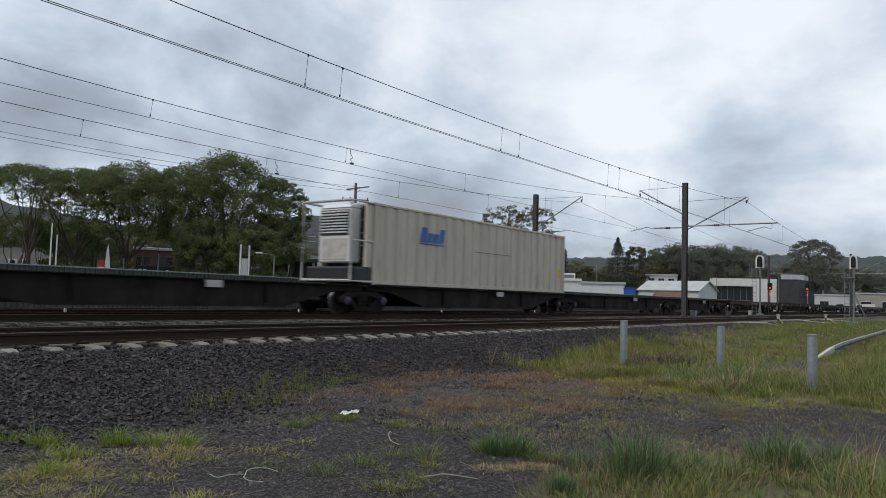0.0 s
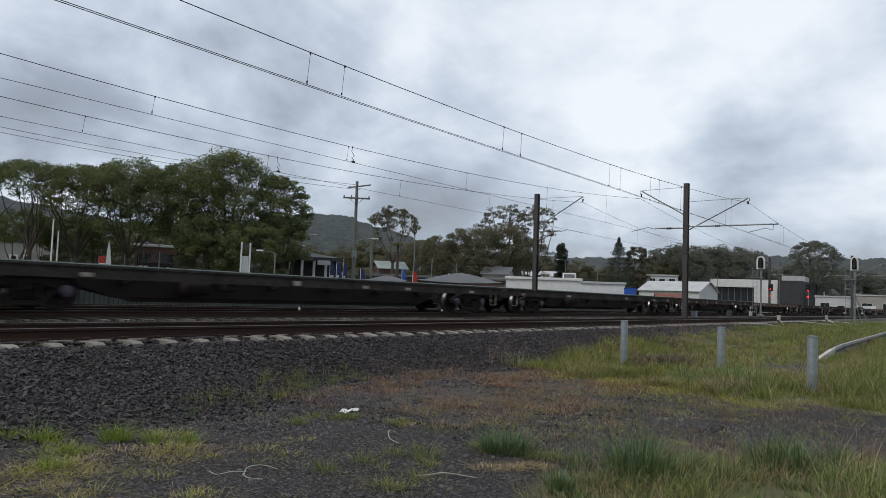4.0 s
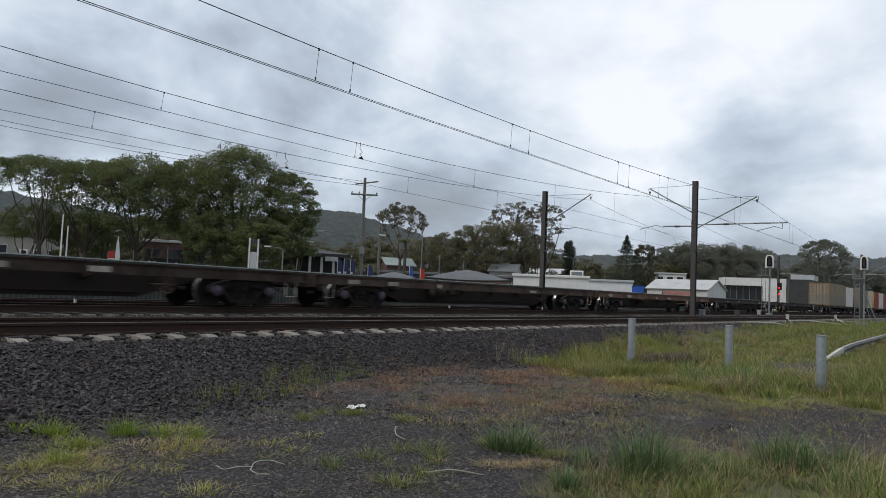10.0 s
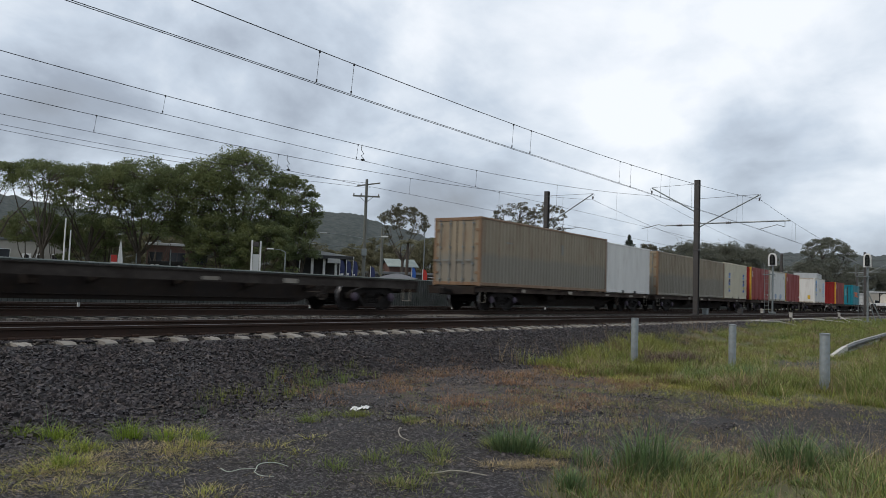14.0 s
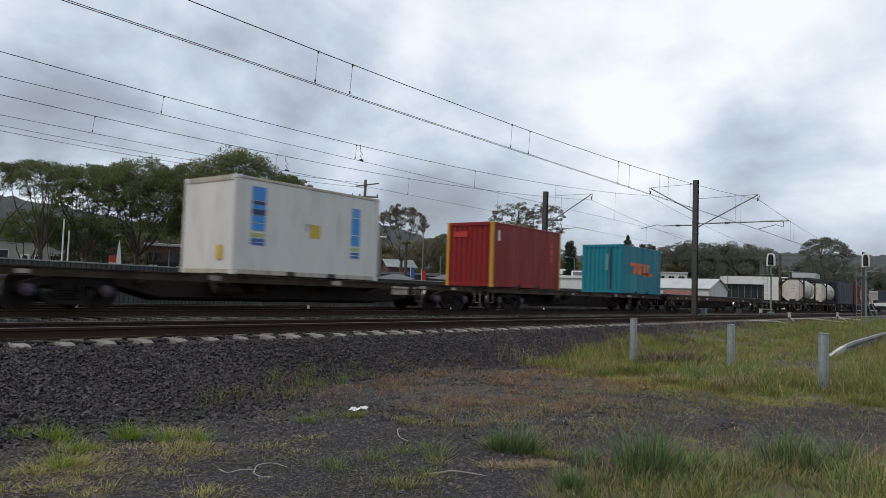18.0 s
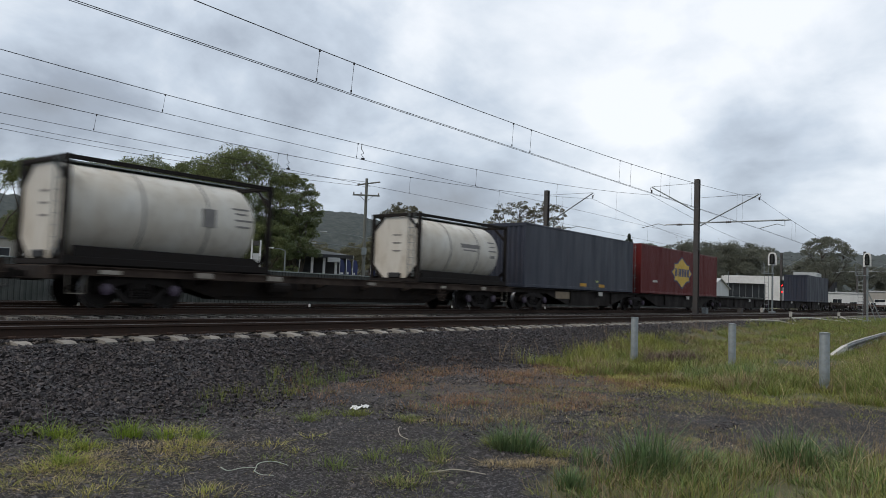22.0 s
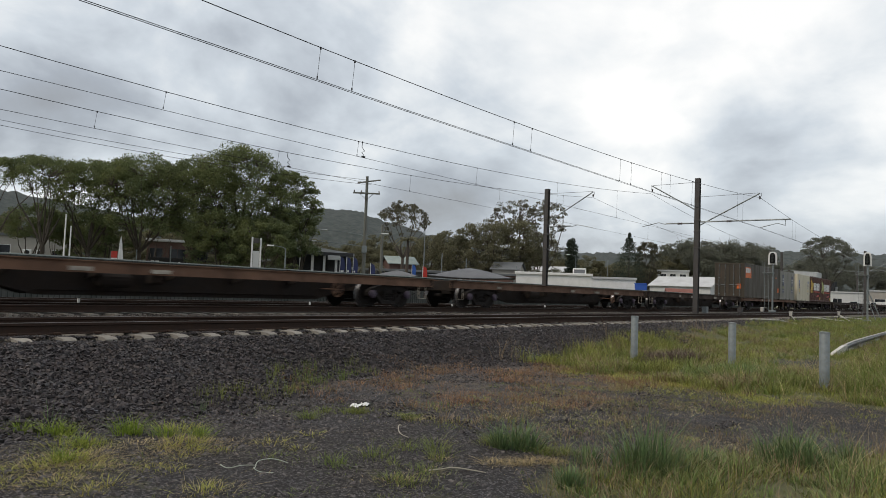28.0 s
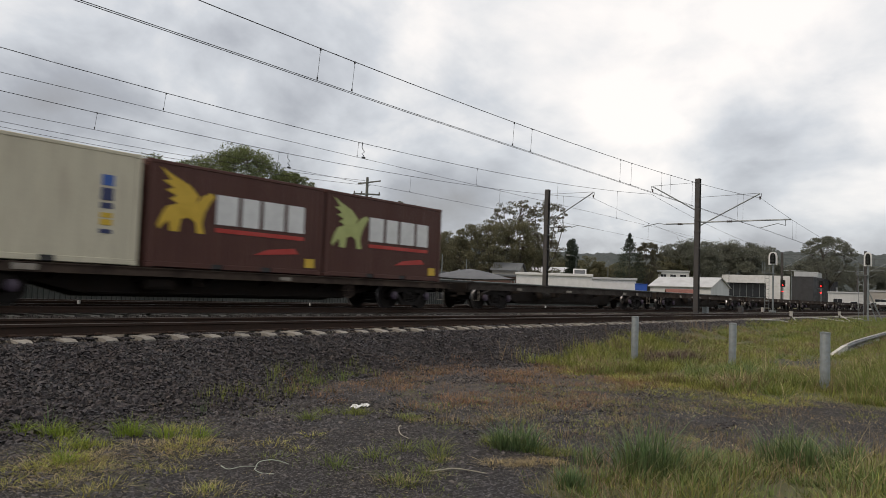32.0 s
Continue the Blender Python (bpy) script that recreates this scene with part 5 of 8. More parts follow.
def build_stones():
    noise.seed_set(12)
    rng = np.random.default_rng(3)
    p = scatter(rng, 82000, 1.0, 26, 6.9, 10.42, lambda x, y: y > toe(x) - 0.6 * rng.random() ** 2 and (y < 10.22 or between(x)) and rng.random() < ease(1.0, 2.2, x), 0.0, 1.4)
    p[:, 2] += rng.uniform(-0.015, 0.03, len(p)) + np.where(p[:, 1] > 10.15, -0.035, 0.0)
    stones("ballast_stones", p, 0.038 + 0.062 * rng.uniform(0, 1, len(p)) ** 1.5, rng, stone_mat, "dark broken basalt ballast on the track shoulder")
    p = scatter(rng, 9000, 1, 30, 10.60, 10.88, lambda x, y: True, 0.045, 1.3)
    stones("ballast_stones", p, rng.uniform(0.03, 0.06, len(p)), rng, stone_mat, "dark broken ballast against the rail")
    p = scatter(rng, 9000, 26, 70, 9.2, 10.42, lambda x, y: y < 10.2 or between(x))
    stones("ballast_stones", p, rng.uniform(0.06, 0.10, len(p)), rng, stone_mat, "dark broken basalt ballast on the track shoulder")
    p = scatter(rng, 26000, 0, 50, 10.4, 17.5, lambda x, y: y > 12.95 or between(x), 0.015, 1.2)
    stones("ballast_stones", p, rng.uniform(0.05, 0.10, len(p)), rng, bed_stone, "brown-grey ballast between the rails")
    p = scatter(rng, 42000, 0.5, 17, 3.0, 9.2, lambda x, y: rng.random() < 0.25 + 0.75 * ease(toe(x) - 2.6, toe(x), y) and cover_at(x, y) < 0.75 and soft_edge(x, y, 0.5, 17, 2.4, 12), 0.0, 1.15)
    stones("loose_stones", p, rng.uniform(0.018, 0.065, len(p)), rng, pebble_mat, "loose dark stones on the gravel")
    p = scatter(rng, 12000, 5.0, 13.5, 2.6, 9.0, lambda x, y: y < toe(x) + 0.3 and blot(x, y, 15, 0.8) > 0.35 - 0.55 * ease(toe(x) - 3.0, toe(x), y), 0.0, 1.1)
    stones("loose_stones", p, rng.uniform(0.035, 0.085, len(p)), rng, stone_mat, "dark broken ballast strewn over the gravel")
    p = scatter(rng, 46000, -0.3, 12.5, -0.6, 8.4, lambda x, y: cover_at(x, y) < 0.8 and soft_edge(x, y, -0.3, 12.5, -0.6, 8.4), 0.0, 1.5)
    stones("gravel_stones", p, rng.uniform(0.010, 0.030, len(p)), rng, pebble_mat, "fine dark gravel")


bed_stone = surface("brown_ballast", (0.085, 0.072, 0.062), 0.9, spec=0.2, second=(0.060, 0.048, 0.040), scale=1.2, amount=0.7, bump=0.3, island=0.5)
build_stones()


def blades(name, roots, heights, widths, lean, rng, material, label, hearts=None):
    """Grass: each blade a bent, tapering strip of five corners; hearts: the tuft centres that they lean away from."""
    n = len(roots)
    a = rng.uniform(0, math.tau, n)
    side = np.stack([np.cos(a), np.sin(a), np.zeros(n)], 1) * widths[:, None] * 0.5
    b = a + math.pi / 2 + rng.uniform(-0.5, 0.5, n)
    if hearts is not None:
        b = np.arctan2(roots[:, 1] - hearts[:, 1], roots[:, 0] - hearts[:, 0]) + rng.normal(0, 0.5, n)
        a = b + math.pi / 2 + rng.uniform(-0.7, 0.7, n)
        side = np.stack([np.cos(a), np.sin(a), np.zeros(n)], 1) * widths[:, None] * 0.5
    out = np.stack([np.cos(b), np.sin(b), np.zeros(n)], 1) * (heights * lean * rng.uniform(0.2, 1.6, n) ** 1.3)[:, None]
    heights = heights * rng.uniform(0.7, 1.0, n) / np.sqrt(1 + 0.25 * (out[:, 0] ** 2 + out[:, 1] ** 2) / heights ** 2)
    up = np.zeros((n, 3))
    up[:, 2] = heights
    v = np.stack([roots - side, roots + side, roots + side * 0.75 + out * 0.35 + up * 0.55, roots - side * 0.75 + out * 0.35 + up * 0.55, roots + out + up * 0.95], 1)
    k = np.arange(n) * 5
    tris = np.concatenate([np.stack([k, k + 1, k + 2], 1), np.stack([k, k + 2, k + 3], 1), np.stack([k + 3, k + 2, k + 4], 1)])
    me = soup(name, v.reshape(-1, 3), tris, 3)
    me.materials.append(material)
    return tagged(new(name, me), label, kind="stuff")


green_blade = surface("green_grass", (0.138, 0.188, 0.050), 0.6, spec=0.2, second=(0.220, 0.226, 0.068), scale=0.55, amount=0.8, third=(0.27, 0.20, 0.085), third_scale=3, third_amount=0.4, bump=0, island=0.45)
yellow_blade = surface("yellow_green_grass", (0.255, 0.265, 0.068), 0.6, spec=0.2, second=(0.15, 0.170, 0.046), scale=0.6, amount=0.8, third=(0.30, 0.235, 0.10), third_scale=2.5, third_amount=0.5, bump=0, island=0.45)
bright_blade = surface("fresh_green_grass", (0.16, 0.235, 0.030), 0.55, spec=0.2, second=(0.24, 0.26, 0.05), scale=3, amount=0.7, bump=0, island=0.4)
deep_blade = surface("deep_green_grass", (0.115, 0.180, 0.080), 0.5, spec=0.3, second=(0.12, 0.165, 0.05), scale=2, amount=0.6, third=(0.25, 0.20, 0.09), third_scale=3.0, third_amount=0.35, bump=0, island=0.4)
dead_weed = surface("dead_dark_weed", (0.105, 0.075, 0.058), 0.85, second=(0.15, 0.105, 0.07), scale=1.5, amount=0.7, bump=0, island=0.4)
lush_blade = surface("lush_grass", (0.145, 0.215, 0.072), 0.55, spec=0.25, second=(0.20, 0.215, 0.06), scale=0.9, amount=0.7, bump=0, island=0.4, third=(0.26, 0.19, 0.09), third_scale=2.2, third_amount=0.55)
dry_blade = surface("straw_grass", (0.46, 0.38, 0.21), 0.75, second=(0.22, 0.15, 0.07), scale=0.8, amount=0.7, bump=0, island=0.4)
seed_head = surface("brown_seed_heads", (0.24, 0.172, 0.098), 0.8, second=(0.16, 0.125, 0.06), scale=0.6, amount=0.8, bump=0, island=0.4)
lime_blade = surface("yellow_green_weed", (0.29, 0.31, 0.066), 0.6, spec=0.2, second=(0.36, 0.30, 0.09), scale=2.5, amount=0.8, bump=0, island=0.4)
rust_weed = surface("red_brown_weed", (0.235, 0.122, 0.062), 0.8, second=(0.17, 0.145, 0.075), scale=1.0, amount=0.6, bump=0, island=0.4)


for leaf in (green_blade, yellow_blade, bright_blade, deep_blade, lush_blade, dry_blade, lime_blade):
    leafy(leaf, 0.3)


def tussocks(name, rng, centres, per, spread, tall, wide, lean, material, label):
    """Tufts whose blades splay from their hearts; tall: a height for each tuft."""
    c = np.repeat(np.asarray(centres), per, axis=0)
    t = np.repeat(np.asarray(tall), per)
    off = rng.normal(0, 1, c.shape)
    r = np.linalg.norm(off, axis=1)
    size = np.repeat(spread * np.sqrt(np.asarray(tall) / np.mean(tall)), per)
    xy = c + off * size[:, None]
    p = np.array([(x, y, height(x, y) - 0.008) for x, y in xy])
    h = t * 1.35 * rng.uniform(0.5, 1.0, len(p)) * np.clip(1.15 - 0.2 * r, 0.4, 1.0)
    blades(name, p, h, rng.uniform(wide * 0.6, wide * 1.4, len(p)), lean, rng, material, label, c)


def patches(rng, n, x0, x1, y0, y1, keep, near=1.0):
    xs, ys = x0 + (x1 - x0) * rng.uniform(0, 1, n) ** near, rng.uniform(y0, y1, n)
    return [(x, y) for x, y in zip(xs, ys) if keep(x, y)]


def build_grass():
    rng = np.random.default_rng(8)
    on_verge = lambda x, y: rng.random() < (cover_at(x, y) - 0.38) * 2.2

    def lengths(cs, lo, hi, k):
        return [lo + (hi - lo) * min(1.0, max(0.0, 0.45 + 0.8 * blot(x, y, k, 0.7))) * rng.uniform(0.6, 1.1) for x, y in cs]

    # the verge: green, yellow and brown growth in patches
    for name, k, n, lo, hi, mat, lab in (("verge_grass", 0, 4600, 0.10, 0.42, green_blade, "green grass tussocks on the verge"),
                                         ("yellow_verge_grass", 1, 4000, 0.10, 0.40, yellow_blade, "yellow-green grass on the verge"),
                                         ("seeding_grass", 2, 2600, 0.16, 0.46, seed_head, "brown seeding grass on the verge")):
        cs = patches(rng, n, 11.8, 50, -1.5, 10.3, lambda x, y: on_verge(x, y) and blot(x, y, k) > (-0.05, -0.05, 0.05)[k] and not brown_bed(x, y), 1.7)
        tussocks(name, rng, cs, 26, 0.10, lengths(cs, lo, hi, k), 0.009, 0.75, mat, lab)
    cs = patches(rng, 1500, 36, 75, -1.5, 10.3, lambda x, y: rng.random() < cover_at(x, y) - 0.2)
    tussocks("verge_grass", rng, cs, 16, 0.22, lengths(cs, 0.15, 0.5, 0), 0.02, 0.7, green_blade, "grass on the far verge")
    cs = patches(rng, 2600, 12.2, 40, -1.5, 9.9, lambda x, y: on_verge(x, y), 1.6)
    tussocks("verge_undergrowth", rng, cs, 22, 0.13, lengths(cs, 0.05, 0.16, 3), 0.009, 1.6, yellow_blade, "low tangled grass on the verge")
    # dark green tussocks round the middle post, brown dead bed, bright strip at the ballast
    cs = [(15.4 + rng.normal(0, 0.6), 4.4 + rng.normal(0, 0.45)) for _ in range(60)]
    tussocks("verge_grass", rng, cs, 40, 0.10, [rng.uniform(0.2, 0.4) for _ in cs], 0.009, 0.8, lush_blade, "dark green grass round a post")
    cs = [c for c in ((17.6 + rng.normal(0, 0.9), 6.35 + rng.normal(0, 0.4)) for _ in range(130)) if brown_bed(*c)]
    tussocks("brown_weeds", rng, cs, 46, 0.13, [rng.uniform(0.16, 0.36) for _ in cs], 0.008, 0.8, dead_weed, "dead brown weeds in the verge grass")
    cs = patches(rng, 400, 14.0, 24, 7.2, 9.9, lambda x, y: -1.1 < y - verge_rim(x) < 0.15 and rng.random() < 0.8)
    tussocks("verge_grass", rng, cs, 30, 0.10, [rng.uniform(0.16, 0.42) for _ in cs], 0.009, 0.5, yellow_blade, "tall yellow-green grass on the ballast foot")
    cs = patches(rng, 160, 13.0, 30, 7.4, 10.4, lambda x, y: abs(y - verge_rim(x)) < 0.5)
    tussocks("seed_stalks", rng, cs, 7, 0.12, [rng.uniform(0.35, 0.8) for _ in cs], 0.006, 0.4, seed_head, "thin seed stalks on the ballast foot")
    # tall growth to the east of the last post
    cs = patches(rng, 420, 14.2, 21, -0.6, 3.2, lambda x, y: y < 3.1 - 0.18 * (x - 14) and blot(x, y, 4, 0.8) > -0.25)
    tussocks("tall_verge_grass", rng, cs, 30, 0.13, lengths(cs, 0.3, 0.8, 4), 0.009, 0.7, green_blade, "tall green grass beside a post")
    cs = patches(rng, 150, 12.6, 19, -0.2, 3.8, lambda x, y: blot(x, y, 5, 0.8) > -0.1)
    tussocks("seed_stalks", rng, cs, 7, 0.2, [rng.uniform(0.4, 0.95) for _ in cs], 0.007, 0.85, dry_blade, "tall dry seed stalks in the verge")
    # moss and short yellow growth between the verge and the wheel track
    cs = patches(rng, 1500, 10.6, 14.5, 2.4, 7.2, lambda x, y: rng.random() < 0.9 - abs(x - (12.3 + 0.45 * (y - 3.5))) / 1.5 and blot(x, y, 6, 1.3) > -0.12)
    tussocks("moss_weed", rng, cs, 22, 0.12, [rng.uniform(0.03, 0.11) for _ in cs], 0.008, 1.7, lime_blade, "short yellow-green growth beside a wheel track")
    cs = patches(rng, 520, 7.4, 13.5, 0.6, 5.6, lambda x, y: blot(x, y, 7, 1.2) > -0.05)
    tussocks("straw_wisps", rng, cs, 22, 0.14, [rng.uniform(0.02, 0.07) for _ in cs], 0.006, 2.6, dry_blade, "pale dead straw across a wheel track")
    cs = patches(rng, 400, 6.6, 12.8, 1.4, 6.0, lambda x, y: blot(x, y, 8, 0.9) > -0.12 and cover_at(x, y) < 0.7)
    tussocks("sparse_weeds", rng, cs, 20, 0.09, [rng.uniform(0.03, 0.09) for _ in cs], 0.006, 1.0, yellow_blade, "low yellow-green weeds in gravel")
    # the long grass in the near corner
    cs = patches(rng, 1000, 4.4, 9.8, -1.6, 3.4, lambda x, y: rng.random() < (cover_at(x, y) - 0.45) * 2.0 and blot(x, y, 14, 1.0) > -0.18)
    tussocks("long_grass", rng, cs, 30, 0.085, lengths(cs, 0.07, 0.34, 9), 0.0085, 0.75, lush_blade, "long green grass beside a wheel track")
    cs = patches(rng, 900, 4.4, 10.0, -1.6, 3.4, lambda x, y: rng.random() < (cover_at(x, y) - 0.42) * 2.2 and blot(x, y, 10, 0.9) > -0.18)
    tussocks("long_grass", rng, cs, 26, 0.09, lengths(cs, 0.06, 0.28, 10), 0.0075, 0.9, yellow_blade, "yellowing grass beside a wheel track")
    cs = patches(rng, 420, 4.6, 10.2, -1.2, 3.6, lambda x, y: cover_at(x, y) > 0.38)
    tussocks("dry_stems", rng, cs, 16, 0.10, [rng.uniform(0.1, 0.4) for _ in cs], 0.0045, 0.9, seed_head, "brown stems in the long grass")
    cs = [(6.12, 2.42), (6.24, 2.32), (6.04, 2.52), (7.4, 1.72), (7.58, 1.55), (7.42, 1.4), (6.1, 2.95), (5.3, 2.72), (6.85, 2.2), (8.0, 1.2)]
    tall = [0.56, 0.46, 0.40, 0.38, 0.42, 0.34, 0.22, 0.20, 0.22, 0.28]
    tussocks("grass_tussock", rng, cs, 120, 0.075, tall, 0.0105, 0.45, deep_blade, "dark green upright grass tussocks")
    cs = [(6.16, 3.74), (6.25, 3.62), (6.1, 3.86)]
    tussocks("grass_tussock", rng, cs, 110, 0.06, [0.34, 0.28, 0.26], 0.009, 0.6, deep_blade, "green upright grass tussock in gravel")
    cs = [(6.3, 4.02), (6.2, 3.98), (6.22, 3.5), (6.2, 3.38), (6.4, 3.9), (6.35, 3.3)]
    tussocks("weed_tuft", rng, cs, 120, 0.085, [0.14, 0.12, 0.12, 0.10, 0.12, 0.10], 0.006, 1.1, green_blade, "low green weeds round a tussock")
    cs = [(5.45 + 0.045 * k, 3.55 - 0.036 * k + rng.normal(0, 0.03)) for k in range(12)]
    tussocks("dead_straw", rng, cs, 46, 0.05, [rng.uniform(0.04, 0.09) for _ in cs], 0.006, 1.9, dry_blade, "bleached dead straw in gravel")
    # tufts along the toe of the ballast
    cs = [(3.24, 7.40), (3.40, 7.12), (3.46, 7.05), (3.89, 6.74), (3.97, 6.72), (4.12, 6.42), (4.38, 6.20), (3.4, 6.5), (3.0, 6.1)]
    tussocks("weed_tuft", rng, cs, 110, 0.055, [0.15, 0.19, 0.17, 0.22, 0.20, 0.18, 0.17, 0.15, 0.15], 0.0055, 0.9, bright_blade, "bright green grass tufts at the ballast toe")
    cs = [(3.31, 6.47), (3.43, 6.52), (3.25, 6.6), (2.9, 6.01), (3.0, 6.04), (2.82, 6.1), (3.12, 6.1), (3.87, 5.97), (4.01, 6.01), (4.41, 6.54), (4.3, 6.62), (3.5, 6.4), (3.98, 5.72), (4.2, 6.0)]
    tussocks("weed_tuft", rng, cs, 70, 0.085, [rng.uniform(0.06, 0.16) for _ in cs], 0.005, 1.3, lime_blade, "yellow-green weed tufts at the ballast toe")
    cs = [(2.58, 6.05), (2.4, 5.66), (2.54, 5.49), (2.66, 5.45), (2.8, 5.62), (2.91, 5.18), (2.69, 5.08), (3.35, 5.67), (3.45, 5.24), (4.16, 5.56), (3.35, 4.54), (3.24, 4.55), (3.38, 5.43), (3.0, 5.75), (3.15, 5.8), (2.7, 5.95), (3.75, 5.6), (4.65, 5.45), (4.66, 5.11), (5.17, 5.51)]
    tussocks("weed_tuft", rng, cs, 54, 0.07, [rng.uniform(0.04, 0.09) for _ in cs], 0.005, 1.6, lime_blade, "small yellow-green weed tufts in gravel")
    cs = cs + [(3.1 + rng.normal(0, 0.35), 6.05 + rng.normal(0, 0.25)) for _ in range(46)] + [(4.0 + rng.normal(0, 0.3), 6.0 + rng.normal(0, 0.2)) for _ in range(24)]
    tussocks("straw_wisps", rng, cs, 36, 0.10, [rng.uniform(0.03, 0.08) for _ in cs], 0.0048, 2.4, dry_blade, "pale dead straw wisps round the weeds")
    # single weeds in the gravel
    cs = [(5.79, 6.23), (6.33, 6.53), (6.53, 6.21), (6.6, 6.18), (6.63, 5.42), (6.7, 5.5), (5.25, 3.97), (5.59, 4.27), (5.4, 4.1), (5.38, 4.47), (4.86, 3.79), (4.43, 3.84), (4.49, 3.66), (4.47, 4.48), (4.91, 4.43), (6.48, 6.25), (5.85, 6.3)]
    tussocks("weed_tuft", rng, cs, 84, 0.065, [rng.uniform(0.08, 0.17) for _ in cs], 0.0048, 0.9, green_blade, "green weed tufts in gravel")
    cs = [(6.62, 5.36), (4.86, 3.77), (4.45, 3.75), (5.27, 3.94)]
    tussocks("straw_wisps", rng, cs, 60, 0.06, [0.07, 0.06, 0.07, 0.05], 0.005, 1.8, dry_blade, "yellow straw at the foot of weeds")
    cs = patches(rng, 520, 2.2, 12.5, 2.6, 8.8, lambda x, y: y < toe(x) + 0.3 and blot(x, y, 11, 0.8) > -0.05)
    tussocks("sparse_weeds", rng, cs, 18, 0.07, [rng.uniform(0.02, 0.09) for _ in cs], 0.005, 1.2, green_blade, "sparse low weeds in gravel")
    cs = patches(rng, 300, 2.2, 11, 2.6, 7.6, lambda x, y: y < toe(x) + 0.1)
    tussocks("straw_litter", rng, cs, 20, 0.10, [rng.uniform(0.01, 0.04) for _ in cs], 0.004, 3.0, dry_blade, "dead straw lying on gravel")
    # red-brown weeds on the open ground
    cs = patches(rng, 330, 6.6, 12.5, 2.2, 5.2, lambda x, y: blot(x, y, 13, 0.8) > -0.05 and cover_at(x, y) < 0.75)
    tussocks("brown_weeds", rng, cs, 18, 0.09, [rng.uniform(0.04, 0.16) for _ in cs], 0.005, 0.8, seed_head, "brown dry weeds on gravel")
    cs = patches(rng, 1700, 6.4, 14.2, 4.4, 9.1, lambda x, y: y < toe(x) + 0.35 and rng.random() < 0.35 + 0.9 * blot(x, y, 12, 0.6) and rng.random() < ease(6.4, 9.0, x + 0.4 * (y - 6)))
    tussocks("brown_weeds", rng, cs, 26, 0.10, [rng.uniform(0.04, 0.16) for _ in cs], 0.0055, 0.8, rust_weed, "red-brown dry weeds on gravel")
    cs = patches(rng, 200, 5.5, 9.5, 7.6, 9.4, lambda x, y: abs(y - toe(x)) < 0.45)
    tussocks("sparse_weeds", rng, cs, 12, 0.05, [rng.uniform(0.08, 0.28) for _ in cs], 0.005, 0.35, green_blade, "thin upright weeds at the ballast foot")
    cs = [(3.55, 7.55), (3.62, 7.5), (5.1, 7.3), (5.2, 7.35)]
    tussocks("sparse_weeds", rng, cs, 9, 0.03, [0.30, 0.26, 0.28, 0.22], 0.005, 0.3, deep_blade, "thin upright weeds in ballast")
    # tall seed stalks near the camera
    cs = [(6.76, 1.02), (6.97, 0.85), (6.8, 0.95), (7.1, 1.05), (6.6, 1.15), (7.3, 0.9)]
    tussocks("seed_stalks", rng, cs, 7, 0.12, [0.62, 0.66, 0.55, 0.6, 0.5, 0.6], 0.0045, 1.0, dry_blade, "tall dry seed stalks bending over")


build_grass()


rail_zinc = surface("dull_zinc_beam", (0.10, 0.105, 0.11), 0.6, 0.2, second=(0.15, 0.15, 0.15), scale=2, amount=0.6, bump=0.1)


def bollard(x, y, h):
    z = height(x, y)
    root = thing("steel_bollard", pose(x, y, z), "galvanised round steel post standing in grass", "bollard", "posts on the verge")
    part("post", Shape().lathe([(0.085, -0.3), (0.085, h - 0.012), (0.078, h)], 24, "z"), galvanised, root, smooth=True)
    part("cap", Shape().lathe([(0.088, h - 0.03), (0.088, h + 0.004), (0.05, h + 0.012)], 24, "z"), galvanised, root, smooth=True)


for bx, by, bh in ((17.06, 7.11, 1.04), (17.95, 5.08, 0.99), (14.69, 2.56, 1.02)):
    bollard(bx, by, bh)


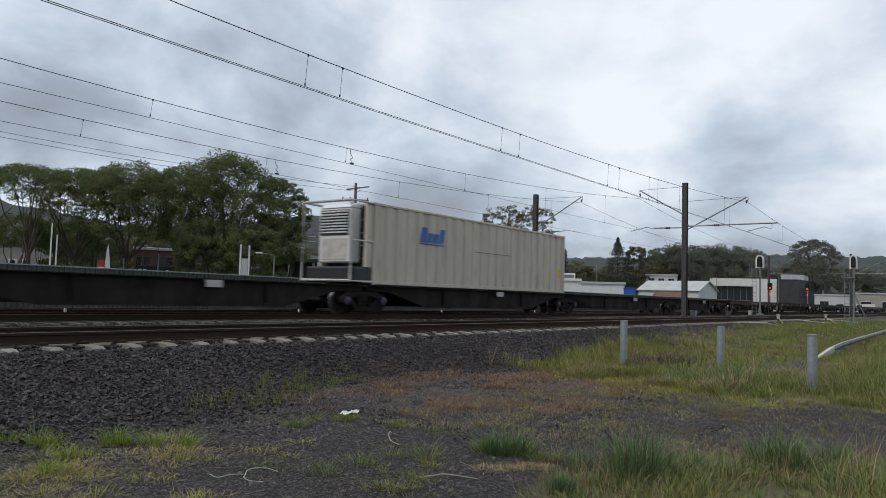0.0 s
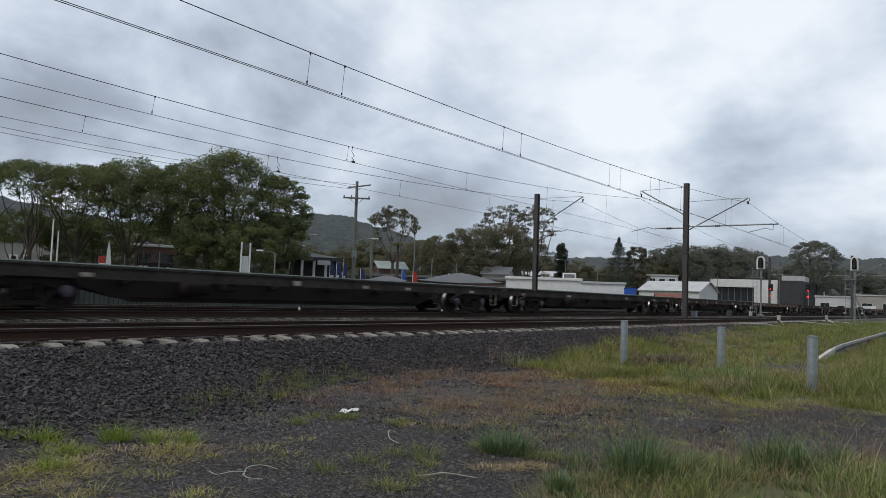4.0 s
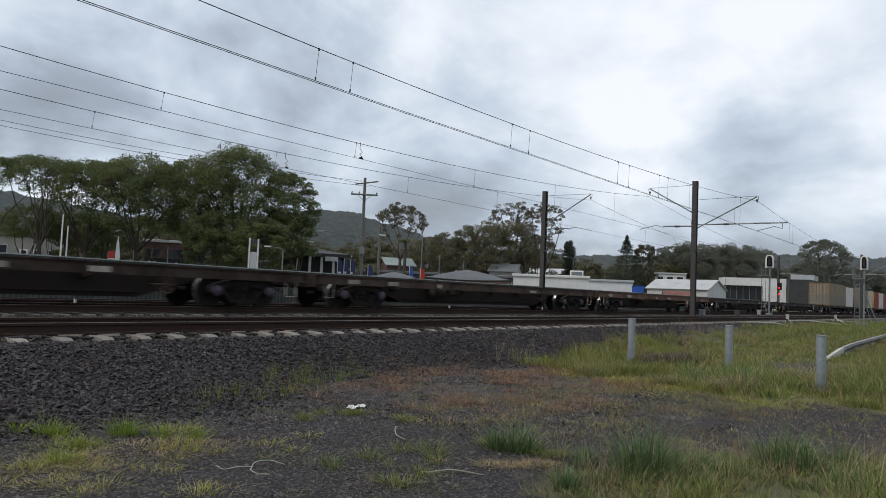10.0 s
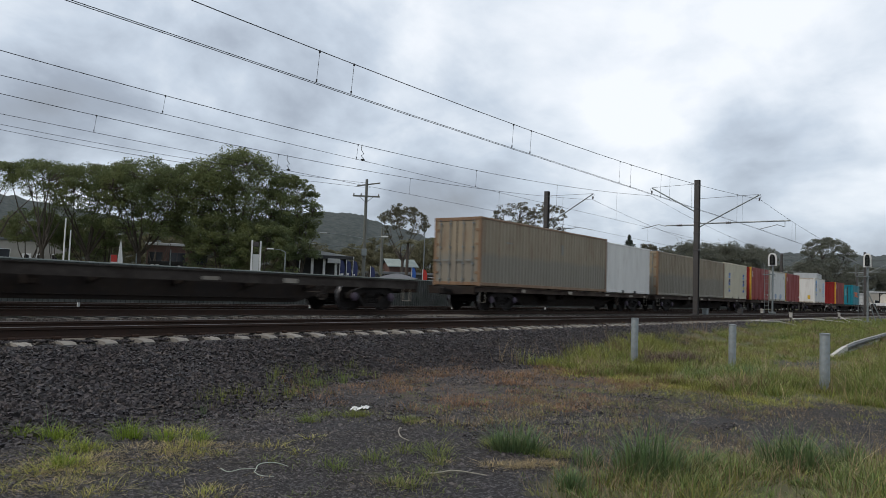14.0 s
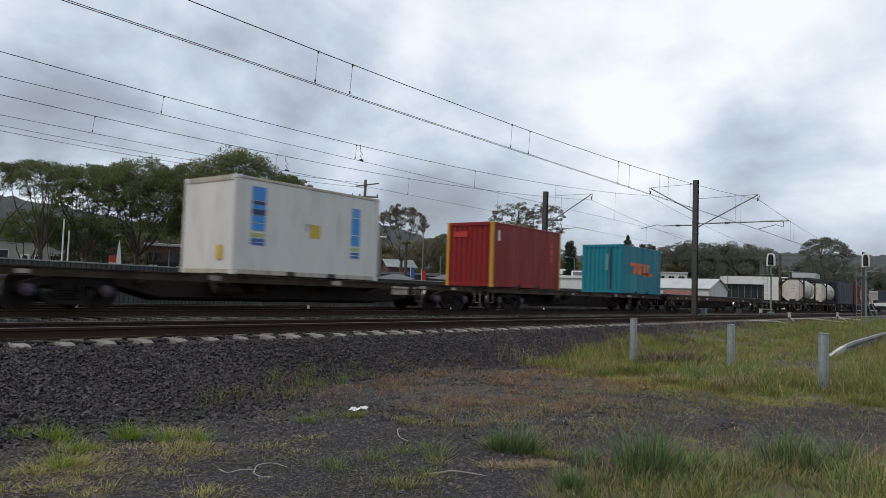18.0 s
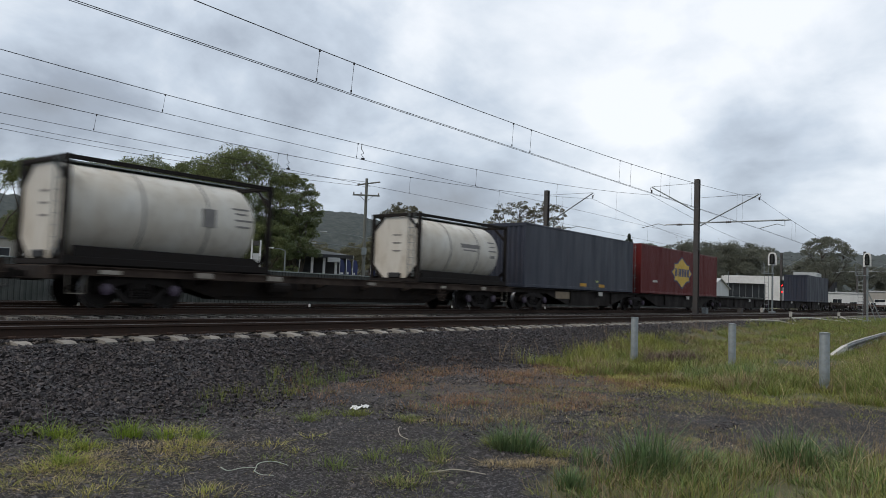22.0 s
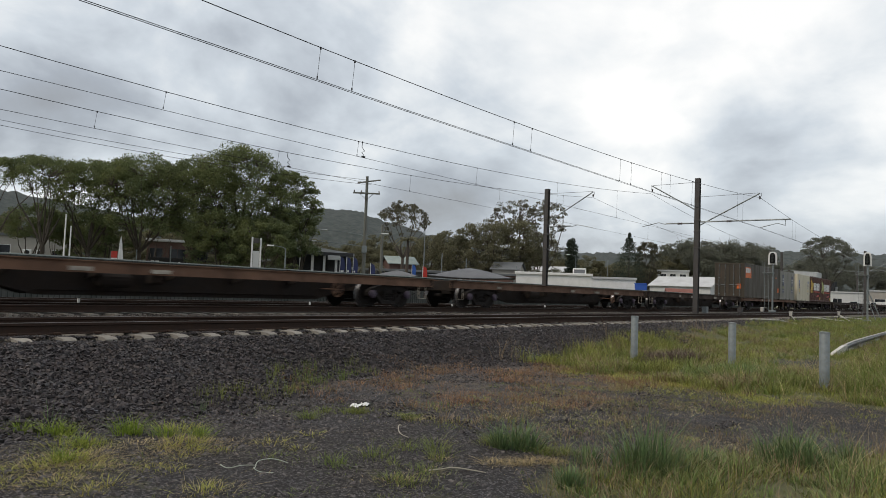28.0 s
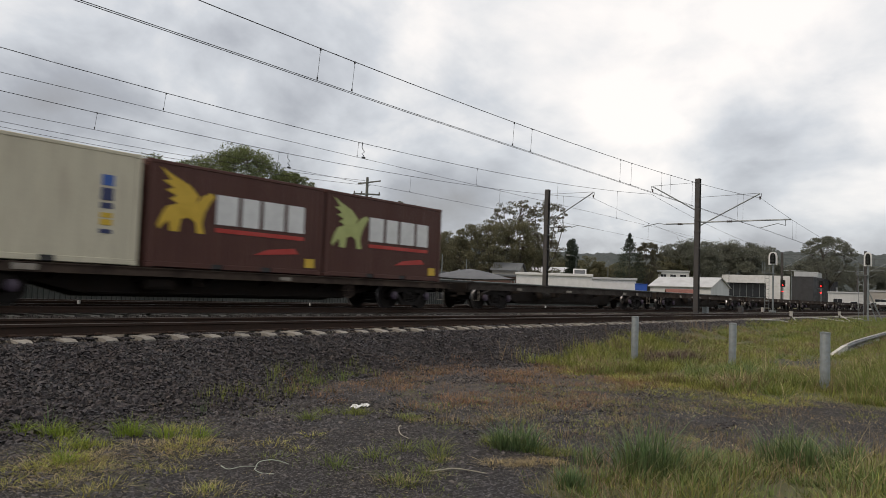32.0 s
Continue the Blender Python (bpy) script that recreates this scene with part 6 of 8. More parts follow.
def guard_rail():
    """W-beam on posts; its near end dips into a splayed white terminal."""
    root = thing("guard_rail", pose(24.0, 4.0, 0.0), "galvanised W-beam guard rail with a battered white end terminal", "guard rail")
    prof = [(0.0, -0.31), (-0.03, -0.30), (-0.08, -0.26), (-0.08, -0.215), (-0.02, -0.17), (-0.02, -0.14), (-0.08, -0.095), (-0.08, -0.05), (-0.03, -0.01), (0.0, 0.0)]
    xs = [(2.0, 0.0, 0.27), (4.0, 0.03, 0.33), (7.0, 0.08, 0.36), (11, 0.14, 0.39), (16, 0.2, 0.43), (24, 0.3, 0.50), (36, 0.45, 0.60)]
    n = len(prof)
    v = [(x, y + a, z + b) for x, y, z in xs for a, b in prof] + [(x, y + a + 0.006, z + b) for x, y, z in xs for a, b in prof]
    k = len(xs) * n
    f = [(i * n + j, (i + 1) * n + j, (i + 1) * n + j + 1, i * n + j + 1) for i in range(len(xs) - 1) for j in range(n - 1)]
    f += [tuple(k + q for q in reversed(w)) for w in f]
    part("beam", Shape().add(v, f), rail_zinc, root)
    part("rail_cap", Shape().tube([(x, y - 0.03, z + 0.012) for x, y, z in xs], 0.024, 8), plate_mat, root, "white painted top edge", True)
    tip = [(-0.35, 0.06), (0.0, 0.0), (0.6, 0.02), (1.1, -0.02), (1.5, 0.06), (2.1, 0.0), (2.1, 0.29), (1.4, 0.26), (0.7, 0.20), (0.2, 0.16), (-0.2, 0.13)]
    part("end_terminal", Shape().plate(tip, "y", -0.10, 0.0), plate_mat, root, "dented white end terminal")
    for x, y, z in ((2.6, 0.06, 0.27), (4.6, 0.08, 0.30), (6.6, 0.11, 0.33), (8.6, 0.14, 0.35), (10.6, 0.17, 0.36), (12.6, 0.19, 0.38), (16.6, 0.25, 0.41), (20.6, 0.30, 0.44)):
        part("post", Shape().box(x - 0.05, x + 0.05, y, y + 0.10, -0.4, z - 0.02, 0.006), galvanised, root)


guard_rail()

litter = thing("plastic_litter", pose(6.96, 6.51, height(6.96, 6.51)), "crumpled white plastic litter on gravel", "litter")
rl = random.Random(4)
lv = []
for i in range(10):
    for j in range(4):
        lv.append((-0.16 + 0.036 * i + rl.uniform(-0.02, 0.02), -0.05 + 0.035 * j + rl.uniform(-0.01, 0.01), 0.01 + rl.uniform(0, 0.045) * (1 if 0 < i < 9 else 0.3)))
part("sheet", Shape().add(lv, [(i * 4 + j, (i + 1) * 4 + j, (i + 1) * 4 + j + 1, i * 4 + j + 1) for i in range(9) for j in range(3)]), white_paint, litter)


def stick(x, y, pts, r, mat, label, name="stick"):
    """A thin thing lying on the ground along a smooth line."""
    z = height(x, y) + r
    p = [Vector(q) for q in (pts[0], *pts, pts[-1])]
    fine = []
    for i in range(1, len(p) - 2):
        for k in range(6):
            u = k / 6
            fine.append(0.5 * (2 * p[i] + (p[i + 1] - p[i - 1]) * u + (2 * p[i - 1] - 5 * p[i] + 4 * p[i + 1] - p[i + 2]) * u * u + (3 * p[i] - p[i - 1] - 3 * p[i + 1] + p[i + 2]) * u ** 3))
    solid(name, Shape().tube(fine + [p[-1]], r, 6, r * 0.6), mat, label, name, m=pose(x, y, z))


pale_wood = surface("bleached_stick", (0.34, 0.31, 0.25), 0.85, bump=0.2)
pale_cord = surface("pale_green_cord", (0.36, 0.40, 0.33), 0.7, bump=0.1)
stick(3.80, 5.10, [(0, 0, 0.01), (0.0, -0.10, 0.0), (0.08, -0.17, 0.02), (0.17, -0.25, 0.02)], 0.0045, pale_cord, "loose end of pale green cord on gravel", "cord")
stick(3.97, 4.85, [(-0.02, 0.0, 0.0), (0.05, 0.05, 0.03), (0.14, 0.02, 0.04), (0.20, -0.04, 0.03), (0.24, -0.10, 0.01)], 0.0045, pale_cord, "curled pale green cord on gravel", "cord")
stick(3.97, 4.85, [(-0.02, 0.0, 0.0), (-0.07, -0.05, 0.01), (-0.08, -0.14, 0.0), (-0.03, -0.24, 0.0)], 0.0045, pale_cord, "curled pale green cord on gravel", "cord")
stick(5.07, 3.65, [(-0.20, 0.16, 0), (-0.1, 0.08, 0.01), (0.0, 0.0, 0.02), (0.08, -0.25, 0.01)], 0.007, pale_wood, "dry stick lying on gravel")
stick(6.18, 5.17, [(0.04, 0.06, 0.01), (-0.02, 0.03, 0.03), (-0.11, -0.03, 0.02), (-0.30, -0.22, 0.01), (-0.36, -0.38, 0)], 0.007, pale_wood, "bent pale stick lying on gravel")



# ---------------------------------------------------------------- signals and trackside gear
red_lamp = glowing("red_signal_light", (1.0, 0.010, 0.012), 6.0)
matt_black = surface("matt_black_paint", (0.012, 0.012, 0.012), 0.95, spec=0.08, bump=0)
lens_dark = surface("dark_lens", (0.03, 0.035, 0.03), 0.15, bump=0)


def signal(x, y, z, top, label, arch, ladder, lit=(), w=0.34):
    """Colour light signal that faces low x; lit: heights of red lamps."""
    root = thing("railway_signal", pose(x, y, z), label, "signal", "railway signals")
    h = top - z
    part("post", Shape().lathe([(0.07, -0.2), (0.07, h - 0.9), (0.06, h - 0.2)], 14, "z"), galvanised, root, smooth=True)
    part("base_plate", Shape().box(-0.22, 0.22, -0.22, 0.22, -0.05, 0.10, 0.02), galvanised, root)
    hb, ht = h - 1.05, h
    if arch:
        outer = [(-w, hb), (w, hb), (w, ht - 0.32), (w * 0.8, ht - 0.1), (w * 0.4, ht), (-w * 0.4, ht), (-w * 0.8, ht - 0.1), (-w, ht - 0.32)]
    else:
        outer = [(-w, hb), (w, hb), (w, ht), (-w, ht)]
    board = part("backboard", Shape().plate(outer, "x", -0.10, -0.08), white_paint if arch else black_paint, root, "signal backboard")
    inner = [(a * 0.56, hb + (b - hb) * 0.80 + 0.11) for a, b in outer]
    part("light_case", Shape().plate(inner, "x", -0.22, -0.10), matt_black, board)
    for k in range(3):
        zc = hb + 0.28 + 0.24 * k
        part("lens", Shape().lathe([(0.085, -0.235), (0.07, -0.225)], 14, "x", (0, 0, zc)), lens_dark, board)
        part("hood", Shape().tube([(-0.22, 0.11 * math.cos(a), zc + 0.11 * math.sin(a)) for a in (0.3, 0.9, 1.57, 2.2, 2.8)], 0.012, 5), black_paint, board)
    for zc in lit:
        part("red_light", Shape().lathe([(0.09, -0.25), (0.02, -0.252)], 16, "x", (0, 0, zc - z)), red_lamp, board, "glowing red light")
    if ladder:
        lad = Shape()
        for yy in (0.30, 0.62):
            lad.tube([(0, yy, 0.0), (0, yy, h - 0.9)], 0.018, 6)
        for k in range(int((h - 1.1) / 0.3)):
            lad.tube([(0, 0.30, 0.3 + 0.3 * k), (0, 0.62, 0.3 + 0.3 * k)], 0.012, 6)
        part("ladder", lad, galvanised, root)
        part("landing", Shape().box(-0.3, 0.3, -0.1, 0.75, h - 1.75, h - 1.70), galvanised, root)
        cage = Shape().tube([(-0.3, 0.75, h - 1.7), (-0.3, 0.75, h - 0.8), (0.3, 0.75, h - 0.8), (0.3, 0.75, h - 1.7)], 0.014, 6)
        part("cage_rail", cage, galvanised, root)
    return root


signal(64.0, 15.0, 0.80, 5.66, "galvanised signal post with a white arched backboard and ladder", True, True)
s2 = signal(63.6, 8.2, height(63.6, 8.2), 5.58, "galvanised signal post with ladder and raking strut", True, True, (), 0.27)
part("raking_strut", Shape().tube([(0, -0.05, 2.2), (0.6, -0.9, 0.0)], 0.04, 8), galvanised, s2)
part("raking_strut", Shape().tube([(0, -0.05, 1.6), (0.3, -0.55, 0.0)], 0.03, 8), galvanised, s2)
signal(114.5, 20.5, 0.6, 4.95, "dark signal post showing two red lights", False, False, (4.10, 3.20))
signal(115.5, 25.7, 0.6, 4.95, "dark signal post showing two red lights", False, False, (4.20, 3.25))


def box_unit(x, y, z, sx, sy, sz, mat, label, name="trackside_box"):
    root = thing(name, pose(x, y, z), label, "equipment box", "trackside boxes")
    part("cabinet", Shape().box(-sx / 2, sx / 2, -sy / 2, sy / 2, 0.0, sz, 0.02), mat, root)
    part("lid", Shape().box(-sx / 2 - 0.02, sx / 2 + 0.02, -sy / 2 - 0.02, sy / 2 + 0.02, sz, sz + 0.04, 0.01), mat, root)
    part("leg", Shape().box(-0.04, 0.04, -0.04, 0.04, -0.35, 0.0), mast_steel, root)


box_unit(45.6, 9.7, 0.80, 0.15, 0.15, 0.24, plate_mat, "small white trackside box on a post")
box_unit(58.5, 9.3, 0.80, 0.16, 0.15, 0.24, plate_mat, "small white trackside box on a post")
box_unit(60.0, 14.8, 0.80, 0.2, 0.2, 0.30, plate_mat, "small white trackside box between the tracks")
box_unit(47.4, 15.1, 0.72, 0.4, 0.3, 0.34, galvanised, "grey trackside box beside the mast")
box_unit(54.5, 14.9, 0.72, 0.4, 0.3, 0.36, mast_steel, "dark trackside box between the tracks")


def conduit(pts, label):
    solid("cable_conduit", Shape().tube(pts, 0.034, 8), plate_mat, label, "conduit", "trackside conduits", smooth=True)


conduit([(38.5, 10.0, 0.66), (41.5, 9.4, 0.62), (43.5, 8.7, 0.36), (45.2, 8.3, 0.30), (45.6, 9.4, 0.5), (45.6, 9.7, 0.85)], "white cable conduit running down to a post")
conduit([(47.0, 9.9, 0.70), (51.0, 9.7, 0.70), (55.0, 8.9, 0.52), (58.2, 8.5, 0.40), (58.5, 9.3, 0.85)], "white cable conduit running along the track")
conduit([(58.6, 9.6, 0.70), (62.0, 9.3, 0.62), (63.3, 8.5, 0.55)], "white cable conduit at a signal foot")
for wx, wy in ((10.25, 20.5), (27.73, 20.5), (36.5, 20.5), (18.9, 20.55)):
    z = 0.56
    root = thing("marker_peg", pose(wx, wy, z), "short white track marker peg", "marker peg", "marker pegs")
    part("peg", Shape().box(-0.03, 0.03, -0.03, 0.03, 0, 0.34, 0.006), white_paint, root)
    part("peg_cap", Shape().box(-0.034, 0.034, -0.034, 0.034, 0.34, 0.37, 0.006), black_paint, root)


# ---------------------------------------------------------------- background
def at(bearing, dist):
    """A place by its bearing (degrees from the track's normal) and distance from the verge."""
    return dist * math.sin(radians(bearing)), dist * math.cos(radians(bearing))


def fence():
    grey = surface("grey_green_fence_sheet", (0.078, 0.082, 0.077), 0.75, spec=0.25, second=(0.045, 0.052, 0.048), scale=1.2, amount=0.7, bump=0.1, item=0.12)
    cap = surface("pale_fence_capping", (0.26, 0.29, 0.27), 0.6, second=(0.17, 0.19, 0.175), scale=2, amount=0.6, bump=0.1)
    root = thing("sheet_steel_fence", pose(0, 28.0, 0.55), "grey-green ribbed sheet steel fence along the railway", "fence")
    panel = Shape()
    line = [(0.0, 0.0)]
    for i in range(12):
        line += [(0.2 * i + a, b) for a, b in ((0.06, 0.0), (0.08, -0.035), (0.16, -0.035), (0.18, 0.0))]
    line.append((2.4, 0.0))
    n = len(line)
    panel.add([(a, b + d, z) for d in (0.0, 0.012) for z in (0.08, 1.66) for a, b in line],
              [(i, i + 1, n + i + 1, n + i) for i in range(n - 1)] + [(2 * n + i + 1, 2 * n + i, 3 * n + i, 3 * n + i + 1) for i in range(n - 1)]
              + [(i + 1, i, 2 * n + i, 2 * n + i + 1) for i in range(n - 1)] + [(n + i, n + i + 1, 3 * n + i + 1, 3 * n + i) for i in range(n - 1)])
    me = panel.mesh("fence_panel")
    me.materials.append(grey)
    for k in range(60):
        x0 = -30 + 2.4 * k
        ob = new("fence_panel", me)
        ob.parent = root
        ob.location = (x0, 0, 0)
        part("fence_capping", Shape().box(x0, x0 + 2.4, -0.05, 0.03, 1.66, 1.71, 0.006), cap, root, "pale steel capping")
        part("fence_rail", Shape().box(x0, x0 + 2.4, -0.05, 0.03, 0.03, 0.08), grey, root)
        part("fence_post", Shape().box(x0 - 0.04, x0 + 0.04, 0.032, 0.11, -0.2, 1.69, 0.008), grey, root)


fence()

bark = surface("grey_brown_bark", (0.085, 0.070, 0.055), 0.9, second=(0.05, 0.04, 0.032), scale=3, amount=0.7, stretch=(3, 3, 0.6), bump=0.6, bump_scale=25)
LEAF = {
    "fig": surface("dark_green_leaves", (0.125, 0.158, 0.078), 0.6, spec=0.2, second=(0.185, 0.205, 0.080), scale=0.35, amount=0.9, third=(0.15, 0.135, 0.050), third_scale=0.9, third_amount=0.3, bump=0, island=0.25),
    "gum": surface("grey_green_leaves", (0.120, 0.116, 0.080), 0.6, spec=0.2, second=(0.155, 0.142, 0.092), scale=0.4, amount=0.8, bump=0, island=0.3),
    "pine": surface("dark_conifer_needles", (0.062, 0.080, 0.060), 0.7, spec=0.2, second=(0.080, 0.096, 0.068), scale=0.5, amount=0.8, bump=0, island=0.25),
    # distance haze is mixed into this leaf colour; there is no real mist
    "far": surface("haze_paled_leaves", (0.175, 0.180, 0.145), 0.7, spec=0.15, second=(0.175, 0.184, 0.138), scale=0.3, amount=0.9, bump=0, island=0.2),
    "bush": surface("mid_green_leaves", (0.160, 0.158, 0.100), 0.6, spec=0.2, second=(0.205, 0.188, 0.110), scale=0.3, amount=0.9, third=(0.12, 0.095, 0.05), third_scale=0.7, third_amount=0.3, bump=0, island=0.25),
}

for leaf in LEAF.values():
    leafy(leaf, 0.48)


def leaf_cloud(rng, blobs, per, size, droop=0.3, lie=1.0):
    """Leaf cards gathered in flattened clumps; blobs: centre and radii of each clump."""
    c = np.repeat(np.array([b[:3] for b in blobs]), per, axis=0)
    r = np.repeat(np.array([b[3:] for b in blobs]), per, axis=0)
    d = rng.normal(0, 1, c.shape)
    d /= np.linalg.norm(d, axis=1)[:, None]
    d *= rng.uniform(0.25, 1.0, len(d))[:, None] ** 0.5
    p = c + d * r
    n = len(p)
    s = rng.uniform(0.5, 1.2, n) * size
    u = rng.normal(0, 1, (n, 3)) * (1, 1, lie)
    u /= np.linalg.norm(u, axis=1)[:, None]
    w = np.cross(u, rng.normal(0, 1, (n, 3)) * (lie, lie, 1))
    w /= np.linalg.norm(w, axis=1)[:, None]
    u *= s[:, None]
    w *= (s * rng.uniform(0.35, 0.7, n))[:, None]
    tip = u * 0.5
    tip[:, 2] -= droop * s
    v = np.stack([p - u * 0.5, p + w * 0.5, p + tip, p - w * 0.5], 1)
    return v.reshape(-1, 3), (np.arange(n) * 4)[:, None] + np.arange(4)[None]


def tree(x, y, h, spread, low, style, seed, clumps=55, per=120, size=0.30, lean=0.0, base=0.5, label="", name="tree", flat=0.5, sparse=False, lie=0.6):
    """Tapered trunk, forked limbs and a crown of leaf clumps on their ends."""
    rng = np.random.default_rng(seed)
    root = thing(name, pose(x, y, base), label, "tree", "trees behind the railway")
    wood = Shape()
    fork = min(low * 0.55 + 0.5, 3.6)
    r0 = 0.015 * h + 0.04
    wood.tube([(0, 0, -0.3), (0.05 * lean, 0, fork * 0.5), (lean * 0.2, 0, fork)], r0, 10, r0 * 0.7)
    blobs = []
    limbs = 12 if not sparse else 6
    for k in range(limbs):
        a = k * math.tau / limbs + rng.uniform(-0.4, 0.4)
        reach = spread * rng.uniform(0.35, 0.75)
        top = low + (h - low) * rng.uniform(0.35, 0.8)
        mid = Vector((lean * 0.2 + math.cos(a) * reach * 0.4, math.sin(a) * reach * 0.4, fork + (top - fork) * 0.55))
        end = Vector((math.cos(a) * reach + lean, math.sin(a) * reach, top))
        wood.tube([(lean * 0.2, 0, fork - 0.2), mid, end], r0 * (0.5 if sparse else 0.36), 7, r0 * 0.1)
        for q in range(3):
            b = a + rng.uniform(-0.9, 0.9)
            e2 = mid.lerp(end, rng.uniform(0.2, 0.9))
            e3 = e2 + Vector((math.cos(b) * spread * 0.2, math.sin(b) * spread * 0.2, (h - low) * rng.uniform(0.05, 0.25)))
            wood.tube([e2, e2.lerp(e3, 0.5) + Vector((0, 0, 0.15)), e3], r0 * 0.16, 5, r0 * 0.05)
            blobs.append((e3.x, e3.y, min(e3.z, low + (h - low) * 0.8), spread * 0.15, spread * 0.15, spread * 0.15 * flat))
    for k in range(clumps):
        a, rr = rng.uniform(0, math.tau), rng.uniform(0.05, 1) ** 0.5
        dome = math.sqrt(max(0.0, 1 - rr * rr * 0.92))
        lo = low + (h - low) * 0.15 * rng.random()
        z = lo + (h - lo) * dome * (rng.uniform(0.80, 1.0) if rng.random() < 0.72 else rng.uniform(0.15, 0.75))
        q = spread * rng.uniform(0.13, 0.24) * (0.75 if sparse else 1.0)
        blobs.append((lean + math.cos(a) * rr * spread * 0.9, math.sin(a) * rr * spread * 0.9, max(low, z - q * flat), q, q, q * flat))
    part("trunk", wood, bark, root, smooth=True)
    v, f = leaf_cloud(rng, blobs, per, size, 0.3, lie)
    me = soup("crown", v, f, 4)
    part("crown", me, LEAF[style], root)
    return root


def conifer(x, y, h, r, seed, base=0.5, narrow=False):
    rng = np.random.default_rng(seed)
    root = thing("conifer", pose(x, y, base), "dark green conifer with a pointed crown" if not narrow else "dark columnar cypress tree", "tree", "trees behind the railway")
    part("trunk", Shape().tube([(0, 0, -0.3), (0, 0, h * 0.96)], 0.03 * h * 0.6, 8, 0.02), bark, root)
    blobs = []
    for i in range(15):
        k = i / 14
        if narrow:
            rad = r * (0.8 + 0.3 * math.sin(k * math.pi)) * (0.75 if i == 14 else 1)
        else:
            rad = r * ((1 - k) ** 0.8 * 0.95 + 0.05) * rng.uniform(0.8, 1.15)
        for j in range(9):
            a = j * math.tau / 9 + i * 0.7
            q = rng.uniform(0.45, 0.85)
            blobs.append((math.cos(a) * rad * q, math.sin(a) * rad * q, h * (0.10 + 0.88 * k) - 0.25 * rad * q + rng.uniform(-0.2, 0.2), rad * 0.36 + 0.15, rad * 0.36 + 0.15, h * 0.03 + 0.1))
    v, f = leaf_cloud(rng, blobs, 80, 0.27, 0.2, 0.5)
    part("crown", soup("crown", v, f, 4), LEAF["pine"], root)
    return root


def palm(x, y, h):
    root = thing("palm_tree", pose(x, y, 0.5), "palm tree with drooping green fronds", "tree", "trees behind the railway")
    part("trunk", Shape().tube([(0, 0, -0.2), (0.1, 0, h * 0.5), (0.15, 0, h)], 0.22, 10, 0.15), bark, root, smooth=True)
    rng = random.Random(2)
    for k in range(15):
        a, el = k * math.tau / 15 + rng.uniform(-0.2, 0.2), rng.uniform(0.2, 1.1)
        mid = [(0.15 + math.cos(a) * r, math.sin(a) * r, h + r * el * 0.9 - r * r * 0.55) for r in (0.1, 0.5, 0.95, 1.4, 1.75)]
        sh = Shape().tube(mid, 0.022, 4, 0.006, caps=False)
        across = Vector((-math.sin(a), math.cos(a), 0))
        along = Vector((math.cos(a), math.sin(a), 0))
        for i in range(4):
            for k in range(5):
                p = Vector(mid[i]).lerp(Vector(mid[i + 1]), k / 5)
                long = 0.55 * (1 - 0.12 * i) * rng.uniform(0.8, 1.1)
                for sd in (-1, 1):
                    tip = p + across * sd * long * 0.75 + along * long * 0.45 + Vector((0, 0, -long * 0.55))
                    sh.add([p - along * 0.03, p + along * 0.03, tip], [(0, 1, 2)])
        part("frond", sh, LEAF["bush"], root)


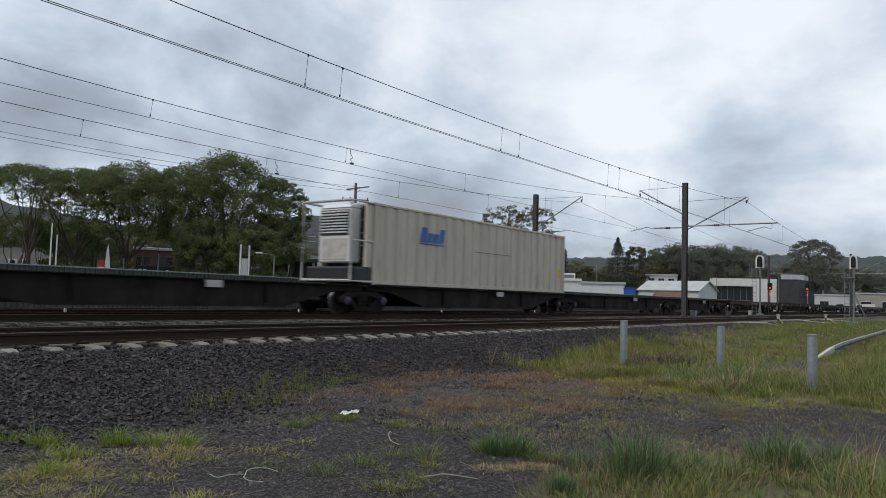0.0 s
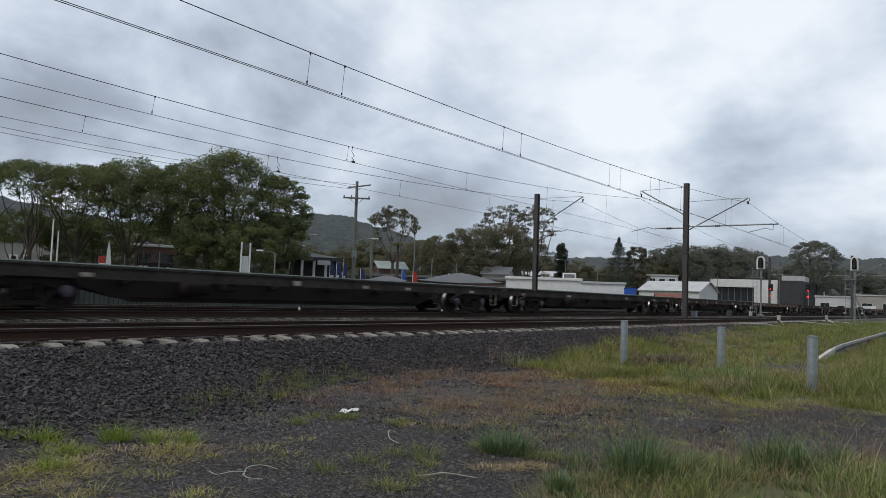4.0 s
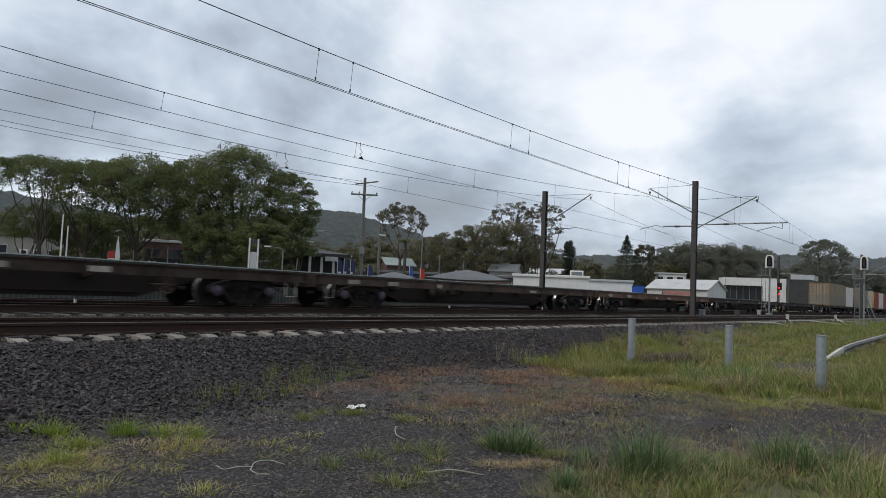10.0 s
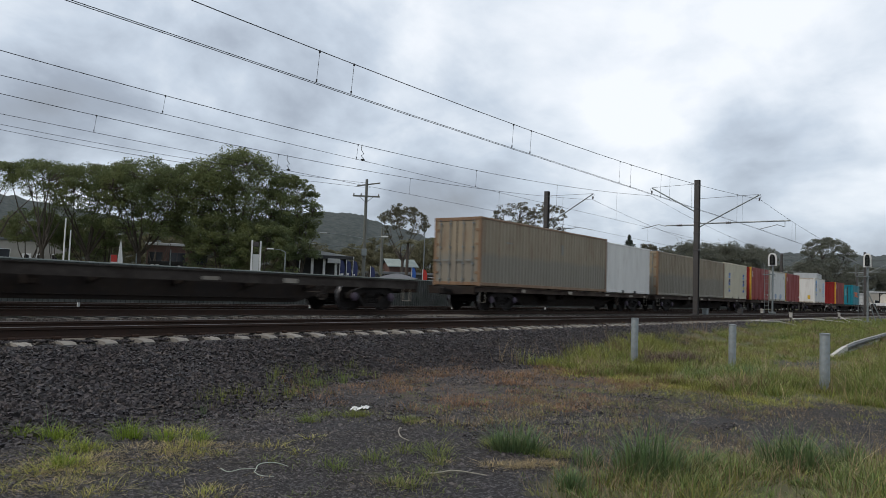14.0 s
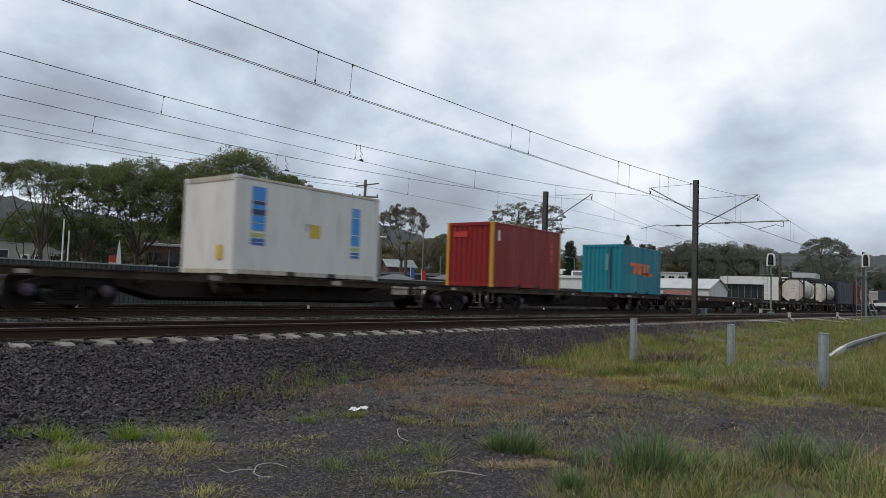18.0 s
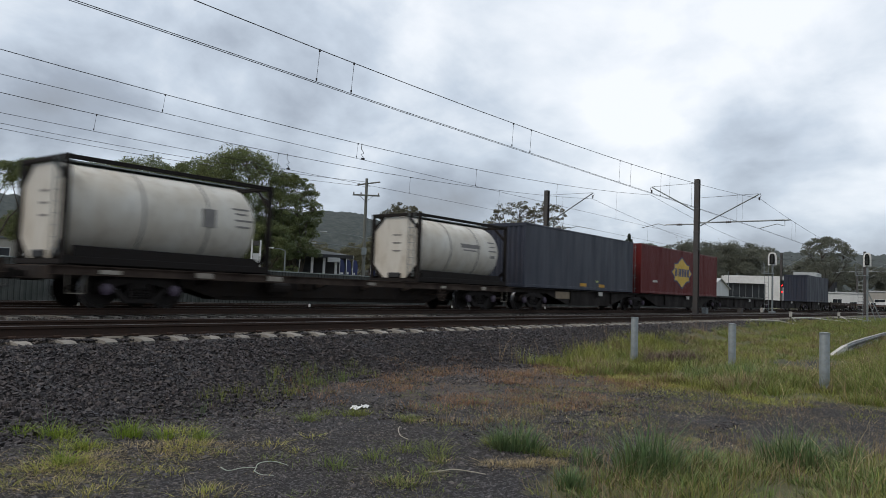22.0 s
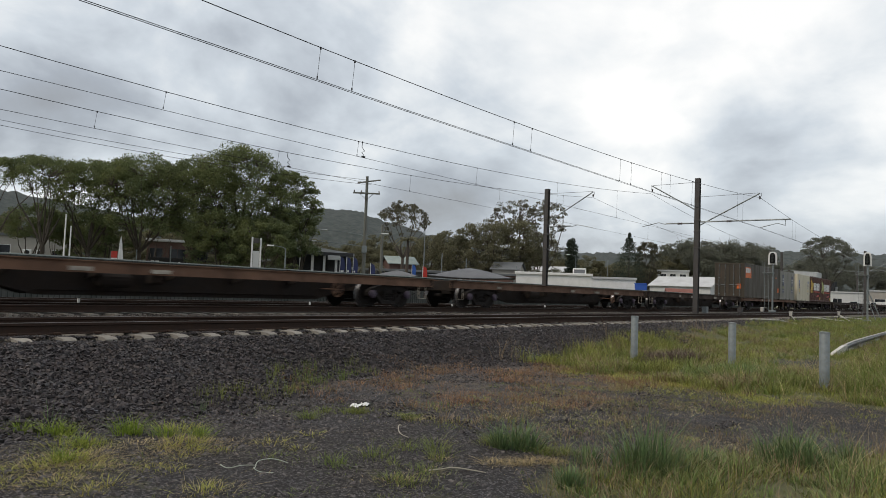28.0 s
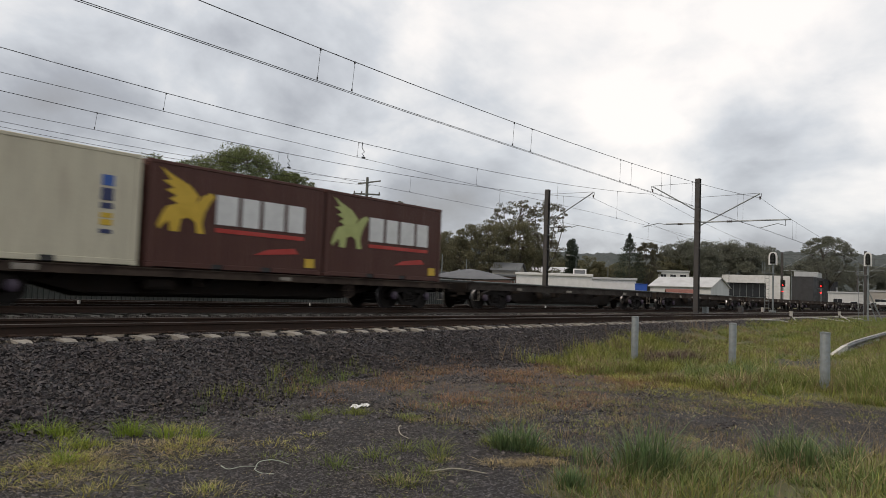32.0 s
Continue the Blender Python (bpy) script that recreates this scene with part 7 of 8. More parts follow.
def spreading_tree(x, y, h, spread, rim, low, style, seed, n=150, per=120, size=0.17, fall=0.3, label="", puff=(0.09, 0.17), limbs=9, base=0.5, fork=2.6):
    """A domed crown on forking limbs, each leaf clump at the end of its own branch; rim: height of the crown's edge; low, fall: how deep and how many clumps hang inside."""
    rng = np.random.default_rng(seed)
    root = thing("tree", pose(x, y, base), label, "tree", "trees behind the railway")
    wood, blobs, nodes = Shape(), [], []
    r0 = 0.016 * h + 0.05
    bend = rng.normal(0, 0.25, 2)
    wood.tube([(0, 0, -0.3), (bend[0] * 0.5, bend[1] * 0.5, fork * 0.55), (bend[0], bend[1], fork)], r0, 9, r0 * 0.75)
    for k in range(limbs):
        a = k * math.tau / limbs + rng.uniform(-0.4, 0.4)
        reach = spread * rng.uniform(0.25, 0.8)
        dome = rim + (h - rim) * math.sqrt(max(0.0, 1 - (reach / spread) ** 2))
        p = [Vector((bend[0], bend[1], fork - 0.1))]
        end = Vector((math.cos(a) * reach, math.sin(a) * reach, dome * rng.uniform(0.72, 0.9)))
        for q in (0.3, 0.62, 1.0):
            w = p[0].lerp(end, q)
            w += Vector((rng.normal(0, 0.22), rng.normal(0, 0.22), -0.25 * math.sin(q * math.pi) * reach * 0.25))
            p.append(w)
        wood.tube(p, r0 * rng.uniform(0.38, 0.55), 6, r0 * 0.12)
        nodes += p[1:] + [p[1].lerp(p[2], 0.5), p[2].lerp(p[3], 0.5)]
    for k in range(n):
        a, rr = rng.uniform(0, math.tau), math.sqrt(rng.uniform(0.0, 1.0))
        wave = 1 + 0.16 * noise.noise((math.cos(a) * 2.2 + seed, math.sin(a) * 2.2, rr * 2.0))
        dome = rim + (h - rim) * math.sqrt(max(0.0, 1 - rr * rr)) * wave
        q = spread * rng.uniform(*puff)
        z = dome - q * 0.6 - rng.uniform(0, 0.12) * (h - rim)
        if rng.random() < fall:
            z = low + (z - low) * rng.uniform(0.0, 0.9)
            rr *= 0.92
        c = Vector((math.cos(a) * rr * spread * wave * 0.95, math.sin(a) * rr * spread * wave * 0.95, max(low, z)))
        blobs.append((*c, q, q, q * rng.uniform(0.5, 0.75)))
        near = min(nodes, key=lambda w: (w - c).length + max(0.0, w.z - c.z) * 1.5)
        wood.tube([near, near.lerp(c, 0.55) + Vector((rng.normal(0, 0.12), rng.normal(0, 0.12), 0.1)), c], r0 * 0.11, 4, r0 * 0.035, caps=False)
    part("trunk", wood, bark, root, smooth=True)
    v, f = leaf_cloud(rng, blobs, per, size, 0.2, 1.0)
    part("crown", soup("crown", v, f, 4), LEAF[style], root)
    return root


def plant_trees():
    fig = "broad dark green tree with a spreading domed crown"
    gum = "open grey-green gum tree with bare limbs"
    bush = "dense mid-green tree in the woods behind the yard"
    # the grove of broad trees: crowns that run together, limbs showing beneath
    for b, d, h, sp, rim, low, n, fall, fork in ((37.0, 71, 13.9, 5.4, 7.6, 3.4, 360, 0.50, 2.4), (40.7, 70, 11.9, 3.2, 6.6, 4.0, 170, 0.50, 2.4), (34.0, 73, 12.8, 4.8, 8.4, 5.6, 230, 0.36, 3.0),
                                                 (30.4, 73, 12.6, 5.2, 8.2, 5.6, 260, 0.34, 3.4), (27.2, 75, 12.0, 4.9, 8.8, 6.0, 180, 0.30, 3.4), (24.2, 75, 11.8, 4.5, 9.6, 8.2, 92, 0.14, 3.6), (20.6, 76, 11.5, 4.4, 9.6, 8.6, 66, 0.10, 3.6)):
        x, y = at(b, d)
        spreading_tree(x, y, h, sp, rim, low, "fig", int(b * 10), n, 130, 0.185, fall, fig, (0.10, 0.19), fork=fork)
    for b, d, h, sp, rim, low, n in ((23.6, 80, 7.9, 3.0, 5.6, 4.6, 90), (25.2, 82, 7.4, 2.4, 5.0, 4.2, 60), (26.6, 80, 7.6, 3.0, 5.0, 2.8, 90), (28.4, 78, 7.2, 2.6, 4.8, 3.6, 60), (31.4, 84, 8.0, 3.0, 6.6, 6.0, 50), (35.8, 69, 7.8, 3.0, 4.4, 2.4, 110), (38.8, 67, 7.2, 3.2, 4.2, 2.2, 120), (41.3, 69, 8.0, 2.5, 5.2, 3.6, 80)):
        x, y = at(b, d)
        spreading_tree(x, y, h, sp, rim, low, "fig", int(b * 10), n, 120, 0.185, 0.45, "low dark green tree under taller crowns", (0.13, 0.22), fork=1.6, limbs=6)
    x, y = at(49.5, 100)
    spreading_tree(x, y, 12.9, 3.9, 9.6, 8.2, "gum", 496, 80, 62, 0.26, 0.2, gum, (0.09, 0.16), 8, fork=5.2)
    x, y = at(58.3, 112)
    spreading_tree(x, y, 15.4, 4.6, 11.2, 8.5, "gum", 586, 75, 52, 0.26, 0.3, gum, (0.07, 0.14), 8, fork=4.6)
    x, y = at(60.6, 110)
    spreading_tree(x, y, 15.2, 3.4, 11.0, 6.5, "gum", 611, 64, 52, 0.26, 0.35, gum, (0.08, 0.16), 7, fork=4.2)
    for b, d, h, sp, rim, low, n in ((51.7, 112, 9.8, 3.4, 5.0, 1.6, 110), (53.2, 108, 10.4, 3.4, 5.0, 1.6, 120), (54.8, 106, 10.8, 3.6, 5.0, 1.4, 120), (56.5, 106, 11.7, 4.0, 6.0, 1.6, 150), (58.4, 108, 12.0, 4.0, 6.0, 1.6, 150), (60.2, 112, 11.0, 3.4, 5.0, 1.4, 110)):
        x, y = at(b, d)
        spreading_tree(x, y, h, sp, rim, low, "bush", int(b * 10), n, 110, 0.24, 0.5, bush, (0.15, 0.26), 6, fork=2.0)
    x, y = at(80.3, 206)
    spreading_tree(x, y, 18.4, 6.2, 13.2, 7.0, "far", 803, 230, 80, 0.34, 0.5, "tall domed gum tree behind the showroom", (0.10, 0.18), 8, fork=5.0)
    # woods: three patterns, set out again and again
    kinds = [tree(*at(47.5, 125), 10.5, 5.0, 1.0, "bush", 11, 70, 150, 0.30, label=bush),
             tree(*at(51.5, 128), 10.0, 5.5, 0.8, "bush", 12, 70, 150, 0.30, label=bush),
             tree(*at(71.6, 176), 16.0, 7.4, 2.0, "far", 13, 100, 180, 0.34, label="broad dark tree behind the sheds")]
    rng = random.Random(9)
    spots = [(22.5, 112, 0, 0.95), (24.6, 116, 1, 0.9), (26.9, 113, 0, 0.95), (29.2, 118, 1, 0.95), (31.6, 112, 0, 0.9), (34.0, 116, 1, 0.95), (36.6, 114, 0, 0.9), (39.0, 118, 1, 0.9), (41.4, 114, 0, 0.85),
             (43.6, 122, 1, 0.75), (45.4, 130, 0, 0.8), (49.0, 132, 1, 0.95), (53.4, 136, 0, 1.0), (62.2, 150, 1, 0.9), (63.8, 158, 0, 0.95), (65.2, 165, 1, 0.95), (66.6, 170, 0, 0.95), (68.6, 172, 1, 0.98), (70.0, 176, 0, 1.1),
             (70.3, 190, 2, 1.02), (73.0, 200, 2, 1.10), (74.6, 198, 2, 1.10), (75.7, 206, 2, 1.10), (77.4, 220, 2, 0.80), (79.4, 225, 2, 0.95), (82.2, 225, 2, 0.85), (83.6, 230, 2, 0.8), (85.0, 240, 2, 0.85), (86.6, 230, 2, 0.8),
             (43.0, 100, 0, 0.72), (44.6, 104, 1, 0.70), (46.0, 104, 0, 0.74), (47.6, 108, 1, 0.76), (56.5, 138, 1, 0.95), (59.3, 142, 0, 0.95), (61.6, 146, 1, 0.9), (20.0, 110, 1, 0.9), (64.5, 180, 1, 0.9), (67.5, 190, 0, 1.0)]
    for b, d, k, s in spots:
        x, y = at(b, d)
        copy_thing(kinds[k], pose(x, y, 0.5, 0, 0, rng.uniform(0, 360)) @ Matrix.Diagonal((s * rng.uniform(0.9, 1.15), s * rng.uniform(0.9, 1.15), s, 1)))
    conifer(*at(66.85, 148), 13.4, 5.2, 1)
    spreading_tree(*at(68.2, 150), 12.6, 2.6, 7.5, 3.0, "gum", 682, 90, 110, 0.26, 0.45, gum, (0.14, 0.24), 6)
    conifer(*at(62.56, 118), 9.8, 0.95, 3, narrow=True)
    palm(*at(49.86, 84), 6.7)
    palm(*at(47.0, 80), 3.4)


plant_trees()


def hills():
    """Wooded ridges far behind the town, one sheet of bumpy crowns."""
    # the grey-blue of distant haze is painted into the wood colour
    wood = surface("haze_grey_woods", (0.072, 0.082, 0.080), 0.95, spec=0.05, second=(0.046, 0.056, 0.054), scale=0.22, amount=0.9, third=(0.105, 0.110, 0.100), third_scale=0.45, third_amount=0.75, bump=0)
    prof = [(8, 58), (20, 60), (24, 55), (30, 46), (38, 52), (40.5, 57), (43, 62), (45.5, 61), (48, 54), (52, 44), (58, 36), (64, 34), (70, 35), (76, 38), (80, 37), (86, 36), (95, 42), (115, 50)]

    def top(b):
        for (a, p), (c, q) in zip(prof, prof[1:]):
            if a <= b <= c:
                return p + (q - p) * ease(a, c, b)
        return 45

    v, rows, n = [], 13, 900
    for i in range(n + 1):
        b = 8 + 107 * i / n
        for j in range(rows):
            k = j / (rows - 1)
            d = 330 + 300 * k
            x, y = at(b, d)
            lump = 1.6 * noise.noise((x * 0.03, y * 0.03, 2)) + 3.2 * abs(noise.noise((x * 0.13, y * 0.13, 7))) + 1.8 * abs(noise.noise((x * 0.33, y * 0.33, 1)))
            v.append((x, y, (top(b) * (0.20 + 0.80 * math.sin(k * math.pi / 2)) + lump) * ease(-0.05, 0.25, k)))
    f = [(i * rows + j, (i + 1) * rows + j, (i + 1) * rows + j + 1, i * rows + j + 1) for i in range(n) for j in range(rows - 1)]
    me = soup("wooded_hills", v, f, 4)
    me.polygons.foreach_set("use_smooth", [True] * len(f))
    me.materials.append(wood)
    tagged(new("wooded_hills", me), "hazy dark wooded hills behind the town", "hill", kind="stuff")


hills()


# ---------------------------------------------------------------- the town behind
sheet_white = surface("white_sheet_steel", (0.55, 0.56, 0.55), 0.55, second=(0.44, 0.45, 0.44), scale=0.4, amount=0.6, bump=0.1, bump_scale=4, stretch=(3, 3, 0.3))
roof_grey = surface("grey_roof_sheet", (0.13, 0.14, 0.15), 0.7, second=(0.10, 0.105, 0.11), scale=0.4, amount=0.7, bump=0.1)
roof_light = surface("light_roof_sheet", (0.46, 0.47, 0.47), 0.55, second=(0.34, 0.35, 0.35), scale=0.5, amount=0.6, bump=0.1)
roof_pale_green = surface("pale_green_roof_sheet", (0.26, 0.31, 0.29), 0.6, second=(0.19, 0.23, 0.215), scale=0.6, amount=0.6, bump=0.1)
roof_red = surface("red_brown_tiles", (0.20, 0.075, 0.055), 0.8, second=(0.13, 0.055, 0.045), scale=1.5, amount=0.7, bump=0.3)
wall_brick = surface("dull_red_brick", (0.11, 0.066, 0.054), 0.85, second=(0.11, 0.055, 0.045), scale=1.5, amount=0.7, bump=0.3)
wall_cream = surface("cream_render", (0.36, 0.34, 0.30), 0.8, second=(0.26, 0.245, 0.215), scale=0.7, amount=0.6, bump=0.1)
wall_dark = surface("charcoal_cladding", (0.040, 0.041, 0.045), 0.6, second=(0.028, 0.028, 0.03), scale=0.8, amount=0.6, bump=0.1)
asphalt = surface("asphalt", (0.05, 0.05, 0.052), 0.9, second=(0.07, 0.068, 0.066), scale=0.4, amount=0.7, bump=0.3)
blue_sheet = surface("blue_tarpaulin", (0.02, 0.09, 0.42), 0.6, second=(0.02, 0.07, 0.32), scale=1, amount=0.5, bump=0.1)
shade_mat = surface("grey_shade_cloth", (0.135, 0.140, 0.150), 0.85, spec=0.2, second=(0.10, 0.105, 0.115), scale=0.5, amount=0.6, bump=0.1)
BASE = 0.55


def facing(b, d, z=BASE, turn=0.0):
    """Pose of a thing whose front (-y) looks back along its bearing."""
    x, y = at(b, d)
    return pose(x, y, z, 0, 0, -b + turn)


def window(parent, x0, x1, z0, z1, y, panes=2, framing=None):
    fr = part("window", Shape().box(x0 - 0.06, x1 + 0.06, y - 0.05, y - 0.01, z0 - 0.06, z0).box(x0 - 0.06, x1 + 0.06, y - 0.05, y - 0.01, z1, z1 + 0.06)
              .box(x0 - 0.06, x0, y - 0.05, y - 0.01, z0, z1).box(x1, x1 + 0.06, y - 0.05, y - 0.01, z0, z1), framing or white_paint, parent)
    w = (x1 - x0) / panes
    for k in range(panes):
        part("pane", Shape().box(x0 + k * w + 0.02, x0 + (k + 1) * w - 0.02, y - 0.035, y - 0.02, z0, z1), glass, fr)
    return fr


def flat_building(b, d, w, depth, h, wall, roof, label, turn=0.0, rows=(), parapet=0.3, name="building", framing=None):
    root = thing(name, facing(b, d, BASE, turn), label, "building", "buildings behind the railway")
    wl = part("wall", Shape().box(-w / 2, w / 2, 0, depth, -0.5, h), wall, root)
    part("roof", Shape().box(-w / 2 - 0.15, w / 2 + 0.15, -0.15, depth + 0.15, h, h + parapet, 0.03), roof, root)
    for x0, x1, z0, z1, n in rows:
        window(wl, x0, x1, z0, z1, 0.0, n, framing)
    return root


def gable_shed(b, d, w, depth, eave, ridge, wall, roof, label, turn=0.0, along=True):
    """A shed; along: the ridge runs with the front."""
    root = thing("shed", facing(b, d, BASE, turn), label, "shed", "buildings behind the railway")
    if along:
        part("wall", Shape().plate([(0, -0.5), (depth, -0.5), (depth, eave), (depth / 2, ridge), (0, eave)], "x", -w / 2, w / 2), wall, root)
        for s in (0, 1):
            y0, y1 = (-0.3, depth / 2) if s == 0 else (depth + 0.3, depth / 2)
            k = (ridge - eave) / (depth / 2)
            z0 = eave - 0.3 * k
            sh = Shape().add([(-w / 2 - 0.3, y0, z0 + 0.03), (w / 2 + 0.3, y0, z0 + 0.03), (w / 2 + 0.3, y1, ridge + 0.03), (-w / 2 - 0.3, y1, ridge + 0.03),
                              (-w / 2 - 0.3, y0, z0 + 0.11), (w / 2 + 0.3, y0, z0 + 0.11), (w / 2 + 0.3, y1, ridge + 0.11), (-w / 2 - 0.3, y1, ridge + 0.11)],
                             [(0, 3, 2, 1), (4, 5, 6, 7), (0, 1, 5, 4), (1, 2, 6, 5), (2, 3, 7, 6), (3, 0, 4, 7)])
            part("roof_slope", sh, roof, root)
    else:
        part("wall", Shape().plate([(-w / 2, -0.5), (w / 2, -0.5), (w / 2, eave), (0, ridge), (-w / 2, eave)], "y", 0, depth), wall, root)
        for s in (-1, 1):
            k = (ridge - eave) / (w / 2)
            x0, z0 = s * (w / 2 + 0.3), eave - 0.3 * k
            sh = Shape().add([(x0, -0.3, z0 + 0.03), (x0, depth + 0.3, z0 + 0.03), (0, depth + 0.3, ridge + 0.03), (0, -0.3, ridge + 0.03), (x0, -0.3, z0 + 0.11), (x0, depth + 0.3, z0 + 0.11), (0, depth + 0.3, ridge + 0.11), (0, -0.3, ridge + 0.11)],
                             [(0, 3, 2, 1), (4, 5, 6, 7), (0, 1, 5, 4), (1, 2, 6, 5), (2, 3, 7, 6), (3, 0, 4, 7)])
            part("roof_slope", sh, roof, root)
    return root


def shade_canopy(b, d, w, depth, eave, ridge, label):
    root = thing("shade_canopy", facing(b, d), label, "canopy", "canopies in the car yard")
    n = 10
    sh, v = Shape(), []
    for i in range(n + 1):
        for j in range(n + 1):
            u, t = i / n * 2 - 1, j / n * 2 - 1
            z = ridge - (ridge - eave) * max(abs(u), abs(t)) ** 1.3 + 0.18 * (abs(u) if abs(t) > abs(u) else abs(t)) ** 2 * (max(abs(u), abs(t)) > 0.9)
            v.append((u * w / 2, depth / 2 + t * depth / 2, z))
    f = [(i * (n + 1) + j, (i + 1) * (n + 1) + j, (i + 1) * (n + 1) + j + 1, i * (n + 1) + j + 1) for i in range(n) for j in range(n)]
    k = len(v)
    sh.add(v + [(a, c, z - 0.04) for a, c, z in v], f + [tuple(k + q for q in reversed(w4)) for w4 in f])
    part("shade_cloth", sh, shade_mat, root, smooth=True)
    for x in (-w / 2 + 0.1, 0, w / 2 - 0.1):
        for y in (0.1, depth - 0.1):
            part("post", Shape().tube([(x, y, -0.2), (x, y, eave)], 0.06, 8), galvanised, root)


def build_town():
    # brick hall under the big trees
    r = flat_building(32.85, 88, 6.4, 8, 5.2, wall_brick, roof_light, "brown brick building with a pale flat roof", framing=wall_dark, rows=[(-3.0, -1.6, 3.2, 4.4, 2), (-0.8, 0.8, 3.2, 4.4, 2), (1.6, 3.2, 3.2, 4.4, 2), (-2.6, 2.6, 0.6, 2.2, 4)])
    r = flat_building(23.2, 95, 8, 6, 5.2, wall_cream, roof_grey, "pale house with wall units behind trees", rows=[(-2.8, -1.6, 3.0, 4.2, 1), (2.6, 3.6, 2.6, 3.8, 1)])
    for x in (-0.4, 0.9):
        u = part("air_conditioner", Shape().box(x, x + 0.9, -0.4, -0.02, 3.1, 3.8, 0.03), white_paint, r)
        part("fan_grille", Shape().lathe([(0.26, -0.42), (0.24, -0.405)], 16, "y", (x + 0.45, 0, 3.45)), black_paint, u)
    # kiosk with white columns
    root = thing("kiosk", facing(43.1, 74, BASE + 1.0), "small dark building with a pale roof and white columns", "building", "buildings behind the railway")
    part("wall", Shape().box(-3.1, 3.1, 1.6, 5, -1.5, 3.1), wall_dark, root)
    part("roof", Shape().plate([(-3.4, 3.3), (3.5, 3.0), (3.5, 3.25), (-0.8, 3.85), (-3.4, 3.75)], "y", -0.3, 5.3), roof_light, root)
    part("fascia", Shape().box(-3.3, 3.4, -0.34, -0.30, 2.95, 3.3, 0.01), wall_dark, root)
    for k in range(6):
        x = -2.9 + 1.16 * k
        part("column", Shape().box(x - 0.13, x + 0.13, 0.0, 0.26, -1.5, 3.0, 0.02), white_paint, root)
    part("sign_board", Shape().box(0.9, 2.1, -0.40, -0.345, 2.55, 3.0, 0.01), sheet_white, root)
    # dark showroom behind the banners
    flat_building(48.2, 92, 17, 10, 3.1, wall_dark, roof_grey, "long low dark showroom behind banners", rows=[(-7, -4, 0.4, 2.4, 3), (-2, 2, 0.4, 2.4, 4), (4, 7, 0.4, 2.4, 3)])
    flat_building(55.5, 98, 14, 8, 3.2, wall_brick, roof_grey, "low dark shopfront among trees", rows=[(-5, -1, 0.4, 2.3, 3), (1, 5, 0.4, 2.3, 3)])
    gable_shed(48.6, 112, 8, 7, 4.4, 5.6, wall_brick, roof_grey, "grey-roofed house among trees", turn=10)
    gable_shed(60.6, 122, 7, 8, 4.4, 5.6, wall_cream, roof_light, "pale-roofed house among gum trees", turn=-20)
    gable_shed(57.2, 120, 6, 6, 5.0, 6.0, wall_brick, roof_grey, "grey-roofed house among trees", turn=12)
    gable_shed(49.6, 101, 3.8, 5, 4.4, 5.4, wall_brick, roof_pale_green, "house with a pale green roof among trees", turn=14)
    gable_shed(57.5, 102, 3.6, 5, 4.2, 5.2, wall_cream, roof_grey, "small grey-roofed house among trees", turn=-12)
    shade_canopy(49.2, 78, 5.0, 5.0, 2.25, 2.95, "grey fabric shade canopy over a car yard")
    shade_canopy(54.85, 74, 9.0, 6.0, 2.3, 3.4, "wide grey fabric shade canopy over a car yard")
    # white sheds
    flat_building(61.25, 88, 8.8, 8, 3.25, white_paint, white_paint, "long white sheet-steel warehouse", turn=0, parapet=0.3)
    r = flat_building(65.75, 100, 5.7, 8, 3.25, white_paint, roof_light, "white sheet-steel shed with a row of small windows", turn=4, rows=[(-2.5, -1.8, 0.9, 1.3, 1), (-1.2, -0.5, 0.9, 1.3, 1), (0.1, 0.8, 0.9, 1.3, 1), (1.4, 2.1, 0.9, 1.3, 1)])
    box = thing("roof_cooler", facing(63.2, 92, BASE + 3.55), "white cooling unit on a shed roof", "cooling unit")
    part("casing", Shape().box(-0.8, 0.8, 0, 0.9, 0, 0.75, 0.04), white_paint, box)
    part("louvre", Shape().box(-0.65, 0.65, -0.03, -0.004, 0.15, 0.6, 0.01), roof_grey, box)
    bin_ = thing("skip_bin", facing(67.75, 96), "bright blue covered skip bin", "skip bin")
    part("body", Shape().plate([(-0.65, 0.0), (0.65, 0.0), (0.75, 2.7), (-0.75, 2.7)], "y", 0, 1.8), blue_sheet, bin_)
    part("lid", Shape().box(-0.8, 0.8, -0.05, 1.85, 2.7, 2.8, 0.02), blue_sheet, bin_)
    shed = gable_shed(70.5, 130, 10.6, 8, 3.2, 4.8, sheet_white, roof_light, "white gabled shed with a pale roof", turn=-24)
    gable_shed(70.7, 118, 4.0, 3, 1.7, 2.5, wall_cream, roof_red, "small shed with a red-brown roof", turn=8)
    flat_building(70.05, 150, 5.8, 8, 6.3, sheet_white, roof_light, "pale house block behind the white shed", rows=[(-2.4, -1.3, 4.7, 5.8, 2), (-0.6, 0.5, 4.7, 5.8, 2), (1.2, 2.4, 4.7, 5.8, 2)])
    # modern showroom: glass front under a deep fascia, a boarded white wall, a charcoal wing running back
    root = thing("showroom", facing(75.66, 188), "modern white showroom with dark glass front", "building", "buildings behind the railway")
    wl = part("wall", Shape().box(-7.3, 7.3, 0.9, 12, -0.3, 5.6), wall_dark, root)
    part("fascia", Shape().box(-7.35, 7.35, 0, 12, 5.5, 7.35, 0.03), white_paint, root)
    part("pier", Shape().box(-7.3, -6.2, 0.02, 0.9, -0.3, 5.5), roof_grey, root)
    part("pier", Shape().box(2.3, 7.3, 0.04, 0.9, -0.3, 5.5), white_paint, root)
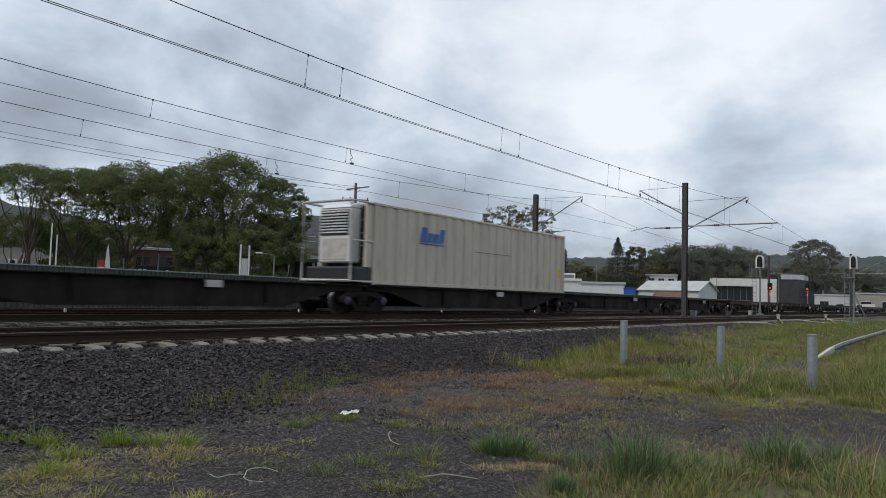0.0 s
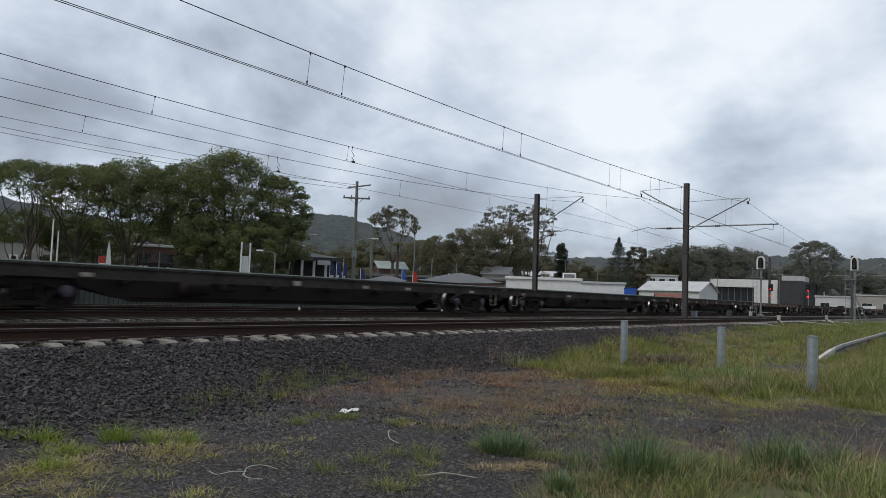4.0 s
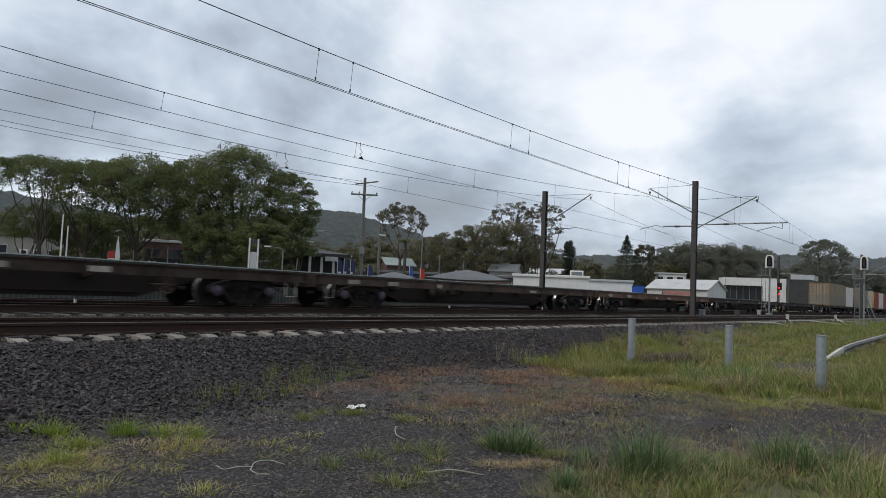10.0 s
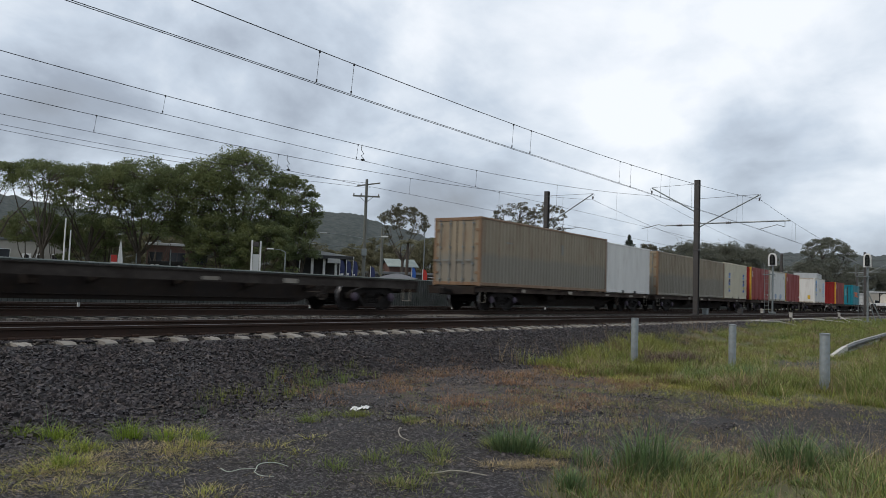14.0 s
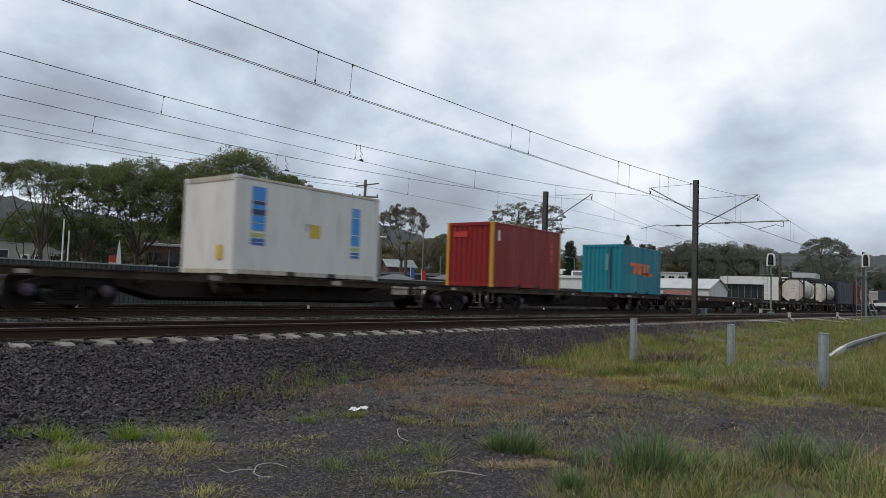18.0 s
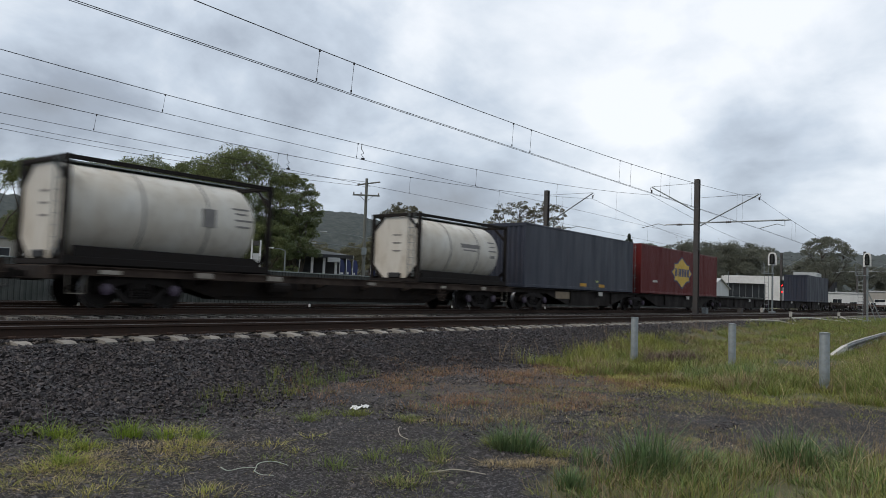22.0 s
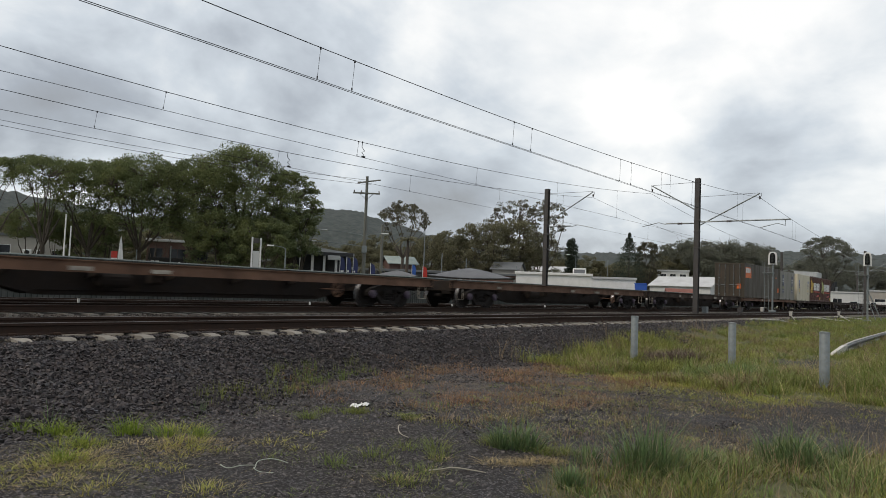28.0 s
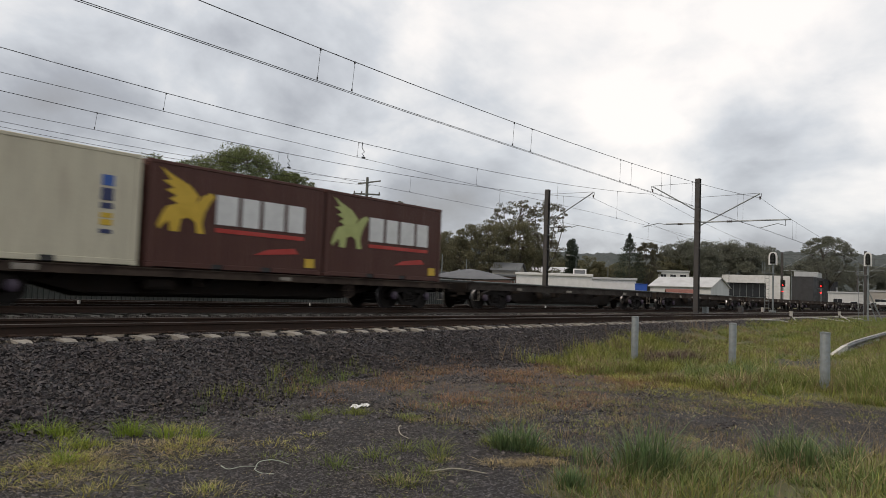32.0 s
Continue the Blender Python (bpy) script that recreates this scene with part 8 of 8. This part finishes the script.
    for k in range(9):
        part("cladding_board", Shape().box(2.3, 7.3, -0.03, 0.036, -0.2 + 0.63 * k, 0.38 + 0.63 * k, 0.012), white_paint, root)
    fr = part("window", Shape().box(-6.2, 2.3, 0.78, 0.86, 5.2, 5.4).box(-6.2, 2.3, 0.78, 0.86, 0.1, 0.3), wall_dark, wl)
    for k in range(6):
        part("pane", Shape().box(-6.2 + 1.42 * k + 0.06, -6.2 + 1.42 * (k + 1) - 0.06, 0.80, 0.83, 0.3, 5.2), glass, fr)
        part("mullion", Shape().box(-6.2 + 1.42 * k - 0.05, -6.2 + 1.42 * k + 0.05, 0.76, 0.88, 0.1, 5.4), galvanised, fr)
    ax, ay = at(79.34, 186)
    corner = [(at(b, d)[0] - ax, at(b, d)[1] - ay) for b, d in ((77.95, 187), (79.34, 186), (80.85, 219), (79.4, 222))]
    root = thing("showroom_wing", pose(ax, ay, BASE), "charcoal clad showroom wing with a pale roof box", "building", "buildings behind the railway")
    part("wall", Shape().plate(corner, "z", -0.3, 7.0), wall_dark, root)
    part("roof", Shape().plate([(1.01 * x - 0.05, 1.01 * y - 0.05) for x, y in corner], "z", 7.0, 7.25), wall_dark, root)
    top = [(at(b, d)[0] - ax, at(b, d)[1] - ay) for b, d in ((78.15, 188), (79.62, 190), (79.9, 200), (78.5, 200))]
    part("roof_box", Shape().plate(top, "z", 7.25, 8.45), sheet_white, root)
    run = Vector((corner[2][0], corner[2][1], 0)).normalized()
    out = Vector((run.y, -run.x, 0)) * 0.03
    for d0, d1, z0, z1 in ((5.0, 11.5, 0.0, 4.6), (15.0, 17.5, 0.0, 2.6)):
        p, q = run * d0 + out, run * d1 + out
        door = part("door", Shape().bar((p.x, p.y, (z0 + z1) / 2), (q.x, q.y, (z0 + z1) / 2), 0.05, z1 - z0), black_paint, root, "dark roller door")
        part("door_frame", Shape().bar((p.x, p.y, z1 + 0.1), (q.x, q.y, z1 + 0.1), 0.08, 0.18), roof_grey, door)
    q = run * 31
    part("end_post", Shape().box(q.x - 0.25, q.x + 0.25, q.y - 0.4, q.y + 0.1, -0.3, 5.6), white_paint, root, "white end post")
    flat_building(81.4, 178, 7, 7, 3.6, sheet_white, roof_light, "small white building beside parked vehicles", rows=[(-2.5, -0.8, 1.0, 2.4, 2)])
    flat_building(84.0, 185, 9, 8, 4.2, wall_cream, roof_light, "pale low building at the far end of the yard", rows=[(-3, -1, 1.2, 2.6, 2), (1, 3, 1.2, 2.6, 2)])


build_town()


def power_pole(b, d, h, label, arms=True, lamps=()):
    x, y = at(b, d)
    root = thing("power_pole", pose(x, y, BASE, 0, 0, -b), label, "power pole", "poles behind the railway")
    part("pole", Shape().tube([(0, 0, -0.5), (0, 0, h)], 0.20, 12, 0.13), timber, root, smooth=True)
    if arms:
        part("cross_arm", Shape().box(-1.3, 1.3, -0.2, -0.1, h - 1.75, h - 1.6, 0.01), timber, root)
        part("cross_arm", Shape().bar((-0.9, 0.5, h - 0.6), (1.3, -0.4, h - 0.35), 0.1, 0.12), timber, root)
        for k in (-1.2, -0.5, 1.2):
            part("insulator", Shape().lathe([(0.03, 0), (0.06, 0.03), (0.05, 0.1), (0.07, 0.14), (0.03, 0.2)], 8, "z", (k, -0.15, h - 1.6)), porcelain, root)
        part("brace", Shape().bar((-0.7, -0.15, h - 1.7), (0, -0.15, h - 2.3), 0.04, 0.04).bar((0.7, -0.15, h - 1.7), (0, -0.15, h - 2.3), 0.04, 0.04), mast_steel, root)
        part("cable_box", Shape().box(-0.25, 0.25, -0.35, -0.16, h - 7.5, h - 6.8, 0.03), galvanised, root)
    for z, reach in lamps:
        lamp = part("lamp_arm", Shape().tube([(0, -0.1, z), (reach * 0.5, -0.1, z + 0.25), (reach, -0.1, z + 0.35)], 0.03, 6), galvanised, root)
        part("lamp_head", Shape().box(min(reach, reach + math.copysign(0.7, reach)), max(reach, reach + math.copysign(0.7, reach)), -0.22, 0.02, z + 0.30, z + 0.42, 0.03), white_paint, lamp, "pale lamp head")
    return root


def light_pole(b, d, h, kind="lamp", mat=None):
    x, y = at(b, d)
    root = thing("light_pole", pose(x, y, BASE, 0, 0, -b), "slim grey street light on a pole" if kind == "lamp" else "slim plain grey steel pole", "light pole", "poles behind the railway")
    part("pole", Shape().tube([(0, 0, -0.3), (0, 0, h)], 0.075, 8, 0.05), mat or galvanised, root)
    if kind == "lamp":
        part("lamp_arm", Shape().tube([(0, 0, h), (-0.4, 0, h + 0.15), (-1.0, 0, h + 0.2)], 0.03, 6), mat or galvanised, root)
        part("lamp_head", Shape().box(-1.5, -0.95, -0.1, 0.1, h + 0.15, h + 0.26, 0.02), white_paint, root)
    return root


def build_poles():
    power_pole(46.55, 72, 11.8, "grey timber power pole with cross arms and street lamps", True, ((6.0, -3.6), (4.9, -4.6), (5.9, 1.6)))
    power_pole(47.9, 80, 7.8, "dark timber pole behind the car yard", False)
    for b, d, h, k in ((25.45, 66, 5.9, "plain"), (25.8, 66, 5.0, "plain"), (51.2, 82, 7.6, "plain"), (52.6, 84, 5.2, "plain"), (54.5, 82, 4.6, "plain"), (65.3, 120, 6.8, "plain"), (62.9, 115, 7.0, "lamp"), (58.4, 90, 4.2, "plain"),
                       (40.6, 62, 3.9, "lamp"), (32.4, 70, 4.0, "plain"), (73.9, 150, 6.8, "plain"), (77.4, 180, 8.2, "plain"), (78.0, 182, 8.0, "plain"), (30.1, 72, 3.6, "plain")):
        light_pole(b, d, h, k, white_paint if b < 26 else None)
    # distant supply wires on the timber pole
    x, y = at(46.55, 72)
    far = thing("supply_wires", pose(0, 0, 0), "thin sagging supply wires on timber poles", "supply wire", "overhead lines")
    for k, z in ((0.0, 12.0), (0.6, 11.6)):
        pts = []
        for i in range(17):
            u = i / 16
            px_, py_ = x + (at(12, 62)[0] - x) * u, y + (at(12, 62)[1] - y) * u
            pts.append((px_ + k, py_, z - 2.6 * 4 * u * (1 - u) * 0.25 + 1.5 * u))
        part("wire", Shape().tube(pts, 0.016, 4), wire_mat, far)


build_poles()


def banner(b, d, h, col, col2):
    x, y = at(b, d)
    root = thing("feather_banner", pose(x, y, BASE, 0, 0, -b), "tall cloth banner on a thin pole", "banner", "banners in the car yard")
    part("pole", Shape().tube([(0, 0, -0.2), (0, 0, h)], 0.03, 6), white_paint, root)
    cloth = part("cloth", Shape().plate([(0.04, 0.9), (0.42, 0.9), (0.46, h - 0.6), (0.34, h - 0.15), (0.04, h)], "y", -0.01, 0.01), col, root)
    rng = random.Random(int(b * 10))
    for k in range(4):
        z = 1.3 + (h - 2.4) * k / 4
        part("print", Shape().box(0.08, rng.uniform(0.22, 0.38), -0.018, -0.011, z, z + (h - 2.4) / 4 * rng.uniform(0.4, 0.7)), col2, cloth)


for bb, dd, hh, c1, c2 in ((44.75, 71, 3.8, dark_ink, white_ink), (45.25, 71, 3.8, dark_ink, white_ink), (45.75, 71, 3.8, dark_ink, white_ink), (47.1, 71, 3.3, dark_ink, white_ink),
                           (51.15, 74, 3.3, red_ink, white_ink), (53.9, 80, 3.4, white_ink, blue_ink), (50.3, 84, 3.8, blue_ink, white_ink)):
    banner(bb, dd, hh, c1, c2)

# boards beside the railway
root = thing("notice_frame", facing(38.44, 55), "white framed notice board on two posts", "sign")
for px0 in (-0.30, 0.30):
    part("post", Shape().box(px0 - 0.06, px0 + 0.06, -0.06, 0.06, -0.3, 4.3 if px0 < 0 else 4.25, 0.01), white_paint, root)
part("board", Shape().box(-0.22, 0.22, -0.03, 0.03, 1.2, 3.3, 0.01), sheet_white, root)
part("lamp_box", Shape().box(-0.22, 0.2, -0.12, 0.12, 3.85, 4.2, 0.03), mast_steel, root)
root = thing("shop_sign", facing(28.85, 70), "white and red shop sign on a stand", "sign")
part("board", Shape().plate([(0.0, 0.2), (0.5, 0.2), (0.44, 2.9), (0.32, 4.1), (0.22, 4.7), (0.12, 4.1), (0.04, 2.9)], "y", -0.04, 0.04), white_paint, root, "white feather-shaped board")
part("red_panel", Shape().box(-0.50, 0.0, -0.06, -0.042, 2.7, 3.3, 0.01), red_ink, root, "red panel")
part("white_panel", Shape().box(-0.50, 0.0, -0.06, -0.042, 2.1, 2.7, 0.01), white_paint, root)
for k in range(3):
    part("marking_plate", Shape().box(-0.45, -0.05, -0.08, -0.062, 2.16 + 0.18 * k, 2.26 + 0.18 * k, 0.005), red_ink, root)
part("upright", Shape().box(-0.54, -0.50, -0.06, 0.02, -0.4, 3.35), galvanised, root)
part("post", Shape().box(0.0, 0.2, -0.08, 0.08, -0.4, 0.2, 0.01), galvanised, root)


root = thing("low_sign_board", facing(32.3, 82), "low black sign board with pale bars", "sign")
part("board", Shape().box(-1.9, 1.9, 0.0, 0.12, 1.0, 3.3, 0.02), black_paint, root)
for x, w, z, h in ((-1.75, 0.34, 2.2, 0.75), (-1.3, 0.34, 2.2, 0.75), (-0.7, 0.9, 2.65, 0.14), (-0.7, 1.4, 2.35, 0.12), (0.9, 0.25, 1.7, 1.2), (1.3, 0.3, 2.1, 0.5)):
    part("print", Shape().box(x, x + w, -0.012, -0.002, z, z + h), white_ink, root, "pale bars of a sign")
for x in (-1.7, 1.7):
    part("post", Shape().box(x - 0.06, x + 0.06, 0.122, 0.22, -0.3, 3.2), galvanised, root)


def vehicle(b, d, body, kind, turn, label):
    root = thing("parked_" + kind, facing(b, d, BASE, turn), label, "car" if kind == "car" else kind, "parked vehicles")
    L = 4.5
    if kind == "car":
        prof = [(-2.25, 0.35), (-2.25, 0.75), (-2.0, 0.92), (-1.1, 1.0), (-0.5, 1.42), (0.9, 1.46), (1.6, 1.05), (2.15, 0.95), (2.25, 0.6), (2.25, 0.35)]
        cab = [(-0.95, 1.0), (-0.48, 1.36), (0.85, 1.40), (1.40, 1.04)]
    else:
        prof = [(-2.4, 0.35), (-2.4, 1.0), (-1.6, 1.15), (-1.0, 1.85), (2.3, 2.0), (2.4, 1.9), (2.4, 0.35)]
        cab = [(-1.45, 1.15), (-0.95, 1.72), (0.1, 1.78), (0.1, 1.15)]
    part("body", Shape().plate(prof, "y", 0, 1.75), body, root)
    for y in (-0.012, 1.752):
        part("side_window", Shape().plate(cab, "y", y, y + 0.01), glass, root)
    for x in (-1.4, 1.4):
        for y in (0.0, 1.55):
            w = part("wheel", Shape().lathe([(0.1, y - 0.03), (0.30, y - 0.03), (0.32, y), (0.32, y + 0.2), (0.30, y + 0.23), (0.1, y + 0.23)], 16, "y", (x, 0, 0.32)), black_paint, root)
            part("rim", Shape().lathe([(0.19, y - 0.045), (0.05, y - 0.05)], 12, "y", (x, 0, 0.32)), galvanised, w)
    for y in (0.15, 1.4):
        part("headlight", Shape().box(-2.27, -2.24, y, y + 0.25, 0.65, 0.78, 0.01), lens_dark, root)


vehicle(80.0, 165, white_paint, "car", 15, "white parked car beside a building")
vehicle(82.0, 160, sheet_white, "van", 5, "white parked van in the yard")
vehicle(80.9, 172, galvanised, "car", -20, "silver parked car in the yard")
vehicle(83.1, 168, white_paint, "van", 10, "white parked van in the yard")
vehicle(41.8, 68, wall_dark, "car", 5, "dark parked car near the kiosk")
vehicle(50.4, 80, galvanised, "car", 0, "silver car under a shade canopy")
vehicle(56.3, 77, white_paint, "car", 0, "white car under a shade canopy")
vehicle(53.6, 77, red_c, "car", 0, "red car under a shade canopy")


# ---------------------------------------------------------------- what moves
def motions():
    marks = [float(k) for k in range(33)]
    for ob, x, y, z in TRAIN:
        walk(ob, [(t, pose(x - travelled(t), y, z)) for t in marks])
    # every wheel set turns alike; they share one set of keys
    first = WHEELS[0]
    walk(first, [(k / FPS, Matrix.Rotation(-travelled(k / FPS) / WHEEL_R, 4, "Y")) for k in range(32 * FPS + 1)])
    for w in WHEELS[1:]:
        w.rotation_mode = "QUATERNION"
        keys = w.animation_data_create()
        keys.action = first.animation_data.action
        keys.action_slot = first.animation_data.action_slot


motions()
